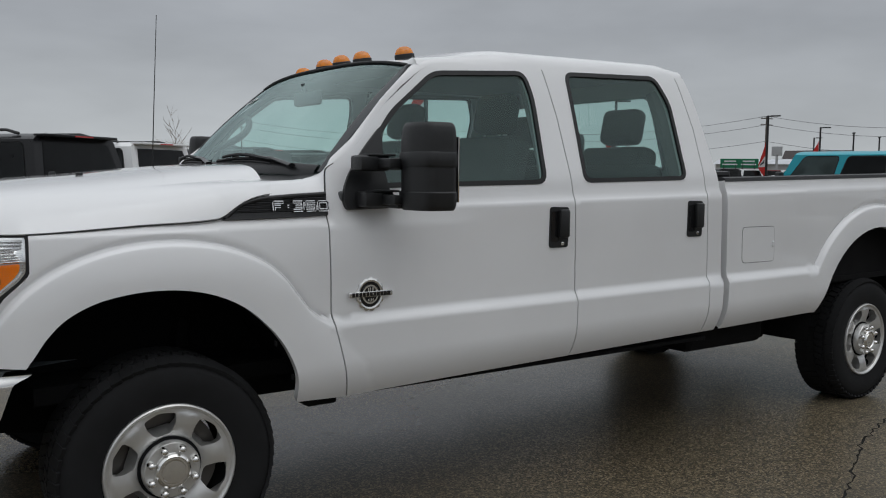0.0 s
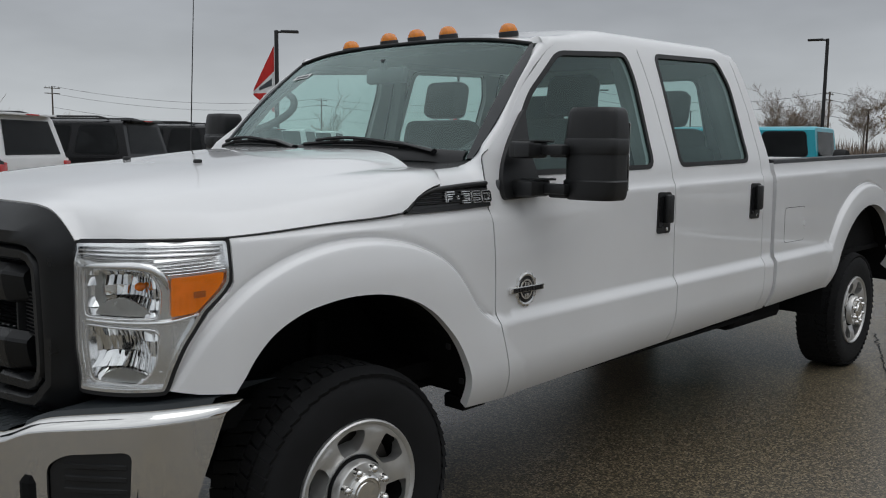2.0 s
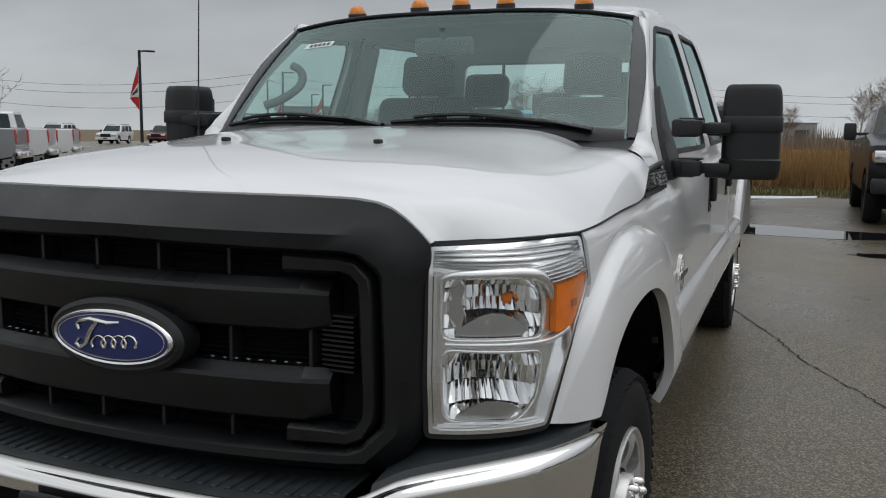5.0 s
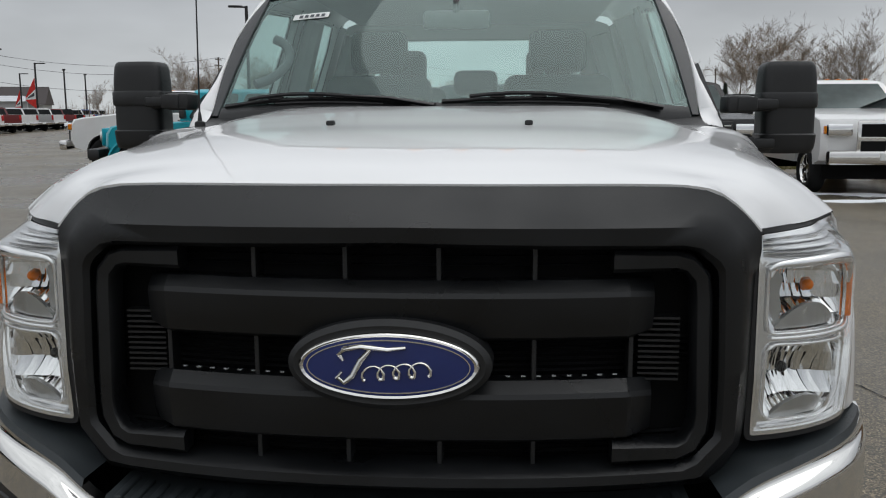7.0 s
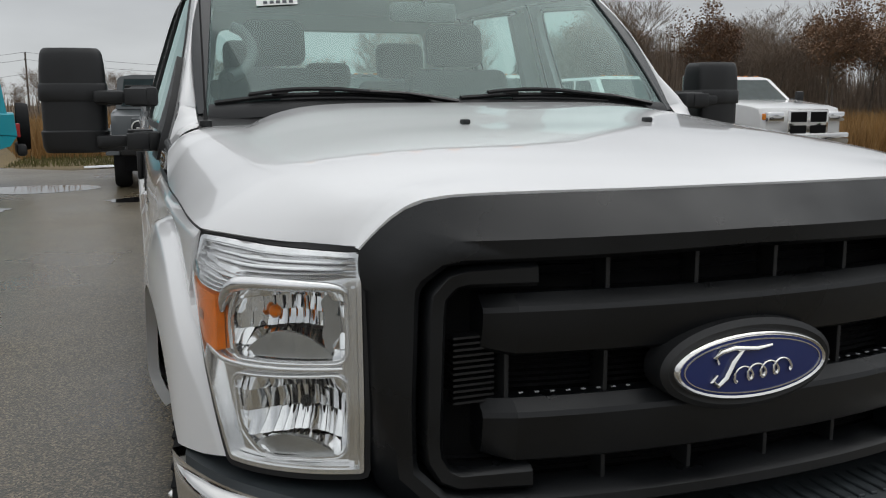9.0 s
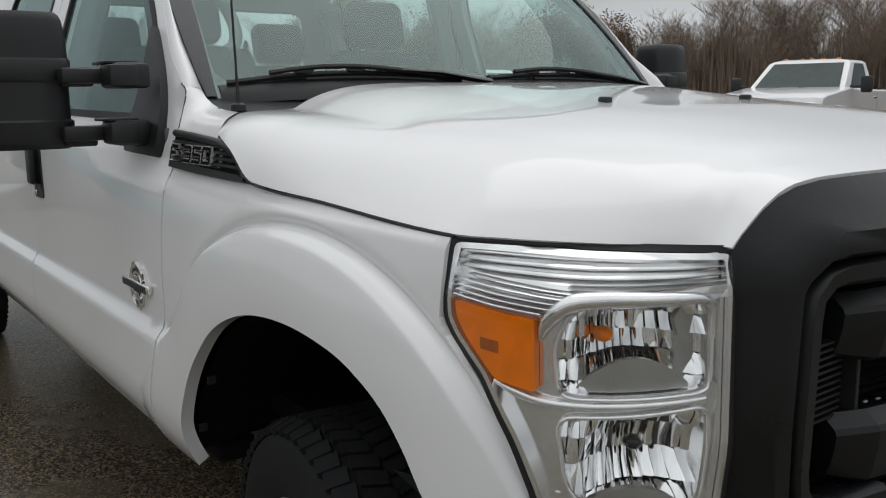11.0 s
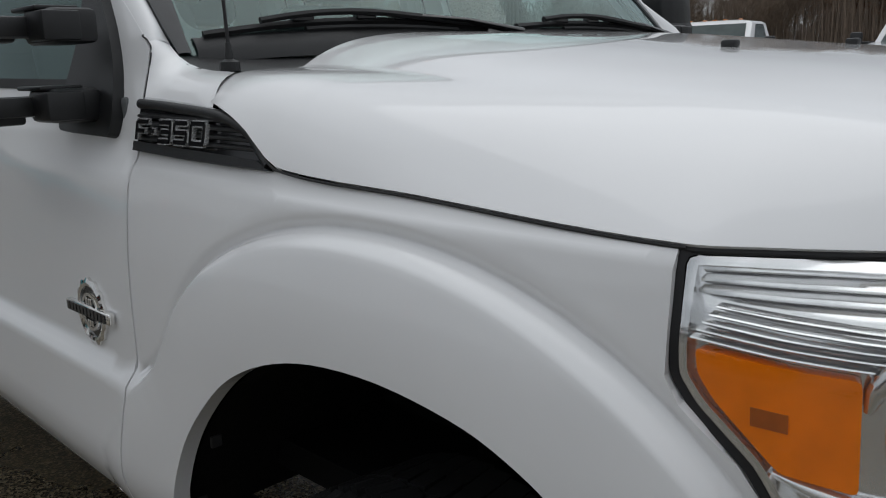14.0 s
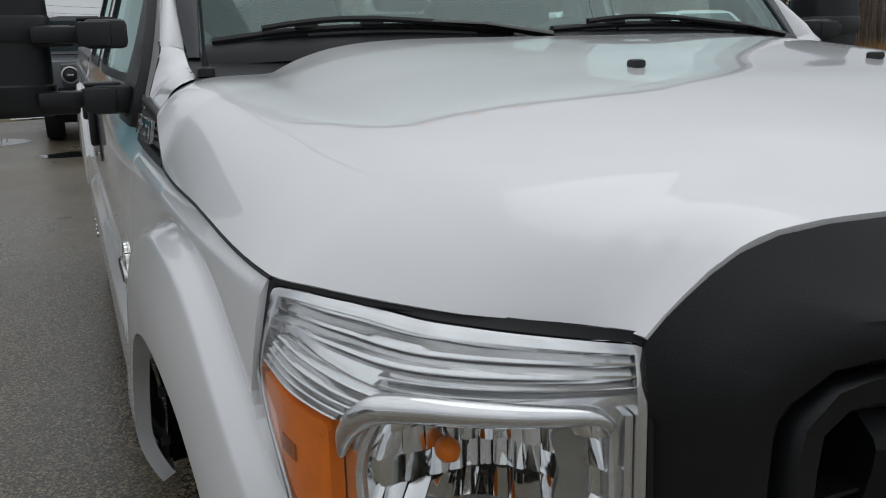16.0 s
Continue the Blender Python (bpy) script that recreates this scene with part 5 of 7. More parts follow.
FOOT = mat("grey_reflector_foot", (0.45, 0.45, 0.44), 0.25, metal=0.7, var=0.1, scale=30, bump=0.3, bscale=260)
AMBER_DARK = mat("dark_amber_patch", (0.42, 0.10, 0.01), 0.3, var=0.2, scale=60)

# bumper
BX = curve1([(0.0, -0.985), (0.25, -0.98), (0.45, -0.957), (0.60, -0.905), (0.70, -0.848), (0.80, -0.778), (0.89, -0.692), (0.945, -0.60), (0.975, -0.52), (0.985, -0.47)])
BTOP = curve1([(0.0, 0.690), (0.40, 0.690), (0.52, 0.697), (0.58, 0.715), (0.66, 0.752), (0.75, 0.768), (0.985, 0.792)])


BU = [0.0]
for _i in range(400):
    _y0, _y1 = 0.985 * _i / 400, 0.985 * (_i + 1) / 400
    BU.append(BU[-1] + math.hypot(_y1 - _y0, BX(_y1) - BX(_y0)))
BEND = BU[-1]


def by(u):
    """Across the bumper, from the length along its curve."""
    f = np.interp(abs(u), BU, [0.985 * i / 400 for i in range(401)])
    return math.copysign(float(f), u)


def bu(y):
    return math.copysign(float(np.interp(abs(y), [0.985 * i / 400 for i in range(401)], BU)), y)


def build_bumper():
    op = [(-0.50, 0.45), (0.50, 0.45), (0.555, 0.50), (0.565, 0.60), (0.535, 0.632), (0.42, 0.640), (-0.42, 0.640), (-0.535, 0.632), (-0.565, 0.60), (-0.555, 0.50)]
    def face(u, v):
        y = by(u - math.copysign((0.015 + 0.13 * (1 - v)) * sstep(0.72 * BEND, BEND, abs(u)), u))
        zt = BTOP(abs(y))
        z = 0.43 + (zt - 0.43) * v
        return (BX(abs(y)) + 0.044 * sstep(0.90, 1.0, v) ** 1.5 + 0.05 * sstep(0.35, 0.0, v), y, z)
    def v_of(y, z):
        return (z - 0.43) / (BTOP(abs(y)) - 0.43)
    us = list(np.linspace(-BEND, BEND, 80))
    outer = [(u, 1.0) for u in us] + [(u, 0.0) for u in reversed(us)]
    holes = [[(bu(y), v_of(y, z)) for y, z in rounded(op, 0.02)]]
    fogs = []
    for s in (-1, 1):
        f = rounded([(s * 0.70, 0.50), (s * 0.885, 0.535), (s * 0.885, 0.685), (s * 0.745, 0.672), (s * 0.70, 0.640)], 0.025)
        fogs.append([(bu(y), v_of(y, z)) for y, z in f])
        holes.append(fogs[-1])
    b = panel("front_bumper", resample(outer, 0.05), face, CHROME, truck, (-1, 0, 0.1), 0.035, holes=holes, depth=0.025, label="chrome front bumper")
    for s, f in zip((-1, 1), fogs):
        pan = panel("bumper_insert", offset(f, 0.004), lambda u, v: (face(u, v)[0] + 0.012, by(u), face(u, v)[2]), BLACK_PLASTIC, b, (-1, 0, 0), 0.03, depth=0.02, label="ribbed black bumper insert")
        for k in range(4):
            z = 0.545 + 0.032 * k
            rings = []
            for y in np.linspace(0.735, 0.865, 8):
                x = BX(y) + 0.014
                rings.append([(x, s * y, z - 0.009), (x - 0.009, s * y, z - 0.005), (x - 0.009, s * y, z + 0.005), (x, s * y, z + 0.009)])
            part("insert_rib", loft(rings, True, True), BLACK_PLASTIC, pan, "", 40)
        # corner pads on top
        rings = []
        for y in np.linspace(0.60, 0.96, 14):
            x, z = BX(y) + 0.05, BTOP(y) + 0.004
            rings.append([(x + 0.22, s * y * 0.97, z + 0.02), (x + 0.004, s * y, z + 0.010), (x - 0.006, s * y, z - 0.004), (x + 0.02, s * y, z - 0.02)])
        part("corner_pad", loft(rings, False), PAD, b, "dark plastic bumper pad", 45)
    # step pad
    rings = []
    for y in np.linspace(-0.55, 0.55, 40):
        x, z = BX(abs(y)) + 0.05, BTOP(abs(y))
        rings.append([(x + 0.16, y, z + 0.012), (x + 0.01, y, z + 0.010), (x - 0.008, y, z + 0.004), (x + 0.01, y, z - 0.02)])
    pad = part("step_pad", loft(rings, False), PAD, b, "ribbed dark step pad", 45)
    for k in range(33):
        y = -0.528 + 0.033 * k
        x, z = BX(abs(y)) + 0.05, BTOP(abs(y))
        part("pad_rib", rbox((x + 0.065, y, z + 0.012), (0.10, 0.016, 0.008), 0.003), PAD, pad)
    part("valance", rbox((-0.74, 0, 0.52), (0.30, 1.35, 0.20), 0.03), UNDER, b)
    for s in (-1, 1):
        part("tow_hook", sweep([(-0.86, s * 0.40, 0.50), (-0.95, s * 0.40, 0.515), (-0.975, s * 0.40, 0.535), (-0.95, s * 0.40, 0.555), (-0.88, s * 0.40, 0.545)], 0.013, 8), UNDER, b)
    # plate with plain bars for its lettering
    pl = part("front_plate", rbox((-1.008, 0.0, 0.575), (0.022, 0.335, 0.165), 0.008), BLACK_PLASTIC, b, "black dealer plate with white lettering", 40)
    for y, z, w, h in [(0.0, 0.585, 0.235, 0.034), (0.0, 0.548, 0.20, 0.022), (0.0, 0.516, 0.12, 0.018), (0.0, 0.642, 0.14, 0.007)]:
        k = int(w / (h * 0.95))
        for i in range(k):
            part("plate_mark", rbox((-1.0205, y - w / 2 + w * (i + 0.5) / k, z), (0.003, w / k * 0.52, h), 0.0), PAPER, pl)
    part("plate_line", sweep([(-1.0205, 0.11, 0.612), (-1.0205, 0.06, 0.626), (-1.0205, 0.02, 0.617), (-1.0205, -0.04, 0.628), (-1.0205, -0.10, 0.608)], 0.0016, 5), PAPER, pl)


PAD = mat("blue_grey_pad_plastic", (0.028, 0.034, 0.038), 0.5, var=0.3, scale=12, bump=0.3, bscale=500)


def build_wheel(name, r=0.382, w=0.255, parent=None):
    """A wheel whose outer face looks along -y."""
    e = empty(name)
    e.parent = parent
    k = w / 2
    prof = [(r * 0.555, -k * 0.72), (r * 0.60, -k * 0.93), (r * 0.76, -k * 1.04), (r * 0.87, -k * 1.0), (r * 0.925, -k * 0.93), (r * 0.957, -k * 0.80), (r * 0.985, -k * 0.6), (r * 0.987, 0), (r * 0.985, k * 0.6), (r * 0.975, k * 0.8), (r * 0.93, k * 0.95), (r * 0.76, k * 1.04), (r * 0.60, k * 0.8)]
    tyre = part("tyre", lathe(prof, 72, "y", True), RUBBER, e, "black all-terrain tyre", 40)
    # tread: shoulder lugs and centre blocks in one mesh
    bm = bmesh.new()
    n = 58
    for i in range(n):
        a = 2 * math.pi * i / n
        for yc, ww, aa, rr, ln in ((-k * 0.80, k * 0.36, 0.0, r * 0.970, 0.039), (-k * 0.33, k * 0.42, 0.35, r * 0.992, 0.032), (k * 0.12, k * 0.40, 0.75, r * 0.992, 0.032), (k * 0.62, k * 0.60, 0.2, r * 0.985, 0.037)):
            t = a + aa * 2 * math.pi / n
            m = Matrix.Rotation(-t, 4, "Y") @ Matrix.Translation((rr, yc, 0)) @ Matrix.Rotation(0.25 * (1 if yc > 0 else -1), 4, "X")
            if yc < -k * 0.7:
                m = m @ Matrix.Rotation(radians(-24), 4, "Z")
            vs = bmesh.ops.create_cube(bm, size=1.0)["verts"]
            bmesh.ops.scale(bm, vec=(0.013, ww, ln), verts=vs)
            bmesh.ops.transform(bm, matrix=m, verts=vs)
    part("tread", bm, RUBBER, tyre)
    # rim with windows
    R = 0.217
    depth = curve1([(0.0, -0.040), (0.085, -0.036), (0.105, -0.038), (0.13, -0.050), (0.17, -0.060), (0.205, -0.062), (0.217, -0.062)])
    spokes = 6
    holes = []
    for i in range(spokes):
        a0 = 2 * math.pi * (i + 0.68) / spokes
        hw_i, hw_o = 0.21, 0.305
        q = [(0.124, -hw_i), (0.124, hw_i), (0.165, hw_o), (0.200, hw_o * 0.96), (0.2075, 0.0), (0.200, -hw_o * 0.96), (0.165, -hw_o)]
        holes.append(rounded([(rr * math.cos(a0 + t), rr * math.sin(a0 + t)) for rr, t in q], 0.012, 4))
    circ = [(R * math.cos(2 * math.pi * t / 64), R * math.sin(2 * math.pi * t / 64)) for t in range(64)]
    inner = [(0.085 * math.cos(2 * math.pi * t / 32), 0.085 * math.sin(2 * math.pi * t / 32)) for t in range(32)]
    def face(u, v):
        rr = math.hypot(u, v)
        ph = (math.atan2(v, u) / (2 * math.pi) * spokes - 0.68) % 1.0
        ridge = 0.006 * math.cos(2 * math.pi * (ph - 0.5)) * sstep(0.10, 0.15, rr) * sstep(0.212, 0.19, rr)
        return (u, -k * 0.62 + depth(rr) + 0.05 - ridge, v)
    rim = panel("rim", circ, face, ALLOY, e, (0, -1, 0), 0.012, holes=holes + [inner], depth=0.055, label="silver alloy rim with six windows")
    part("rim_lip", lathe([(0.214, -k * 0.62 - 0.004), (0.216, -k * 0.62 - 0.013), (0.221, -k * 0.62 - 0.020), (0.227, -k * 0.62 - 0.022), (0.232, -k * 0.62 - 0.018), (0.234, -k * 0.62 - 0.006), (0.222, -k * 0.62 + 0.01)], 72, "y", True), ALLOY, rim, "", 40)
    part("rim_barrel", lathe([(0.216, -k * 0.62), (0.210, -0.02), (0.210, k * 0.75), (0.235, k * 0.85)], 48, "y"), UNDER, rim)
    part("brake_disc", lathe([(0.06, 0.0), (0.06, -0.012), (0.19, -0.012), (0.19, 0.01), (0.06, 0.01)], 40, "y", True), BRAKE, rim)
    rim.scale = (0.97, 1, 0.97)
    rim.location = (0, -0.028, 0)
    y0 = -k * 0.62
    part("hub_ring", lathe([(0.060, y0 - 0.034), (0.064, y0 - 0.030), (0.096, y0 - 0.028), (0.101, y0 - 0.022), (0.102, y0 + 0.03)], 40, "y"), ALLOY, rim, "silver hub ring", 40)
    # dark ring laid on the rim for the shade of the hub's recess
    part("hub_recess_shade", lathe([(0.101, y0 + 0.004), (0.112, y0 + 0.006), (0.113, y0 + 0.014)], 40, "y"), UNDER, rim)
    hub = part("hub_cap", lathe([(0.0, y0 - 0.052), (0.040, y0 - 0.050), (0.044, y0 - 0.044), (0.050, y0 - 0.044), (0.054, y0 - 0.050), (0.061, y0 - 0.044), (0.064, y0 - 0.020)], 40, "y"), CHROME, rim, "chrome hub cap", 40)
    for i in range(8):
        a = 2 * math.pi * (i + 0.5) / 8
        bm = lathe([(0.0, -0.036), (0.008, -0.034), (0.0135, -0.026), (0.015, 0.0)], 12, "y")
        b = part("lug_nut", bm, CHROME, rim, "", 45)
        b.location = (0.082 * math.cos(a), y0 - 0.022, 0.082 * math.sin(a))
    return e


BRAKE = mat("brake_iron", (0.12, 0.11, 0.10), 0.5, metal=0.7, var=0.3)


def build_running_gear():
    w = build_wheel("wheel", parent=truck)
    w.matrix_basis = pose(-0.006, -0.838, 0.404, 0, 0, -2)
    made = [copy_thing(w, pose(4.379, -0.828, 0.404, 0, 40, 0)), copy_thing(w, pose(0.006, 0.828, 0.404, 0, 15, 174)), copy_thing(w, pose(4.379, 0.828, 0.404, 0, 70, 180))]
    for m in made:
        m.parent = truck
    for s in (-1, 1):
        for (cx, cz), r, zb in ((ARCH_F, 0.60, 0.46), (ARCH_R, 0.63, 0.52)):
            rings = []
            for y in (0.955, 0.80, 0.58, 0.50):
                rr = r + (0.02 if y < 0.9 else 0.0)
                rings.append([(cx + rr * math.cos(radians(a)), s * (y - (0.11 * sstep(125, 150, a) if cx < 1 and y > 0.9 else 0)), cz + rr * math.sin(radians(a))) for a in np.linspace(14 if cx < 1 else 4, 184 if cx > 1 else 172, 26)])
            part("wheel_well", loft(rings, False), UNDER, truck)
            bm = loft([[(cx + q * r * math.cos(radians(a)), s * 0.50, cz + q * r * math.sin(radians(a))) for a in np.linspace(14 if cx < 1 else 4, 184 if cx > 1 else 172, 20)] for q in (0.02, 1.03)], False)
            part("wheel_well_wall", bm, UNDER, truck)
        # flange bolts on the wheel arch
        for x, z in ((0.452, 0.668), (0.385, 0.80)):
            part("arch_clip", rbox((x - 0.012, s * 0.965, z), (0.006, 0.02, 0.02), 0.002), SEAL_AND_GAP, truck)
        part("frame_rail", rbox((2.3, s * 0.43, 0.56), (5.6, 0.08, 0.16), 0.01), UNDER, truck)
        part("body_mount", rbox((0.60, s * 0.84, 0.548), (0.13, 0.10, 0.055), 0.012), UNDER, truck)
        part("rocker_flange", rbox((1.75, s * 0.90, 0.565), (2.2, 0.05, 0.02), 0.005), UNDER, truck)
        part("leaf_spring", sweep([(3.72, s * 0.53, 0.50), (4.05, s * 0.53, 0.42), (4.38, s * 0.53, 0.40), (4.7, s * 0.53, 0.43), (5.05, s * 0.53, 0.52)], 0.035, 8, flat=0.6), UNDER, truck)
        part("spring_hanger", rbox((3.70, s * 0.60, 0.51), (0.10, 0.14, 0.16), 0.03), UNDER, truck)
        part("shock_absorber", sweep([(0.12, s * 0.55, 0.40), (0.18, s * 0.52, 0.85)], 0.03, 8), UNDER, truck)
    for x in (0.0, 4.379):
        part("axle", sweep([(x, -0.75, 0.40), (x, 0.75, 0.40)], 0.045, 10), UNDER, truck)
        part("differential", rbox((x, 0.12 if x else -0.2, 0.40), (0.30, 0.30, 0.28), 0.09, None, 3), UNDER, truck)
    part("underbody", rbox((2.2, 0, 0.66), (5.2, 1.5, 0.06), 0.0), UNDER, truck)
    part("fuel_tank", rbox((3.2, -0.62, 0.56), (0.7, 0.36, 0.22), 0.05), UNDER, truck)
    part("engine_block", rbox((0.0, 0, 0.85), (0.95, 0.9, 0.65), 0.05), UNDER, truck)


build_sides()
build_hood()
build_cab()
build_wipers()
build_grille()
build_headlamps()
build_bumper()
build_running_gear()

# ---- ground ----
ASPHALT = bpy.data.materials.new("wet_asphalt")


def build_asphalt():
    m = ASPHALT
    m.use_nodes = True
    nt = m.node_tree
    b = nt.nodes["Principled BSDF"]
    co = nt.nodes.new("ShaderNodeTexCoord")
    big = nt.nodes.new("ShaderNodeTexNoise")
    big.inputs["Scale"].default_value, big.inputs["Detail"].default_value = 0.35, 5
    fine = nt.nodes.new("ShaderNodeTexNoise")
    fine.inputs["Scale"].default_value, fine.inputs["Detail"].default_value, fine.inputs["Roughness"].default_value = 130, 3, 0.7
    vor = nt.nodes.new("ShaderNodeTexVoronoi")
    vor.inputs["Scale"].default_value = 120
    for n in (big, fine, vor):
        nt.links.new(co.outputs["Object"], n.inputs["Vector"])
    r1 = nt.nodes.new("ShaderNodeValToRGB")
    r1.color_ramp.elements[0].position, r1.color_ramp.elements[0].color = 0.12, (0.026, 0.023, 0.018, 1)
    r1.color_ramp.elements[1].position, r1.color_ramp.elements[1].color = 1.0, (0.48, 0.40, 0.27, 1)
    for p, c in ((0.45, (0.058, 0.048, 0.031)), (0.70, (0.155, 0.124, 0.078)), (0.90, (0.28, 0.228, 0.145))):
        e = r1.color_ramp.elements.new(p)
        e.color = (*c, 1)
    sep = nt.nodes.new("ShaderNodeSeparateColor")
    nt.links.new(vor.outputs["Color"], sep.inputs[0])
    mixv = nt.nodes.new("ShaderNodeMath")
    mixv.operation = "MULTIPLY_ADD"
    mixv.inputs[1].default_value, mixv.inputs[2].default_value = 0.72, 0.0
    nt.links.new(sep.outputs[0], mixv.inputs[0])
    fs = nt.nodes.new("ShaderNodeMapRange")
    fs.inputs["From Min"].default_value, fs.inputs["From Max"].default_value = 0.3, 0.7
    fs.inputs["To Min"].default_value, fs.inputs["To Max"].default_value = 0.0, 0.30
    nt.links.new(fine.outputs[0], fs.inputs[0])
    nt.links.new(fs.outputs[0], mixv.inputs[2])
    nt.links.new(mixv.outputs[0], r1.inputs[0])
    hs = nt.nodes.new("ShaderNodeMapRange")
    hs.inputs["From Min"].default_value, hs.inputs["From Max"].default_value = 0.3, 0.7
    hs.inputs["To Min"].default_value, hs.inputs["To Max"].default_value = 0.75, 1.2
    nt.links.new(big.outputs[0], hs.inputs[0])
    mul = nt.nodes.new("ShaderNodeVectorMath")
    mul.operation = "SCALE"
    nt.links.new(r1.outputs[0], mul.inputs[0])
    nt.links.new(hs.outputs[0], mul.inputs["Scale"])
    nt.links.new(mul.outputs[0], b.inputs["Base Color"])
    rr = nt.nodes.new("ShaderNodeMapRange")
    rr.inputs["From Min"].default_value, rr.inputs["From Max"].default_value = 0.35, 0.62
    rr.inputs["To Min"].default_value, rr.inputs["To Max"].default_value = 0.22, 0.42
    nt.links.new(big.outputs[0], rr.inputs[0])
    nt.links.new(rr.outputs[0], b.inputs["Roughness"])
    bp = nt.nodes.new("ShaderNodeBump")
    bp.inputs["Strength"].default_value, bp.inputs["Distance"].default_value = 0.22, 0.003
    nt.links.new(vor.outputs["Distance"], bp.inputs["Height"])
    bp2 = nt.nodes.new("ShaderNodeBump")
    bp2.inputs["Strength"].default_value, bp2.inputs["Distance"].default_value = 0.14, 0.003
    nt.links.new(fine.outputs[0], bp2.inputs["Height"])
    nt.links.new(bp.outputs[0], bp2.inputs["Normal"])
    nt.links.new(bp2.outputs[0], b.inputs["Normal"])


build_asphalt()
SOIL = mat("dry_grass_soil", (0.15, 0.11, 0.05), 0.95, var=0.5, scale=0.4, speck=0.5, bscale=25)
WATER = mat("puddle_water", (0.012, 0.012, 0.012), 0.03, var=0.1, spec=0.6)
SNOW = mat("old_snow", (0.75, 0.77, 0.80), 0.7, var=0.12, scale=3, bump=0.5, bscale=40)
CRACK_SHADE = mat("crack_shadow", (0.006, 0.006, 0.006), 0.8)
STEEL = mat("painted_black_steel", (0.015, 0.015, 0.016), 0.45, var=0.2)
WOODPOLE = mat("weathered_pole_wood", (0.10, 0.085, 0.07), 0.9, var=0.3)
FLAG_RED = mat("red_flag_cloth", (0.55, 0.025, 0.02), 0.8, var=0.12)
FLAG_WHITE = mat("white_flag_cloth", (0.72, 0.72, 0.72), 0.8, var=0.1)
BARK = mat("grey_bark", (0.13, 0.115, 0.10), 0.95, var=0.35, scale=3)
# brown twigs, made paler in colour for the mist over the distance
TWIG_HAZED = mat("haze_pale_brown_twigs", (0.23, 0.18, 0.14), 0.95, var=0.3, scale=2)
DEADLEAF = mat("dead_oak_leaves", (0.24, 0.145, 0.09), 0.9, var=0.4, scale=2)
PINE = mat("dark_evergreen", (0.025, 0.04, 0.022), 0.9, var=0.4, scale=2)
REED = mat("dry_reeds", (0.30, 0.17, 0.06), 0.9, var=0.4, scale=0.5)
GREENGRASS = mat("short_olive_grass", (0.11, 0.105, 0.03), 0.9, var=0.4, scale=1.5)
ROOFING = mat("dark_roofing", (0.06, 0.05, 0.05), 0.8, var=0.2)
SIGN_GREEN = mat("green_road_sign", (0.0, 0.16, 0.07), 0.5, var=0.05)

GROUND = 0.024
g = mesh_ob("ground", [(-2500, -2500, -0.006), (2500, -2500, -0.006), (2500, 2500, -0.006), (-2500, 2500, -0.006)], [(0, 1, 2, 3)], SOIL, smooth=False)
tagged(g, "brown dry grass field reaching the horizon", "ground", kind="structure")
lot = [(-70, -45), (15, -45), (19.5, -24), (20.0, -8), (20.2, -1), (18.6, 2.4), (20.5, 4.4), (34, 6), (60, 12), (120, 30), (140, 75), (40, 75), (-70, 75)]
g = panel("pavement", lot, lambda x, y: (x, y, GROUND), ASPHALT, None, (0, 0, 1), 200, depth=0.03)
tagged(g, "wet cracked asphalt parking lot with brown aggregate", "pavement", kind="structure")


def blob(name, cx, cy, rx, ry, z, material, label, category, seed, n=40, rough=0.35, rot=0.0):
    rnd = random.Random(seed)
    ph = [rnd.uniform(0, 6.28) for _ in range(5)]
    pts = []
    for k in range(n):
        a = 2 * math.pi * k / n
        r = 1 + rough * sum(math.sin((i + 2) * a + ph[i]) / (i + 1.5) for i in range(5)) * 0.6
        x, y = rx * r * math.cos(a), ry * r * math.sin(a)
        pts.append((cx + x * math.cos(rot) - y * math.sin(rot), cy + x * math.sin(rot) + y * math.cos(rot)))
    ob = panel(name, pts, lambda x, y: (x, y, z + GROUND), material, None, (0, 0, 1), max(rx, ry), depth=0.003)
    return tagged(ob, label, category, kind="structure")


blob("puddle", 11.1, 3.3, 0.32, 0.62, 0.004, WATER, "dark rain puddle on the asphalt", "puddle", 1)
blob("puddle", 11.6, -1.4, 0.75, 1.5, 0.004, WATER, "dark rain puddle on the asphalt", "puddle", 2)
blob("puddle", 9.2, -2.3, 0.18, 0.35, 0.004, WATER, "dark rain puddle on the asphalt", "puddle", 3)
blob("puddle", 11.8, 0.9, 0.3, 0.7, 0.004, WATER, "dark rain puddle on the asphalt", "puddle", 4)
blob("puddle", 28.0, 13.5, 0.3, 1.0, 0.004, WATER, "dark rain puddle on the asphalt", "puddle", 5)
blob("puddle", 14.2, 2.6, 0.9, 0.8, 0.004, WATER, "shallow rain puddle on the asphalt", "puddle", 6)


def snow_strip(pts, w, seed):
    rnd = random.Random(seed)
    bm = bmesh.new()
    rings = []
    for i, (x, y) in enumerate(pts):
        a, b = Vector(pts[max(i - 1, 0)]), Vector(pts[min(i + 1, len(pts) - 1)])
        d = (b - a).normalized()
        n = Vector((-d.y, d.x))
        ww = w * rnd.uniform(0.5, 1.3) * (0.2 if i in (0, len(pts) - 1) else 1)
        h = 0.05 * rnd.uniform(0.5, 1.2)
        rings.append([(x + n.x * ww * f, y + n.y * ww * f, GROUND + h * g) for f, g in ((-1, 0.004 / h), (-0.8, 0.6), (-0.2, 1.0), (0.4, 0.8), (0.9, 0.4), (1, 0.004 / h))])
    ob = part("snow_patch", loft(rings, False), SNOW, None, "", 60)
    tagged(ob, "thin strip of old melting snow on asphalt", "snow", kind="structure")


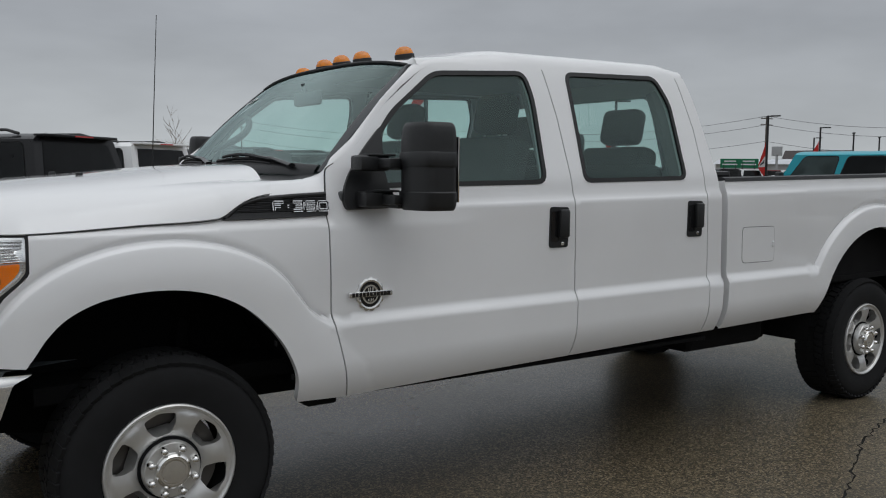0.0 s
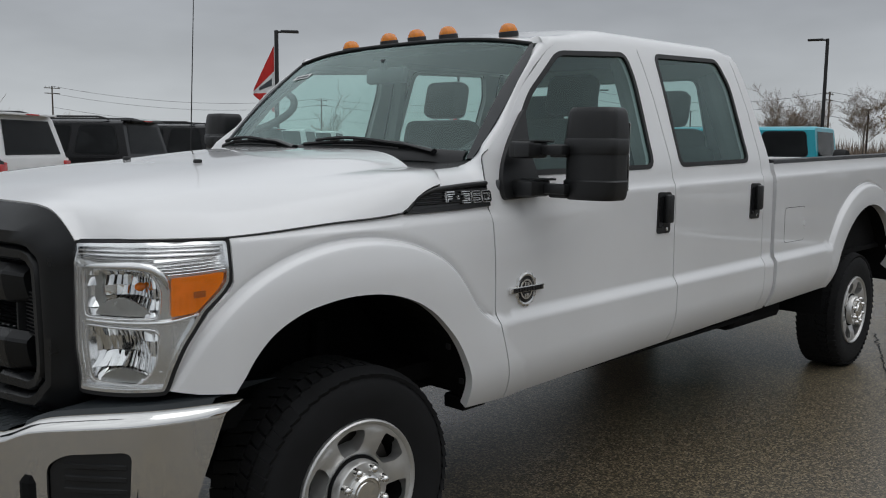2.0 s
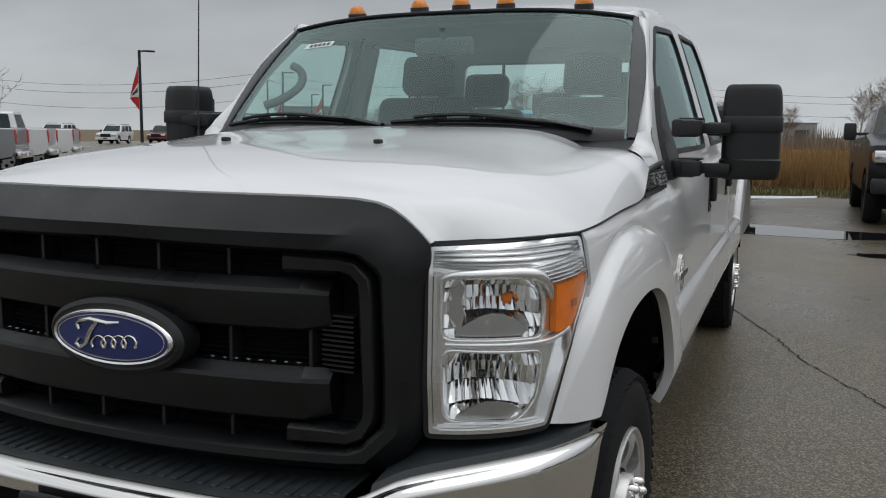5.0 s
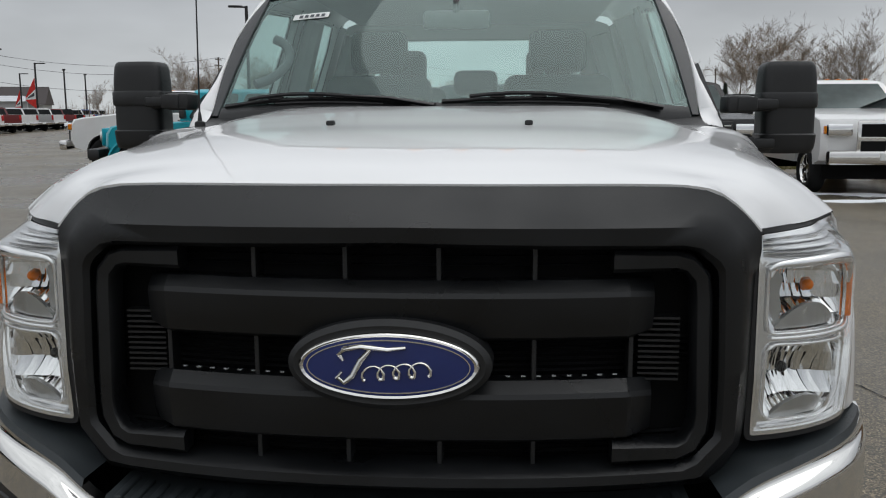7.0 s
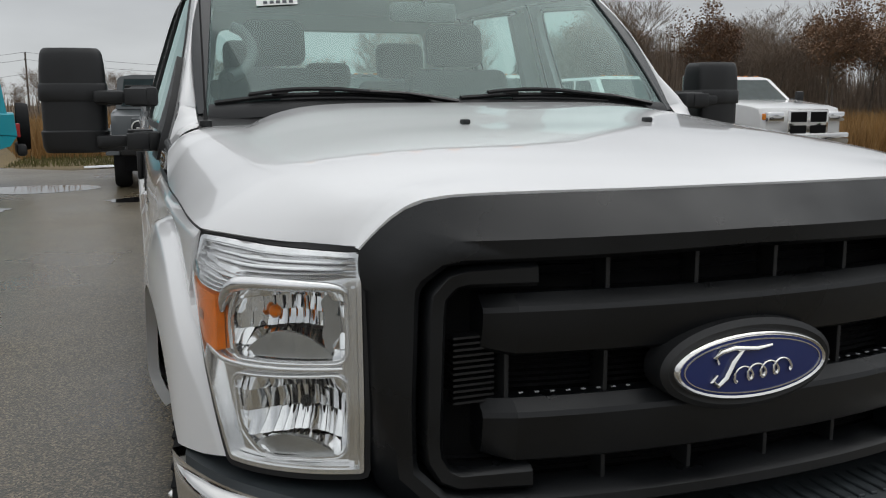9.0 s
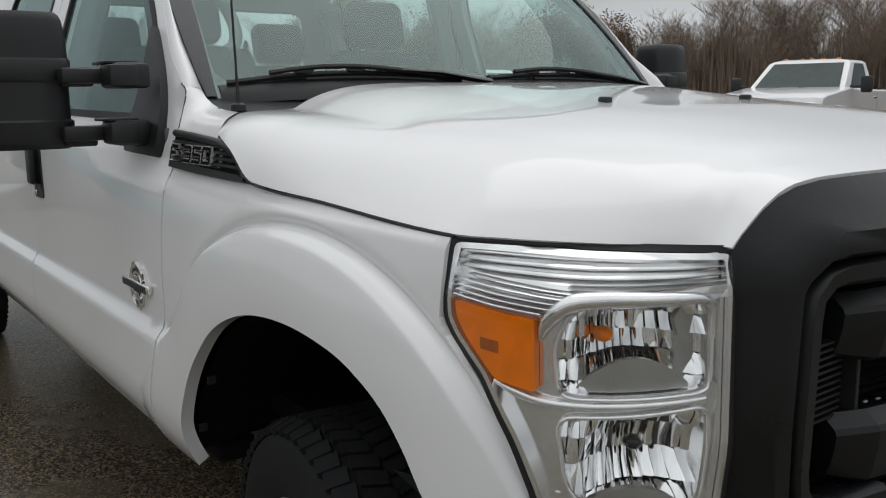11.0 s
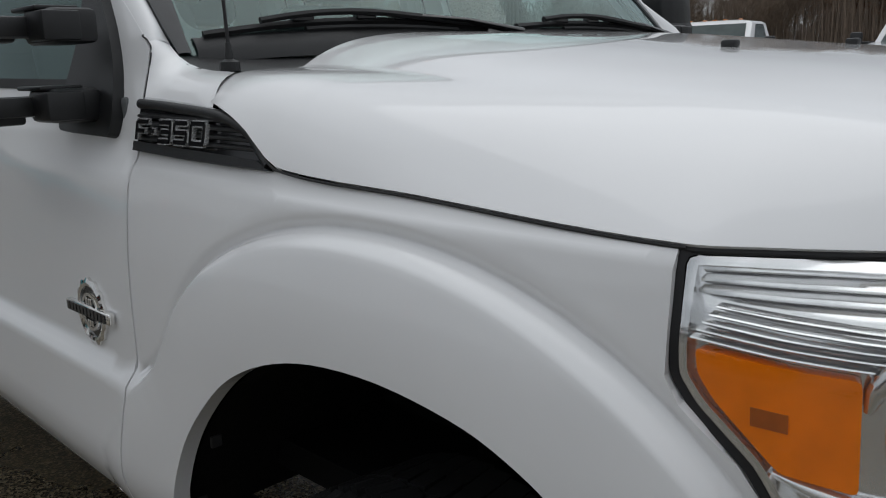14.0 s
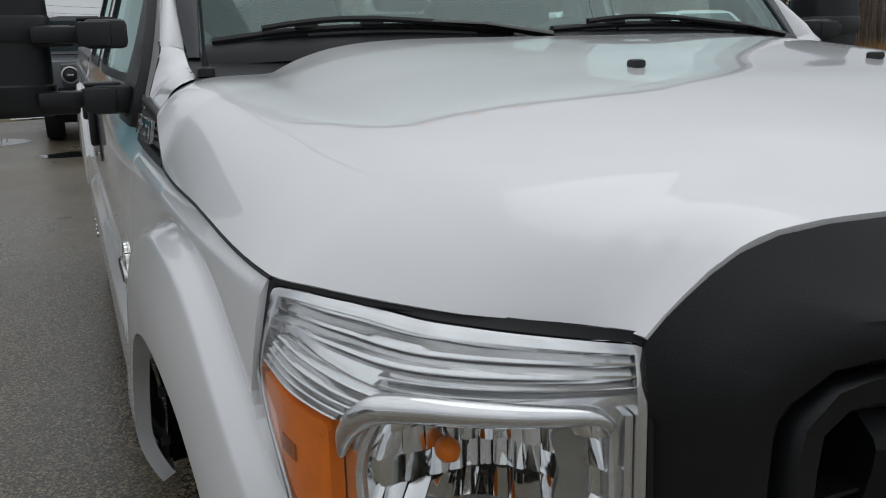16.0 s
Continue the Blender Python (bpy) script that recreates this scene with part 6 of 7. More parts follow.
snow_strip([(11.9 + 0.15 * math.sin(k), -3.2 - 0.45 * k) for k in range(9)], 0.16, 1)
snow_strip([(12.9 + 0.2 * math.sin(k * 1.7), -5.0 - 0.6 * k) for k in range(12)], 0.20, 2)
snow_strip([(19.3 + 0.35 * math.sin(k), 2.2 - 0.5 * k) for k in range(9)], 0.22, 3)
snow_strip([(20.9, 4.6), (21.8, 4.9), (22.8, 5.3), (23.6, 5.5)], 0.25, 4)


# flat strips on the asphalt; the shade inside the crack is their colour
def crack(pts, w, seed):
    rnd = random.Random(seed)
    q = []
    for (x0, y0), (x1, y1) in zip(pts, pts[1:]):
        n = max(2, int(math.dist((x0, y0), (x1, y1)) / 0.045))
        for k in range(n):
            t = k / n
            q.append((x0 + (x1 - x0) * t + rnd.uniform(-0.012, 0.012), y0 + (y1 - y0) * t + rnd.uniform(-0.016, 0.016)))
    rings = []
    for i, (x, y) in enumerate(q):
        a, b = Vector(q[max(i - 1, 0)]), Vector(q[min(i + 1, len(q) - 1)])
        d = (b - a).normalized()
        n = Vector((-d.y, d.x)) * w * rnd.uniform(0.35, 1.2)
        rings.append([(x - n.x, y - n.y, GROUND + 0.004), (x + n.x, y + n.y, GROUND + 0.004)])
    ob = part("asphalt_crack", loft(rings, False), CRACK_SHADE, None)
    tagged(ob, "thin jagged crack in the asphalt", "crack", kind="structure")


crack([(5.6, -0.72), (4.9, -0.98), (4.15, -1.26), (3.5, -1.45), (2.82, -1.77), (2.34, -1.97), (1.9, -2.08), (1.2, -2.4)], 0.0065, 1)
crack([(9.6, -2.2), (9.1, -2.5), (8.5, -2.6), (7.9, -3.1)], 0.006, 2)


# ---- trees ----
def limb(bm, p, d, length, r, rnd, level, tips):
    n = 3 if level < 2 else 2
    pts, rad = [p.copy()], [r]
    for k in range(n):
        d = (d + Vector((rnd.uniform(-1, 1), rnd.uniform(-1, 1), rnd.uniform(-0.5, 0.9))) * 0.16).normalized()
        p = p + d * length / n
        pts.append(p.copy())
        rad.append(r * (1 - 0.6 * (k + 1) / n))
    sweep(pts, rad, 6 if level == 0 else (4 if level == 1 else 3), bm, caps=False)
    tips.append((p.copy(), d.copy()))
    return pts, rad, d


def bare_tree(name, height, spread, seed, levels=4, leaves=None, limbs=(13, 7, 6, 4), upright=0.9, thin=0.007):
    rnd = random.Random(seed)
    bt, bb, bl = bmesh.new(), bmesh.new(), bmesh.new()
    tips = []
    trunk, tr, td = limb(bt, Vector((0, 0, 0)), Vector((0.02, 0, 1)), height * 0.62, height * 0.012 + 0.012, rnd, 0, tips)
    work = [(trunk, tr, td, 0)]
    ends = []
    while work:
        pts, rad, d, lev = work.pop()
        if lev >= levels:
            continue
        for k in range(limbs[lev]):
            t = rnd.uniform(0.42 if lev == 0 else 0.2, 1.0) * (len(pts) - 1)
            i = min(int(t), len(pts) - 2)
            p = pts[i].lerp(pts[i + 1], t - i)
            r0 = (rad[i] + (rad[i + 1] - rad[i]) * (t - i)) * 0.62
            a = rnd.uniform(0, 6.28)
            side_v = Vector((math.cos(a), math.sin(a), 0))
            dd = (d * upright * rnd.uniform(0.4, 1.1) + side_v * spread * rnd.uniform(0.5, 1.1) + Vector((0, 0, 0.25))).normalized()
            ln = height * (0.40, 0.22, 0.13, 0.075)[lev] * rnd.uniform(0.6, 1.15)
            q = limb(bb, p, dd, ln, max(r0 * 0.75, thin), rnd, lev + 1, ends)
            work.append((*q, lev + 1))
    e = empty(name)
    part("trunk", bt, BARK, e)
    part("crown", bb, TWIG_HAZED, e)
    if leaves:
        n_leaf, lmat, sz = leaves
        verts, faces = [], []
        for _ in range(n_leaf):
            p, d = rnd.choice(ends)
            p = p + Vector((rnd.gauss(0, 0.2), rnd.gauss(0, 0.2), rnd.gauss(0, 0.2)))
            a = Vector((rnd.uniform(-1, 1), rnd.uniform(-1, 1), rnd.uniform(-1, 1))).normalized() * sz
            b = a.orthogonal().normalized() * sz * 0.7
            k = len(verts)
            verts += [p - a, p + b, p + a, p - b]
            faces.append((k, k + 1, k + 2, k + 3))
        mesh_ob("foliage", verts, faces, lmat, e, smooth=False)
    return e


def evergreen(name, height, seed):
    rnd = random.Random(seed)
    e = empty(name)
    part("trunk", sweep([(0, 0, 0), (0, 0, height)], [0.12, 0.02], 6), BARK, e)
    verts, faces = [], []
    for k in range(1500):
        f = rnd.random() ** 0.7
        z = height * (0.08 + 0.92 * f)
        r = 0.30 * height * (1 - f) * rnd.uniform(0.35, 1.1) + 0.04
        a = rnd.uniform(0, 6.28)
        c = Vector((r * math.cos(a), r * math.sin(a), z - r * 0.25))
        o = Vector((math.cos(a), math.sin(a), -0.45)) * height * 0.035
        w = Vector((-math.sin(a), math.cos(a), 0.2)) * height * 0.012
        i = len(verts)
        verts += [c - o, c + w, c + o, c - w]
        faces.append((i, i + 1, i + 2, i + 3))
    mesh_ob("foliage", verts, faces, PINE, e, smooth=False)
    return e


def polar(az, d, x0=-2.0, y0=0.0):
    return x0 + d * math.cos(radians(az)), y0 + d * math.sin(radians(az))


def place_trees():
    protos = [bare_tree("tree", 9, 0.95, 11, thin=0.011), bare_tree("tree", 10, 0.75, 12, thin=0.011), bare_tree("tree", 8, 1.05, 13, thin=0.011), bare_tree("tree", 11, 0.8, 14, thin=0.011)]
    oak = bare_tree("tree", 9, 0.8, 15, 4, (5200, DEADLEAF, 0.12))
    oak2 = bare_tree("tree", 8, 0.8, 16, 4, (1400, DEADLEAF, 0.11))
    young = bare_tree("tree", 4.9, 0.85, 26, 3, None, (9, 4, 3, 2), 0.8, 0.014)
    firs = [evergreen("evergreen_tree", 6.0, 3)]
    rnd = random.Random(77)
    L = {"b": "bare leafless winter tree with grey brown branches", "o": "oak tree with rusty brown dead leaves", "y": "small young bare tree behind parked cars", "e": "dark green conifer at the field edge"}
    spots = []
    # woods, running from behind the pickups round to the far side
    for k in range(110):
        az = rnd.uniform(-88, -26)
        d = rnd.uniform(62, 95) - 10 * sstep(-45, -75, az)
        spots.append((az, d, rnd.choice("bbbbbbbo"), rnd.uniform(0.75, 1.12)))
    for az, d, k, sc in [(-15.5, 70, "b", 1.25), (-14.2, 80, "b", 1.1), (-17.0, 76, "b", 1.2), (-19, 82, "b", 1.0), (-21, 85, "b", 1.1), (-25.2, 76, "b", 1.05), (-26.3, 74, "b", 1.1), (-28.0, 71, "o", 1.15), (-29.6, 73, "o", 1.1), (-30.6, 78, "b", 1.1),
                         (-8, 95, "b", 0.95), (-9.5, 92, "b", 0.9), (-11, 90, "b", 0.95), (-6, 110, "b", 1.0), (-4, 120, "b", 0.9), (-10.5, 74, "e", 1.1), (-12, 66, "e", 0.75), (-13.4, 66, "e", 0.8), (-16, 66, "e", 0.6), (-23.6, 77, "e", 1.4),
                         (0, 110, "b", 0.7), (1.5, 120, "b", 0.7), (3.5, 120, "b", 0.75), (6, 90, "b", 0.6), (7, 92, "b", 0.55), (8.4, 95, "b", 0.5), (9.4, 95, "b", 0.6), (10.4, 98, "b", 0.65), (11.3, 95, "b", 0.6), (12.6, 90, "b", 0.7),
                         (16.0, 82, "b", 1.05), (13.9, 83, "o2", 1.05), (12.9, 86, "b", 0.8), (18.7, 84, "b", 0.85), (19.6, 84, "o2", 0.85), (20.6, 80, "b", 0.8), (22, 120, "b", 0.7), (23, 150, "b", 0.8), (24.5, 150, "b", 0.8), (26, 160, "b", 0.8),
                         (33, 170, "e", 0.9), (62, 120, "b", 0.5), (63.5, 115, "b", 0.5), (61, 120, "b", 0.45), (66.3, 110, "b", 0.55), (57, 130, "b", 0.5)]:
        spots.append((az, d, k, sc))
    used = set()
    for az, d, k, sc in spots:
        src = {"b": rnd.choice(protos), "o": oak, "o2": oak2, "e": firs[0]}[k]
        x, y = polar(az, d)
        sc *= 0.74
        m = pose(x, y, -0.05, 0, 0, rnd.uniform(0, 360)) @ Matrix.Scale(sc, 4)
        if src not in used:
            used.add(src)
            src.matrix_world = m
            ob = src
        else:
            ob = copy_thing(src, m)
            ob.matrix_basis = m
        tagged(ob, L["o" if k == "o2" else k], "tree", "trees at the field edge")
    young.matrix_world = pose(17.8, 55.5, 0.0, 0, 0, 40)
    tagged(young, L["y"], "tree")
    x, y = 36.6, 43.6
    ob = copy_thing(young, pose(x, y, 0, 0, 0, 130) @ Matrix.Scale(1.0, 4))
    ob.matrix_basis = pose(x, y, 0, 0, 0, 130) @ Matrix.Scale(1.0, 4)
    for p in protos:
        if p not in used:
            p.matrix_world = pose(*polar(-40, 90), 0)
            tagged(p, L["b"], "tree", "trees at the field edge")


place_trees()


def thicket():
    """The brown understorey of the woods: thousands of thin upright stems."""
    rnd = random.Random(5)
    verts, faces = [], []
    def stem(x, y, h, w, lean):
        a = rnd.uniform(0, 6.28)
        k = len(verts)
        tx, ty = x + lean * math.cos(a), y + lean * math.sin(a)
        verts.extend([(x - w * math.sin(a), y + w * math.cos(a), -0.1), (x + w * math.sin(a), y - w * math.cos(a), -0.1), (tx, ty, h)])
        faces.append((k, k + 1, k + 2))
    for _ in range(40000):
        az = rnd.uniform(-92, -21)
        d = rnd.uniform(64, 98) - 8 * sstep(-45, -75, az)
        x, y = polar(az, d)
        stem(x, y, rnd.uniform(1.5, 7.6) * (0.8 + 0.2 * math.sin(az * 0.9)) * (0.75 + 0.25 * sstep(-24, -32, az)), rnd.uniform(0.03, 0.075), rnd.uniform(0, 1.1))
    for _ in range(5000):
        az = rnd.uniform(-21, 28)
        d = rnd.uniform(100, 150)
        x, y = polar(az, d)
        stem(x, y, rnd.uniform(0.8, 3.4), rnd.uniform(0.05, 0.12), rnd.uniform(0, 0.8))
    for _ in range(3500):
        az = rnd.uniform(9, 23)
        x, y = polar(az, rnd.uniform(76, 90))
        stem(x, y, rnd.uniform(0.6, 2.2), rnd.uniform(0.03, 0.07), rnd.uniform(0, 0.7))
    ob = mesh_ob("woodland_brush", verts, faces, TWIG_HAZED, None, smooth=False)
    tagged(ob, "brown leafless brush under the far woods", "brush", kind="stuff")


thicket()


def field():
    rnd = random.Random(9)
    def blades(name, material, n, where, h, w, label):
        verts, faces = [], []
        for _ in range(n):
            x, y = where()
            a = rnd.uniform(0, 6.28)
            hh = rnd.uniform(0.5, 1.2) * h
            l = hh * rnd.uniform(0.05, 0.45)
            b = rnd.uniform(0, 6.28)
            k = len(verts)
            verts.extend([(x - w * math.sin(a), y + w * math.cos(a), -0.03), (x + w * math.sin(a), y - w * math.cos(a), -0.03), (x + l * math.cos(b), y + l * math.sin(b), hh)])
            faces.append((k, k + 1, k + 2))
        ob = mesh_ob(name, verts, faces, material, None, smooth=False)
        tagged(ob, label, "grass", kind="stuff")
    def reedspot():
        az = rnd.uniform(-85, 9)
        lo = 26 if az > -30 else 24
        d = lo + 36 * rnd.random() ** 1.6
        return polar(az, d)
    blades("tall_dry_grass", REED, 42000, reedspot, 1.05, 0.022, "tall rusty dry grass and reeds beyond the lot")
    def shortspot():
        if rnd.random() < 0.6:
            y = rnd.uniform(-12, 4.0)
            return (19.6 + rnd.random() ** 1.3 * 5.5 if y < 2 else 20.5 + rnd.random() * 5), y
        az = rnd.uniform(-85, -38)
        return polar(az, rnd.uniform(25, 34))
    blades("short_grass", GREENGRASS, 26000, shortspot, 0.10, 0.012, "short olive grass verge with leaf litter")


field()


# ---- street furniture and distance ----
def lamp_post(x, y, h, arm_az, flag=None, double=False):
    e = empty("lamp_post", "black steel lot lamp post with flat lamp head" if not flag else "black steel lamp post flying a red and white flag", "lamp post", "lamp posts of the lot", pose(x, y, 0))
    part("pole", sweep([(0, 0, 0), (0, 0, h)], [0.10, 0.085], 8), STEEL, e, "", 50)
    part("base", lathe([(0.0, 0.65), (0.24, 0.65), (0.26, 0.62), (0.28, 0.0)], 16, "z"), SIDING, e, "concrete footing")
    for q in ((1, -1) if double else (1,)):
        dx, dy = q * math.cos(radians(arm_az)), q * math.sin(radians(arm_az))
        part("arm", sweep([(0, 0, h - 0.08), (dx * 0.25, dy * 0.25, h - 0.04)], 0.05, 6), STEEL, e)
        hd = part("lamp_head", rbox((0, 0, 0), (0.72, 0.30, 0.10), 0.03), STEEL, e, "", 40)
        hd.matrix_local = pose(dx * 0.55, dy * 0.55, h - 0.04, 0, 0, arm_az)
    if flag:
        fa, z0, hh, ww = flag
        fx, fy = math.cos(radians(fa)), math.sin(radians(fa))
        # the cloth hangs from the pole to a low outer corner
        def cloth(f, v, push=0.0):
            top, low = 1.0 - 0.66 * f, 0.26 * f
            off = 0.10 * math.sin(6.0 * f + 2.0 * v) * f + push
            return (0.1 * fx + ww * f * fx - off * fy, 0.1 * fy + ww * f * fy + off * fx, z0 + hh * (low + (top - low) * v))
        for v1, v2, m in ((0.62, 1.0, FLAG_RED), (0.30, 0.62, FLAG_WHITE), (0.0, 0.30, FLAG_RED)):
            part("flag_stripe", loft([[cloth(f, v) for v in np.linspace(v1, v2, 4)] for f in np.linspace(0, 1, 11)], False), m, e, "red and white flag cloth", 70)
        for q in (-0.012, 0.012):
            part("flag_print", loft([[cloth(f, v, q) for v in (0.42, 0.48, 0.54)] for f in np.linspace(0.12, 0.72, 7)], False), INK, e, "dark printed bar", 70)
    return e


lamp_post(19.9, 27.2, 6.1, -40, flag=(150, 2.75, 2.75, 0.85))
lamp_post(40.4, 35.9, 6.2, -40, flag=(140, 2.6, 2.7, 0.5))
lamp_post(43.0, 13.6, 6.95, 110)
lamp_post(59.1, 37.7, 6.2, -60, flag=(125, 1.4, 2.7, 0.5))
lamp_post(76.5, 44.0, 6.2, -60, flag=(125, 2.0, 2.9, 0.9))
lamp_post(96.1, 56.9, 6.2, -60, flag=(125, 1.6, 2.7, 0.6))
lamp_post(88.4, 47.5, 6.2, 30, double=True)
lamp_post(100.0, 51.0, 6.2, 30, double=True)
lamp_post(82.0, 24.0, 5.2, 30, double=True)


def utility_pole(az, d, h, x0, y0):
    x, y = polar(az, d, x0, y0)
    e = empty("utility_pole", "weathered wooden utility pole with crossarm", "utility pole", "utility poles", pose(x, y, 0))
    part("pole", sweep([(0, 0, 0), (0, 0, h)], [0.16, 0.11], 8), WOODPOLE, e)
    for z in (h - 0.3, h - 1.1):
        b = part("crossarm", rbox((0, 0, z), (2.4, 0.12, 0.12), 0.01), WOODPOLE, e)
    for q in (-1.0, -0.4, 0.4, 1.0):
        part("insulator", lathe([(0.0, 0.2), (0.05, 0.18), (0.06, 0.0)], 8, "z"), SIDING, e).location = (q, 0, h - 0.24)
    return Vector((x, y, h))


poles = [utility_pole(34.8, 120, 9.2, -0.9, -3.9), utility_pole(52.0, 150, 9.2, -0.9, -3.9), utility_pole(20.5, 130, 9.4, -0.9, -3.9), utility_pole(68, 150, 10, -0.9, -3.9), utility_pole(7.0, 150, 9.4, -2.3, -1.9), utility_pole(-12, 170, 9.4, -2.3, -1.9)]


def wire(a, b, dz):
    pts = [a.lerp(b, t) + Vector((0, 0, dz - 1.6 * 4 * t * (1 - t))) for t in np.linspace(0, 1, 14)]
    ob = part("overhead_wire", sweep(pts, 0.022, 4), STEEL, None)
    tagged(ob, "sagging overhead utility wire", "wire", "overhead wires")


for a, b in ((3, 1), (1, 0), (0, 2), (2, 4), (4, 5)):
    for dz in (0.0, -1.1, -3.2):
        wire(poles[a], poles[b], dz)


def building(az, d, w, dep, h, roof, rot, x0, y0, label, wall=SIDING):
    x, y = polar(az, d, x0, y0)
    e = empty("building", label, "building", "", pose(x, y, 0, 0, 0, rot))
    part("wall", rbox((0, 0, h / 2), (dep, w, h), 0.02), wall, e)
    bm = loft([[(-dep / 2 - 0.4, yy, h), (0, yy, h + roof), (dep / 2 + 0.4, yy, h)] for yy in (-w / 2 - 0.4, w / 2 + 0.4)], True, True)
    part("roof", bm, ROOFING if roof > 2 else SNOWROOF, e)
    k = max(2, int(w / 5))
    for i in range(k):
        yy = -w / 2 + w * (i + 0.5) / k
        wn = part("window", rbox((-dep / 2 - 0.02, yy, h * 0.45), (0.06, w / k * 0.45, h * 0.4), 0.0), INK, e)
    return e


SNOWROOF = mat("snowy_metal_roof", (0.55, 0.57, 0.60), 0.6, var=0.15, scale=0.5)
building(30.6, 175, 11, 9, 3.2, 3.2, 20, -2.37, -0.53, "distant dark-roofed house beyond the lot")
building(33.0, 150, 16, 12, 3.4, 0.8, 30, -2.37, -0.53, "pale low commercial building beyond the lot")
building(32.9, 160, 8, 10, 3.6, 0.9, 20, -0.9, -3.9, "grey low commercial building beyond the lot")
building(2.5, 210, 24, 12, 4.5, 1.3, 0, -2.3, -1.9, "white farm shed across the field")
for az in (35.75, 36.85):
    x, y = polar(az, 130, -0.9, -3.9)
    e = empty("road_sign", "green highway direction sign with white bars", "road sign", "road signs", pose(x, y, 0, 0, 0, 38))
    for q in (-0.8, 0.8):
        part("post", sweep([(0, q, 0), (0, q, 3.4)], 0.07, 6), STEEL, e)
    part("sign_panel", rbox((0, 0, 3.3), (0.06, 2.6, 1.3), 0.02), SIGN_GREEN, e)
    for z, w in ((3.6, 1.6), (3.15, 2.0)):
        part("sign_bar", rbox((-0.05, 0, z), (0.02, w, 0.18), 0.0), PAPER, e)
e = empty("pylon_sign", "pale grey roadside pylon sign on a post", "sign", "", pose(*polar(34.14, 115, -0.9, -3.9), 0, 0, 0, 35))
part("post", rbox((0, 0, 2.0), (0.2, 0.3, 4.0), 0.02), SIDING, e)
part("sign_panel", rbox((0, 0, 4.6), (0.3, 1.25, 1.15), 0.05), SIDING, e)

# ---- other parked vehicles ----
CARGLASS = mat("dark_tinted_car_glass", (0.012, 0.014, 0.015), 0.04, var=0.1, spec=0.4)
WSGLASS = mat("grey_green_windshield", (0.080, 0.115, 0.115), 0.05, var=0.1, spec=0.5)
TRIM = mat("black_car_trim", (0.02, 0.02, 0.021), 0.5, var=0.2)
OFFGLASS = mat("dark_teal_windshield", (0.030, 0.052, 0.056), 0.05, var=0.1, spec=0.3)
PAINTS = {}


def car_paint(name, c, metal=0.0, coat=1.0, rough=0.35, spec=0.5):
    if name not in PAINTS:
        PAINTS[name] = mat(name + "_car_paint", c, rough, metal=metal, coat=coat, var=0.05, scale=2, spec=spec)
    return PAINTS[name]


def small_wheel(r, w, bright):
    e = empty("wheel")
    k = w / 2
    part("tyre", lathe([(r * 0.62, -k * 0.8), (r * 0.70, -k), (r * 0.9, -k), (r * 0.985, -k * 0.75), (r, -k * 0.4), (r, k * 0.4), (r * 0.985, k * 0.75), (r * 0.9, k), (r * 0.62, k * 0.8)], 40, "y", True), RUBBER, e, "", 40)
    rim = part("rim", lathe([(r * 0.64, -k * 0.78), (r * 0.60, -k * 0.85), (r * 0.56, -k * 0.45), (r * 0.2, -k * 0.35), (r * 0.18, -k * 0.6), (0.0, -k * 0.62)], 32, "y"), bright, e, "", 40)
    for i in range(5):
        a = 2 * math.pi * i / 5 + 0.3
        bm = rbox((r * 0.37, 0, 0), (r * 0.36, 0.02, r * 0.13), 0.006, None, 1)
        sp = part("spoke", bm, bright if bright is not TRIM else TRIM, rim)
        sp.matrix_local = Matrix.Translation((0, -k * 0.62, 0)) @ Matrix.Rotation(-a, 4, "Y")
    for i in range(5):
        a = 2 * math.pi * (i + 0.5) / 5 + 0.3
        bm = rbox((r * 0.40, 0, 0), (r * 0.24, 0.012, r * 0.20), 0.02, None, 1)
        sp = part("rim_window", bm, UNDER, rim)
        sp.matrix_local = Matrix.Translation((0, -k * 0.5, 0)) @ Matrix.Rotation(-a, 4, "Y")
    return e


WHEELS = {}


def get_wheel(r, w, kind):
    key = (r, w, kind)
    if key not in WHEELS:
        WHEELS[key] = small_wheel(r, w, {"alloy": ALLOY, "dark": TRIM, "chrome": CHROME}[kind])
        return WHEELS[key], True
    return WHEELS[key], False


SPEC = {
    # length, width, wheelbase, front overhang, tyre radius, sill, belt, roof height, hood: (front z, rear z, x of windshield base), roof front x, roof rear x, rear glass base x
    "suv": dict(L=5.25, W=2.0, wb=3.0, fo=0.98, r=0.40, sill=0.38, belt=1.18, H=1.88, hood=(1.05, 1.16), cowl=1.55, rf=2.25, rr=5.05, rb=5.22),
    "pickup": dict(L=6.0, W=2.03, wb=3.75, fo=1.02, r=0.42, sill=0.52, belt=1.40, H=2.0, hood=(1.31, 1.47), cowl=1.60, rf=2.35, rr=4.05, rb=4.20, bed=4.28),
    "single": dict(L=5.9, W=2.03, wb=3.6, fo=1.02, r=0.42, sill=0.52, belt=1.40, H=2.0, hood=(1.31, 1.47), cowl=1.60, rf=2.35, rr=3.15, rb=3.30, bed=3.38),
    "offroad": dict(L=4.75, W=1.80, wb=3.0, fo=0.75, r=0.44, sill=0.62, belt=1.30, H=1.88, hood=(1.20, 1.27), cowl=1.55, rf=1.85, rr=4.55, rb=4.62),
}


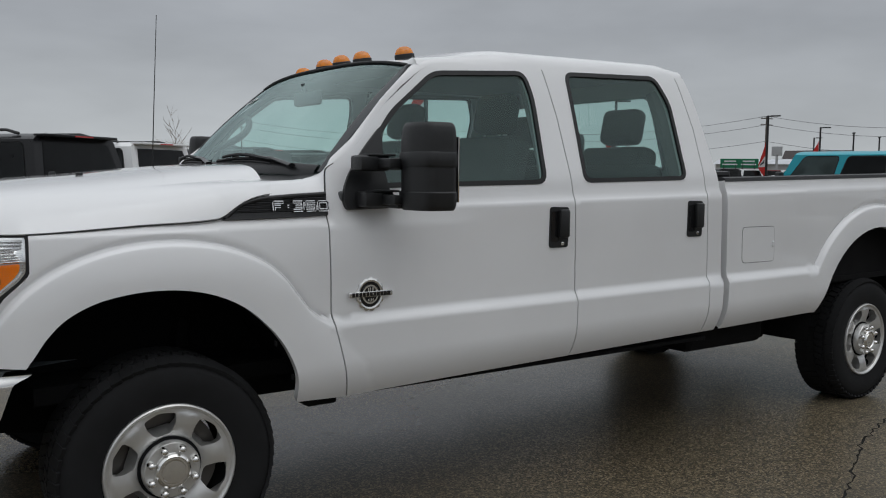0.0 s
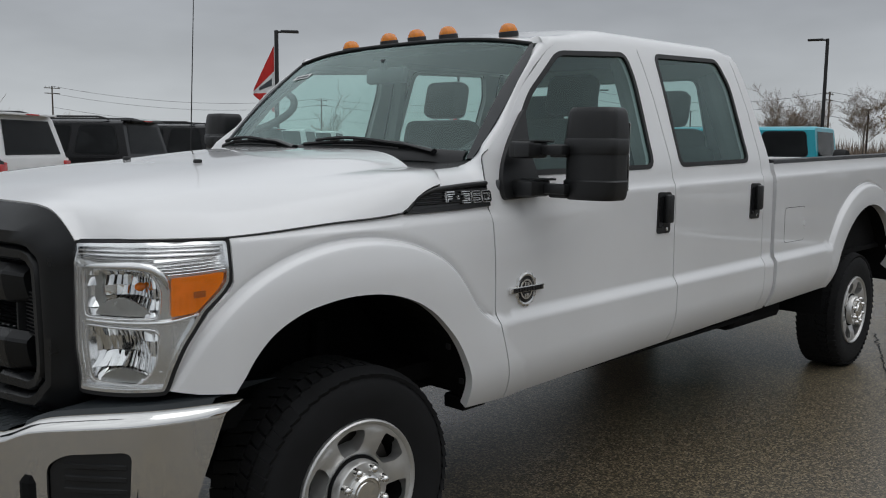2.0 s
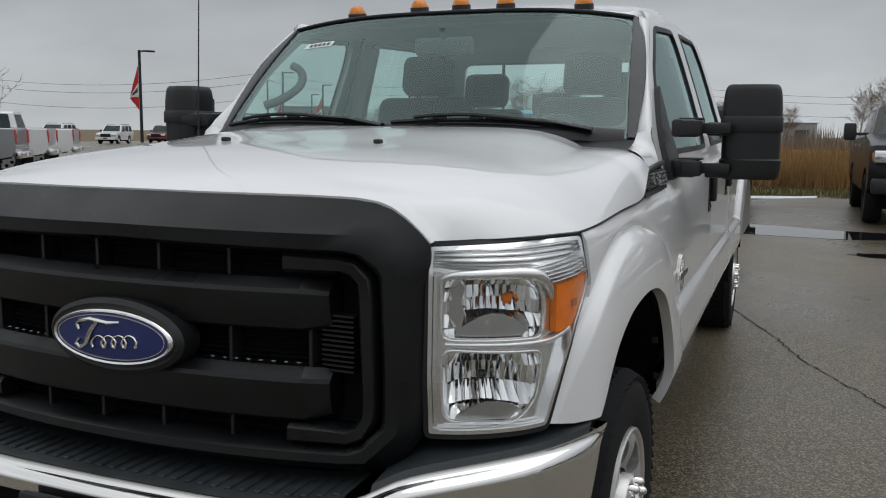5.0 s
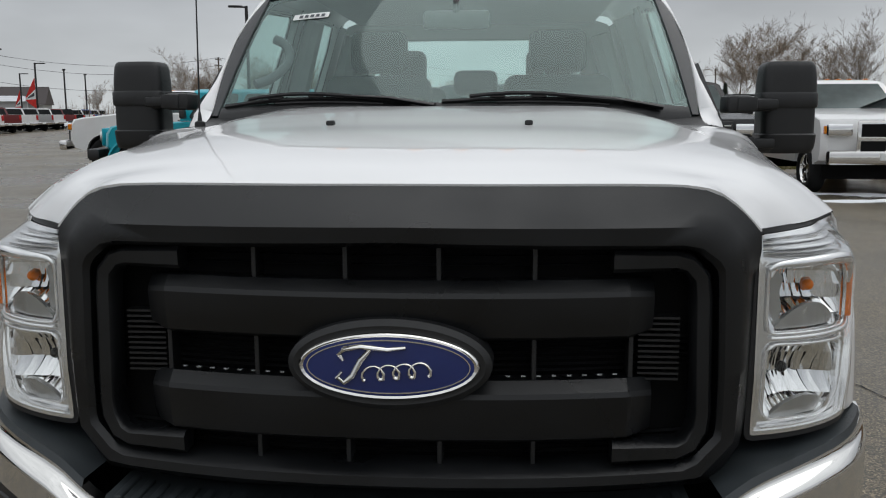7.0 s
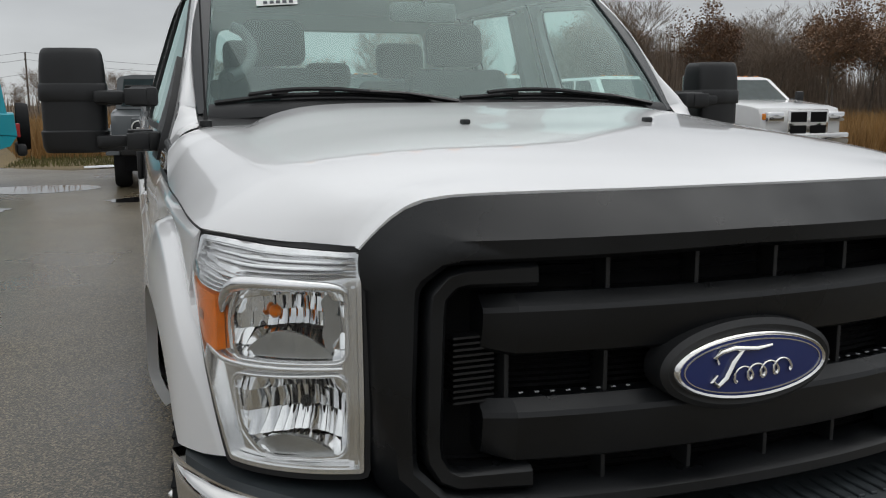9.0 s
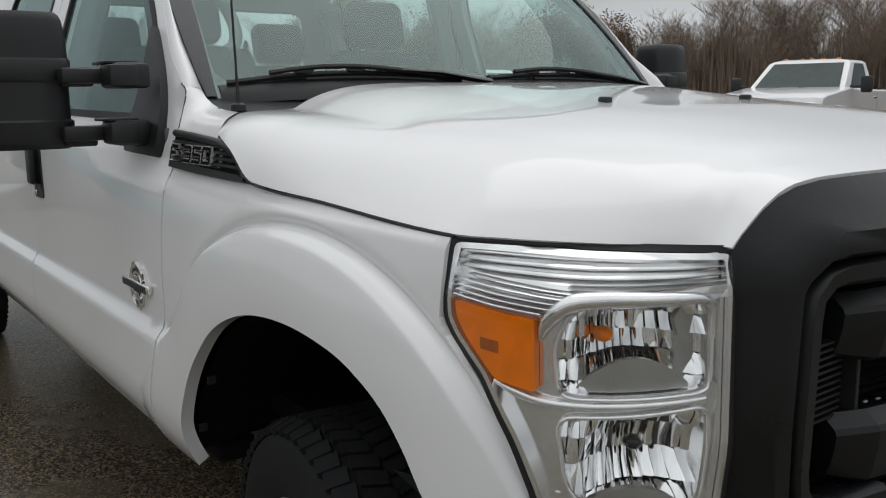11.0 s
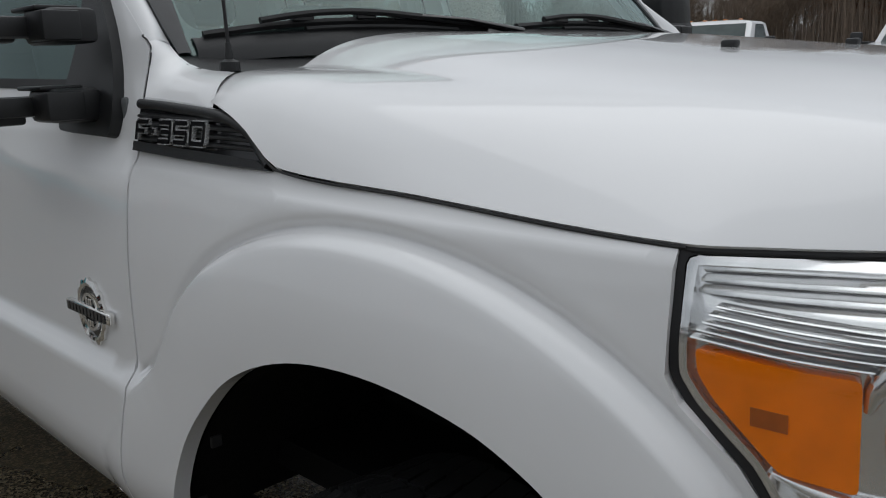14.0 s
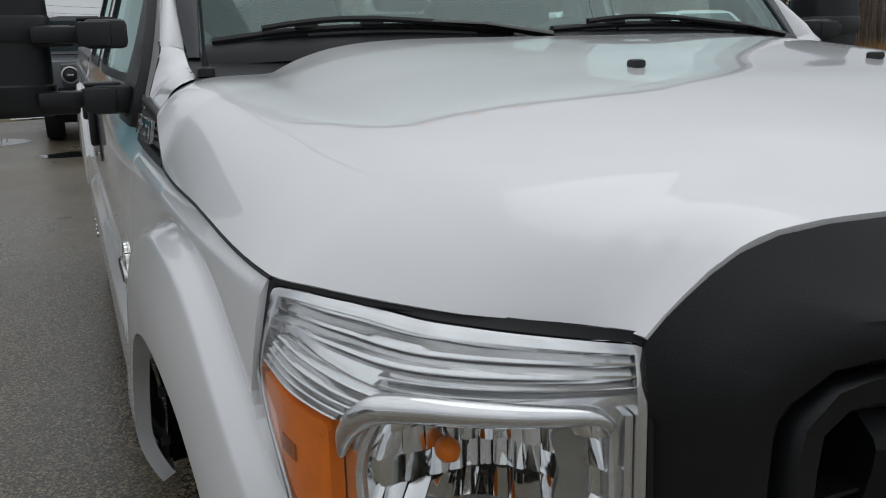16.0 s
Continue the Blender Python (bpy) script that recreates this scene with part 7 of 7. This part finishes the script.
def vehicle(kind, name, label, paint, x, y, az, wheels="alloy", group="", grille="bar", flare=None, marker=False, cap=None, bumper=None):
    """Its nose points along az; (x, y) is the middle of its length."""
    S = SPEC[kind]
    L, W, H, r = S["L"], S["W"], S["H"], S["r"]
    e = empty(name, label, {"suv": "suv", "pickup": "pickup truck", "single": "pickup truck", "offroad": "off-roader"}[kind], group, pose(x, y, GROUND, 0, 0, az))
    fx = lambda d: L / 2 - d
    sill, belt = S["sill"], S["belt"]
    w1, w2 = S["fo"], S["fo"] + S["wb"]
    ar = r + 0.09
    top_r = belt + (0.02 if kind == "pickup" or kind == "single" else 0.0)
    def arc(c):
        a0 = math.asin(min(max((sill - r) / ar, -0.95), 0.95))
        return [(c + ar * math.cos(t), r + ar * math.sin(t)) for t in np.linspace(a0, math.pi - a0, 12)]
    bottom = [(0.10, sill + 0.08)] + [(d, z) for d, z in reversed(arc(w1))] + [(d, z) for d, z in reversed(arc(w2))] + [(L - 0.12, sill + 0.12)]
    prof = bottom + [(L, sill + 0.3), (L, 0.9), (L - 0.03, top_r), (S["rb"], top_r), (S["cowl"], S["hood"][1]), (0.45, S["hood"][0] + 0.03), (0.14, S["hood"][0] - 0.02), (0.03, S["hood"][0] - 0.15), (0.0, 0.80), (0.02, sill + 0.2)]
    hw = W / 2
    rings = []
    for yy, sc in ((-hw, 0.93), (-hw + 0.02, 0.975), (-hw + 0.10, 1.0), (hw - 0.10, 1.0), (hw - 0.02, 0.975), (hw, 0.93)):
        ring = []
        for d, z in prof:
            zz = z if z < 0.85 else 0.85 + (z - 0.85) * sc
            xx = d
            if d < 0.6:
                xx = d + 0.22 * (abs(yy) / hw) ** 4 * (1 - d / 0.6)
            ring.append((fx(xx), yy, zz))
        rings.append(ring)
    body = part("body", loft(rings, True, True), paint, e, "", 35)
    # greenhouse
    bw, rw = hw - (0.06 if kind in ("suv", "offroad") else 0.10), hw - {"suv": 0.20, "offroad": 0.12}.get(kind, 0.25)
    P = {"bf": (S["cowl"], belt - 0.02), "br": (S["rb"], belt - 0.02), "rf": (S["rf"], H - 0.03), "rr": (S["rr"], H - 0.04)}
    def gp(u, v, s, off=0.0):
        """A point of the cabin's side: u from front to rear, v from belt to roof."""
        xb = P["bf"][0] + (P["br"][0] - P["bf"][0]) * u
        xt = P["rf"][0] + (P["rr"][0] - P["rf"][0]) * u
        return (fx(xb + (xt - xb) * v), s * (bw + (rw - bw) * v + off), P["bf"][1] + (P["rf"][1] - P["bf"][1]) * v)
    rings = []
    for v in (0.0, 0.5, 0.93, 1.0, 1.04):
        ring = []
        inset = 0.0 if v < 0.99 else (0.06 if v < 1.02 else 0.25)
        for s, us in ((-1, (0, 0.25, 0.5, 0.75, 1)), (1, (1, 0.75, 0.5, 0.25, 0))):
            for u in us:
                p = gp(u, min(v, 1.0), s, -inset)
                ring.append((p[0] * (1 - 0.02 * (v > 1.02)), p[1], p[2] + (0.03 if v > 1.02 else 0.0)))
        rings.append(ring)
    cabin = part("cabin", loft(rings, True, True), cap or paint, e, "", 40)
    def pane(nm, pts, m, par=cabin):
        bm = bmesh.new()
        vs = [bm.verts.new(p) for p in pts]
        bm.faces.new(vs)
        bmesh.ops.solidify(bm, geom=bm.faces[:], thickness=0.004)
        return part(nm, bm, m, par)
    splits = {"suv": ((0.10, 0.36), (0.39, 0.66), (0.70, 0.95)), "pickup": ((0.14, 0.52), (0.56, 0.92)), "single": ((0.2, 0.82),), "offroad": ((0.05, 0.32), (0.36, 0.62), (0.66, 0.95))}[kind]
    for s in (-1, 1):
        for i, (u0, u1) in enumerate(splits):
            q = rounded([(u0 * 3, 0.06), (u1 * 3, 0.06), (u1 * 3 - 0.03, 0.52), (u0 * 3 + (0.09 if i == 0 else 0.03), 0.52)], 0.07, 3)
            pane("side_window", [gp(u / 3, v / 0.6, s, 0.006) for u, v in q], CARGLASS if kind in ("suv", "offroad") and i else WSGLASS)
            q = [(u / 3, v / 0.6) for u, v in offset(q, 0.018)]
            pane("window_seal", [gp(u, v, s, 0.003) for u, v in q], TRIM)
    def cross(u, v, t, out):
        a, b = gp(u, v, -1), gp(u, v, 1)
        return tuple(a[i] + (b[i] - a[i]) * t + out[i] for i in range(3))
    fo_ = (0.006, 0, 0.004)
    pane("windshield", [cross(0, 0.08, 0.05, fo_), cross(0, 0.08, 0.95, fo_), cross(0, 0.92, 0.93, fo_), cross(0, 0.92, 0.07, fo_)], OFFGLASS if kind == "offroad" else WSGLASS)
    ro_ = (-0.006, 0, 0.004)
    pane("rear_window", [cross(1, 0.10, 0.08, ro_), cross(1, 0.10, 0.92, ro_), cross(1, 0.88, 0.90, ro_), cross(1, 0.88, 0.10, ro_)], CARGLASS)
    # wheels
    for d, s in ((w1, -1), (w1, 1), (w2, -1), (w2, 1)):
        src, first = get_wheel(r, 0.27 if kind != "suv" else 0.25, wheels)
        m = pose(fx(d), s * (hw - 0.14), r, 0, 0, 0 if s < 0 else 180)
        ob = src if first else copy_thing(src, m)
        ob.matrix_basis = m
        ob.parent = e
    part("underside", rbox((0, 0, sill + 0.12), (L * 0.86, W * 0.72, 0.2), 0.02), UNDER, e)
    for c in (w1, w2):
        part("wheel_arch", rbox((fx(c), 0, r + 0.1), (ar * 1.9, W - 0.34, 0.5), 0.0), UNDER, e)
    # face
    zh = S["hood"][0]
    if kind == "offroad":
        gpart = part("grille", rbox((fx(0.03), 0, 0.98), (0.06, 1.18, 0.34), 0.03), paint, e, "", 40)
        for i in range(7):
            part("grille_slot", rbox((fx(-0.005), -0.30 + 0.10 * i, 0.98), (0.02, 0.055, 0.24), 0.008), UNDER, gpart)
        for s in (-1, 1):
            hd = part("headlamp", lathe([(0.0, 0.02), (0.07, 0.018), (0.10, 0.0), (0.115, -0.01), (0.115, -0.04)], 20, "x"), CARGLASS, e, "round dark headlamp", 40)
            hd.location = (fx(-0.01), s * 0.47, 0.99)
            part("lamp_ring", lathe([(0.115, -0.03), (0.125, 0.012), (0.108, 0.02), (0.1, -0.01)], 20, "x", True), ALLOY, hd)
            part("lamp_bulb", rbox((0.022, 0, 0), (0.01, 0.09, 0.03), 0.004), REFLECTOR, hd)
            for c in (w1, w2):
                rg = []
                for t in np.linspace(radians(12), radians(168), 12):
                    rg.append([(fx(c + (ar + q) * math.cos(t)), s * yy, r + min((ar + q) * math.sin(t), ar * 0.93 + q)) for yy, q in ((hw - 0.10, 0.05), (hw + 0.10, 0.035), (hw + 0.11, 0.0), (hw - 0.10, -0.02))])
                part("fender_flare", loft(rg, True, True), flare or TRIM, e, "", 45)
        part("front_bumper", rbox((fx(-0.12), 0, 0.66), (0.24, 1.55, 0.20), 0.05), TRIM, e, "", 40)
        part("rear_bumper", rbox((fx(L + 0.06), 0, 0.66), (0.16, 1.5, 0.2), 0.05), TRIM, e, "", 40)
        sp = part("spare_tyre", lathe([(0.0, 0.02), (0.2, 0.03), (0.28, 0.08), (0.40, 0.08), (0.42, 0.0), (0.42, -0.12), (0.0, -0.14)], 32, "x"), RUBBER, e, "", 40)
        sp.matrix_local = pose(fx(L + 0.14), 0, 1.05, 0, 0, 180)
        for s in (-1, 1):
            part("tail_lamp", rbox((fx(L + 0.01), s * 0.76, 1.0), (0.08, 0.14, 0.24), 0.015), RED, e)
            for u in (0.34, 0.63):
                p = gp(u, 0, s)
                part("door_gap", rbox((p[0], s * (hw - 0.004), 0.92), (0.010, 0.014, 0.55), 0.0), SEAL_AND_GAP, e)
            part("rock_rail", rbox((fx((w1 + w2) / 2), s * (hw - 0.02), 0.63), (1.95, 0.12, 0.16), 0.03), TRIM, e)
        for u in (0.26, 0.57):
            for s in (-1, 1):
                part("door_handle", rbox((gp(u, 0, s)[0], s * (hw + 0.01), 1.08), (0.16, 0.03, 0.03), 0.008), TRIM, e)
    else:
        g0 = part("grille", rbox((fx(0.0), 0, (zh + 0.62) / 2), (0.05, W * 0.50, zh - 0.72), 0.03), CHROME if grille == "cross" else TRIM, e, "", 40)
        gw, gh = W * 0.50, zh - 0.72
        if grille == "cross":
            for sy in (-1, 1):
                for sz in (-1, 1):
                    part("grille_opening", rbox((fx(-0.022), sy * gw * 0.245, (zh + 0.62) / 2 + sz * gh * 0.235), (0.02, gw * 0.40, gh * 0.36), 0.01), UNDER, g0)
        else:
            for k in range(4):
                part("grille_bar", rbox((fx(-0.03), 0, 0.70 + 0.04 + k * (gh / 4)), (0.02, gw * 0.92, 0.022), 0.005), ALLOY if grille == "chrome" else UNDER, g0)
        for s in (-1, 1):
            part("headlamp", rbox((fx(0.10), s * W * 0.375, zh - 0.20), (0.16, W * 0.20, 0.20), 0.03), REFLECTOR, e, "clear headlamp", 40)
            part("turn_lamp", rbox((fx(0.17), s * W * 0.468, zh - 0.20), (0.12, 0.06, 0.14), 0.02), LAMP_AMBER, e)
            part("tail_lamp", rbox((fx(L - 0.015), s * W * 0.455, belt - 0.22), (0.07, W * 0.085, 0.40 if kind != "suv" else 0.34), 0.02), RED, e, "red tail lamp", 40)
            for u in ((0.37, 0.67) if kind == "suv" else ((0.54, 0.97) if kind == "pickup" else (0.95,))):
                p = gp(u, 0, s)
                part("door_gap", rbox((p[0], s * (hw - 0.006), (belt + sill) / 2 + 0.05), (0.008, 0.014, belt - sill - 0.2), 0.0), SEAL_AND_GAP, e)
                part("door_handle", rbox((p[0] + 0.14, s * (hw - 0.002), belt - 0.14), (0.17, 0.03, 0.035), 0.008), TRIM if kind == "suv" else CHROME, e)
        bump = bumper or (CHROME if grille in ("cross", "chrome") else (TRIM if kind != "suv" else paint))
        part("front_bumper", rbox((fx(-0.03), 0, sill + 0.14), (0.20, W * 0.97, 0.24), 0.05), bump, e, "", 40)
        part("rear_bumper", rbox((fx(L + 0.03), 0, sill + 0.16), (0.18, W * 0.95, 0.20), 0.04), CHROME if kind != "suv" else paint, e, "", 40)
        part("plate", rbox((fx(-0.14), 0, sill + 0.16), (0.02, 0.34, 0.12), 0.005), PAPER if grille != "bar" else TRIM, e)
        part("rear_plate", rbox((fx(L + 0.125) if kind != "suv" else fx(L + 0.01), 0, 0.80 if kind == "suv" else sill + 0.17), (0.02, 0.32, 0.14), 0.005), PAPER, e)
        if kind in ("pickup", "single"):
            bed_l = L - S["bed"]
            # dark sheet at rail height in place of the open bed's shaded inside
            part("open_bed_shade", rbox((fx(S["bed"] + bed_l / 2), 0, top_r - 0.02), (bed_l - 0.12, W - 0.24, 0.06), 0.0), UNDER, e)
            part("bed_gap", rbox((fx(S["bed"] - 0.04), 0, belt - 0.3), (0.03, W + 0.004 - 0.04, 0.5), 0.0), SEAL_AND_GAP, e)
            if marker:
                for k in range(5):
                    part("roof_lamp", rbox((fx(S["rf"] + 0.12), (-0.5, -0.2, 0, 0.2, 0.5)[k], H + 0.005), (0.11, 0.07, 0.04), 0.015), LAMP_AMBER, e)
        else:
            for s in (-1, 1):
                part("roof_rail", sweep([(fx(S["rf"] + 0.3), s * (rw - 0.08), H), (fx(S["rf"] + 0.45), s * (rw - 0.08), H + 0.05), (fx(S["rr"] - 0.5), s * (rw - 0.08), H + 0.05), (fx(S["rr"] - 0.3), s * (rw - 0.08), H)], 0.022, 6), TRIM, e)
            part("rear_spoiler", rbox((fx(S["rr"] + 0.04), 0, H - 0.02), (0.22, W * 0.72, 0.04), 0.012), paint, e, "", 40)
            part("brake_lamp", rbox((fx(S["rr"] + 0.155), 0, H - 0.02), (0.01, 0.36, 0.02), 0.0), RED, e)
            part("wheel_arch_trim", rbox((fx(L - 0.3), 0, sill + 0.06), (0.4, W * 0.9, 0.06), 0.02), TRIM, e)
        if flare:
            for s in (-1, 1):
                for c in (w1, w2):
                    rg = []
                    for t in np.linspace(radians(5), radians(175), 14):
                        rg.append([(fx(c + (ar + q) * math.cos(t)), s * yy, r + (ar + q) * math.sin(t)) for yy, q in ((hw - 0.05, 0.10), (hw + 0.03, 0.08), (hw + 0.035, 0.0), (hw - 0.05, -0.01))])
                    part("fender_flare", loft(rg, True, True), flare, e, "", 45)
    for s in (-1, 1):
        p = gp(0.10 if kind != "offroad" else 0.03, 0.12, s)
        big = kind in ("pickup", "single")
        mr = part("door_mirror", rbox((p[0] + 0.02, s * (hw + (0.22 if big else 0.12)), p[2] + 0.06), (0.10, 0.22 if not big else 0.20, 0.17 if not big else 0.30), 0.035), TRIM if paint is not TRIM else TRIM, e, "", 40)
        part("mirror_arm", rbox((p[0] + 0.02, s * (hw + 0.04), p[2] + 0.02), (0.06, 0.22, 0.05), 0.01), TRIM, mr)
    return e


P_WHITE = car_paint("white", (0.78, 0.78, 0.78))
P_BLACK = car_paint("black", (0.008, 0.008, 0.009), coat=0.08, rough=0.25, spec=0.3)
P_TEAL = car_paint("teal", (0.0, 0.34, 0.43), coat=0.4)
P_GREY = car_paint("slate_grey", (0.036, 0.044, 0.048), coat=0.5)
P_SILVER = car_paint("silver", (0.42, 0.43, 0.44), 0.5)
P_RED = car_paint("dark_red", (0.14, 0.01, 0.012))
P_BLUE = car_paint("blue", (0.01, 0.05, 0.2))

vehicle("offroad", "off_roader", "teal hardtop off-roader with black wheels on asphalt", P_TEAL, 14.8, 5.40, 98, "dark", flare=P_TEAL)
vehicle("pickup", "pickup_truck", "white pickup truck with amber roof lamps parked behind", P_WHITE, 20.0, 8.1, 100, "chrome", grille="chrome", marker=True)
vehicle("offroad", "off_roader", "slate grey off-roader with black bumper facing the lot", P_GREY, 15.9, 0.48, 180, "dark", flare=P_GREY).scale = (1.04, 1.04, 1.05)
vehicle("pickup", "pickup_truck", "black heavy pickup truck with chrome grille bars", P_BLACK, 15.75, -3.4, 180, "dark", grille="chrome", marker=True, bumper=TRIM)
vehicle("single", "pickup_truck", "white single cab dually pickup with chrome grille", P_WHITE, 15.45, -6.35, 180, "chrome", grille="cross", marker=True)
vehicle("pickup", "pickup_truck", "white crew cab pickup with black flares and grille", P_WHITE, 15.75, -9.3, 180, "alloy", grille="black", flare=TRIM, marker=True)
vehicle("single", "pickup_truck", "white single cab pickup with chrome grille and bumper", P_WHITE, 15.7, -12.4, 178, "chrome", grille="cross", marker=True)
vehicle("single", "pickup_truck", "white single cab pickup facing the woods edge", P_WHITE, 8.1, -15.1, 100, "alloy", grille="cross", marker=True)
vehicle("pickup", "pickup_truck", "light grey pickup truck in the side row", P_SILVER, 4.2, -15.8, 98, "alloy", grille="chrome")
# row along the other side
for p, lab, kind, i in ((P_BLACK, "black suv with roof rails in the parked row", "suv", -1), (P_WHITE, "white suv with dark windows in the parked row", "suv", 0), (P_BLACK, "black suv with tinted glass in the parked row", "suv", 1),
                        (P_BLACK, "dark suv with red tail lamps in the parked row", "suv", 2), (P_BLACK, "black suv with a long roof in the parked row", "suv", 3), (P_SILVER, "silver crew cab pickup truck in the parked row", "pickup", 4),
                        (P_WHITE, "white crew cab pickup with chrome rear bumper in the row", "pickup", 5), (P_WHITE, "white pickup truck at the end of the parked row", "pickup", 6)):
    vehicle(kind, "suv" if kind == "suv" else "pickup_truck", lab, p, 2.3 + 3.0 * i + (1.1 if i < 0 else 0.0), 13.45 + 1.98 * i - (0.4 if i < 0 else 0.0), 128, group="parked row")
rnd = random.Random(4)
far_paints = [(P_BLACK, "black"), (P_SILVER, "silver"), (P_BLACK, "black"), (P_WHITE, "white"), (P_RED, "dark red"), (P_WHITE, "white"), (P_SILVER, "silver"), (P_WHITE, "white"), (P_RED, "dark red"), (P_BLACK, "black"), (P_WHITE, "white"), (P_BLUE, "blue"), (P_WHITE, "white"), (P_SILVER, "silver")]
for i, (p, c) in enumerate(far_paints):
    t = i / (len(far_paints) - 1)
    x, y = 46 + 58 * t, 36 + 16 * t
    vehicle("pickup", "pickup_truck", "%s pickup truck showing its tailgate on the lot" % c, p, x, y, 60 + rnd.uniform(-3, 3), group="far row of pickups")
for i in range(9):
    p, c = far_paints[(i * 5 + 2) % len(far_paints)]
    x, y = 40 + 9.0 * i, 58 + 1.5 * i
    vehicle("suv", "suv", "%s suv parked across the wet lot" % c, p, x, y, 200 + rnd.uniform(-5, 5), group="farthest row")
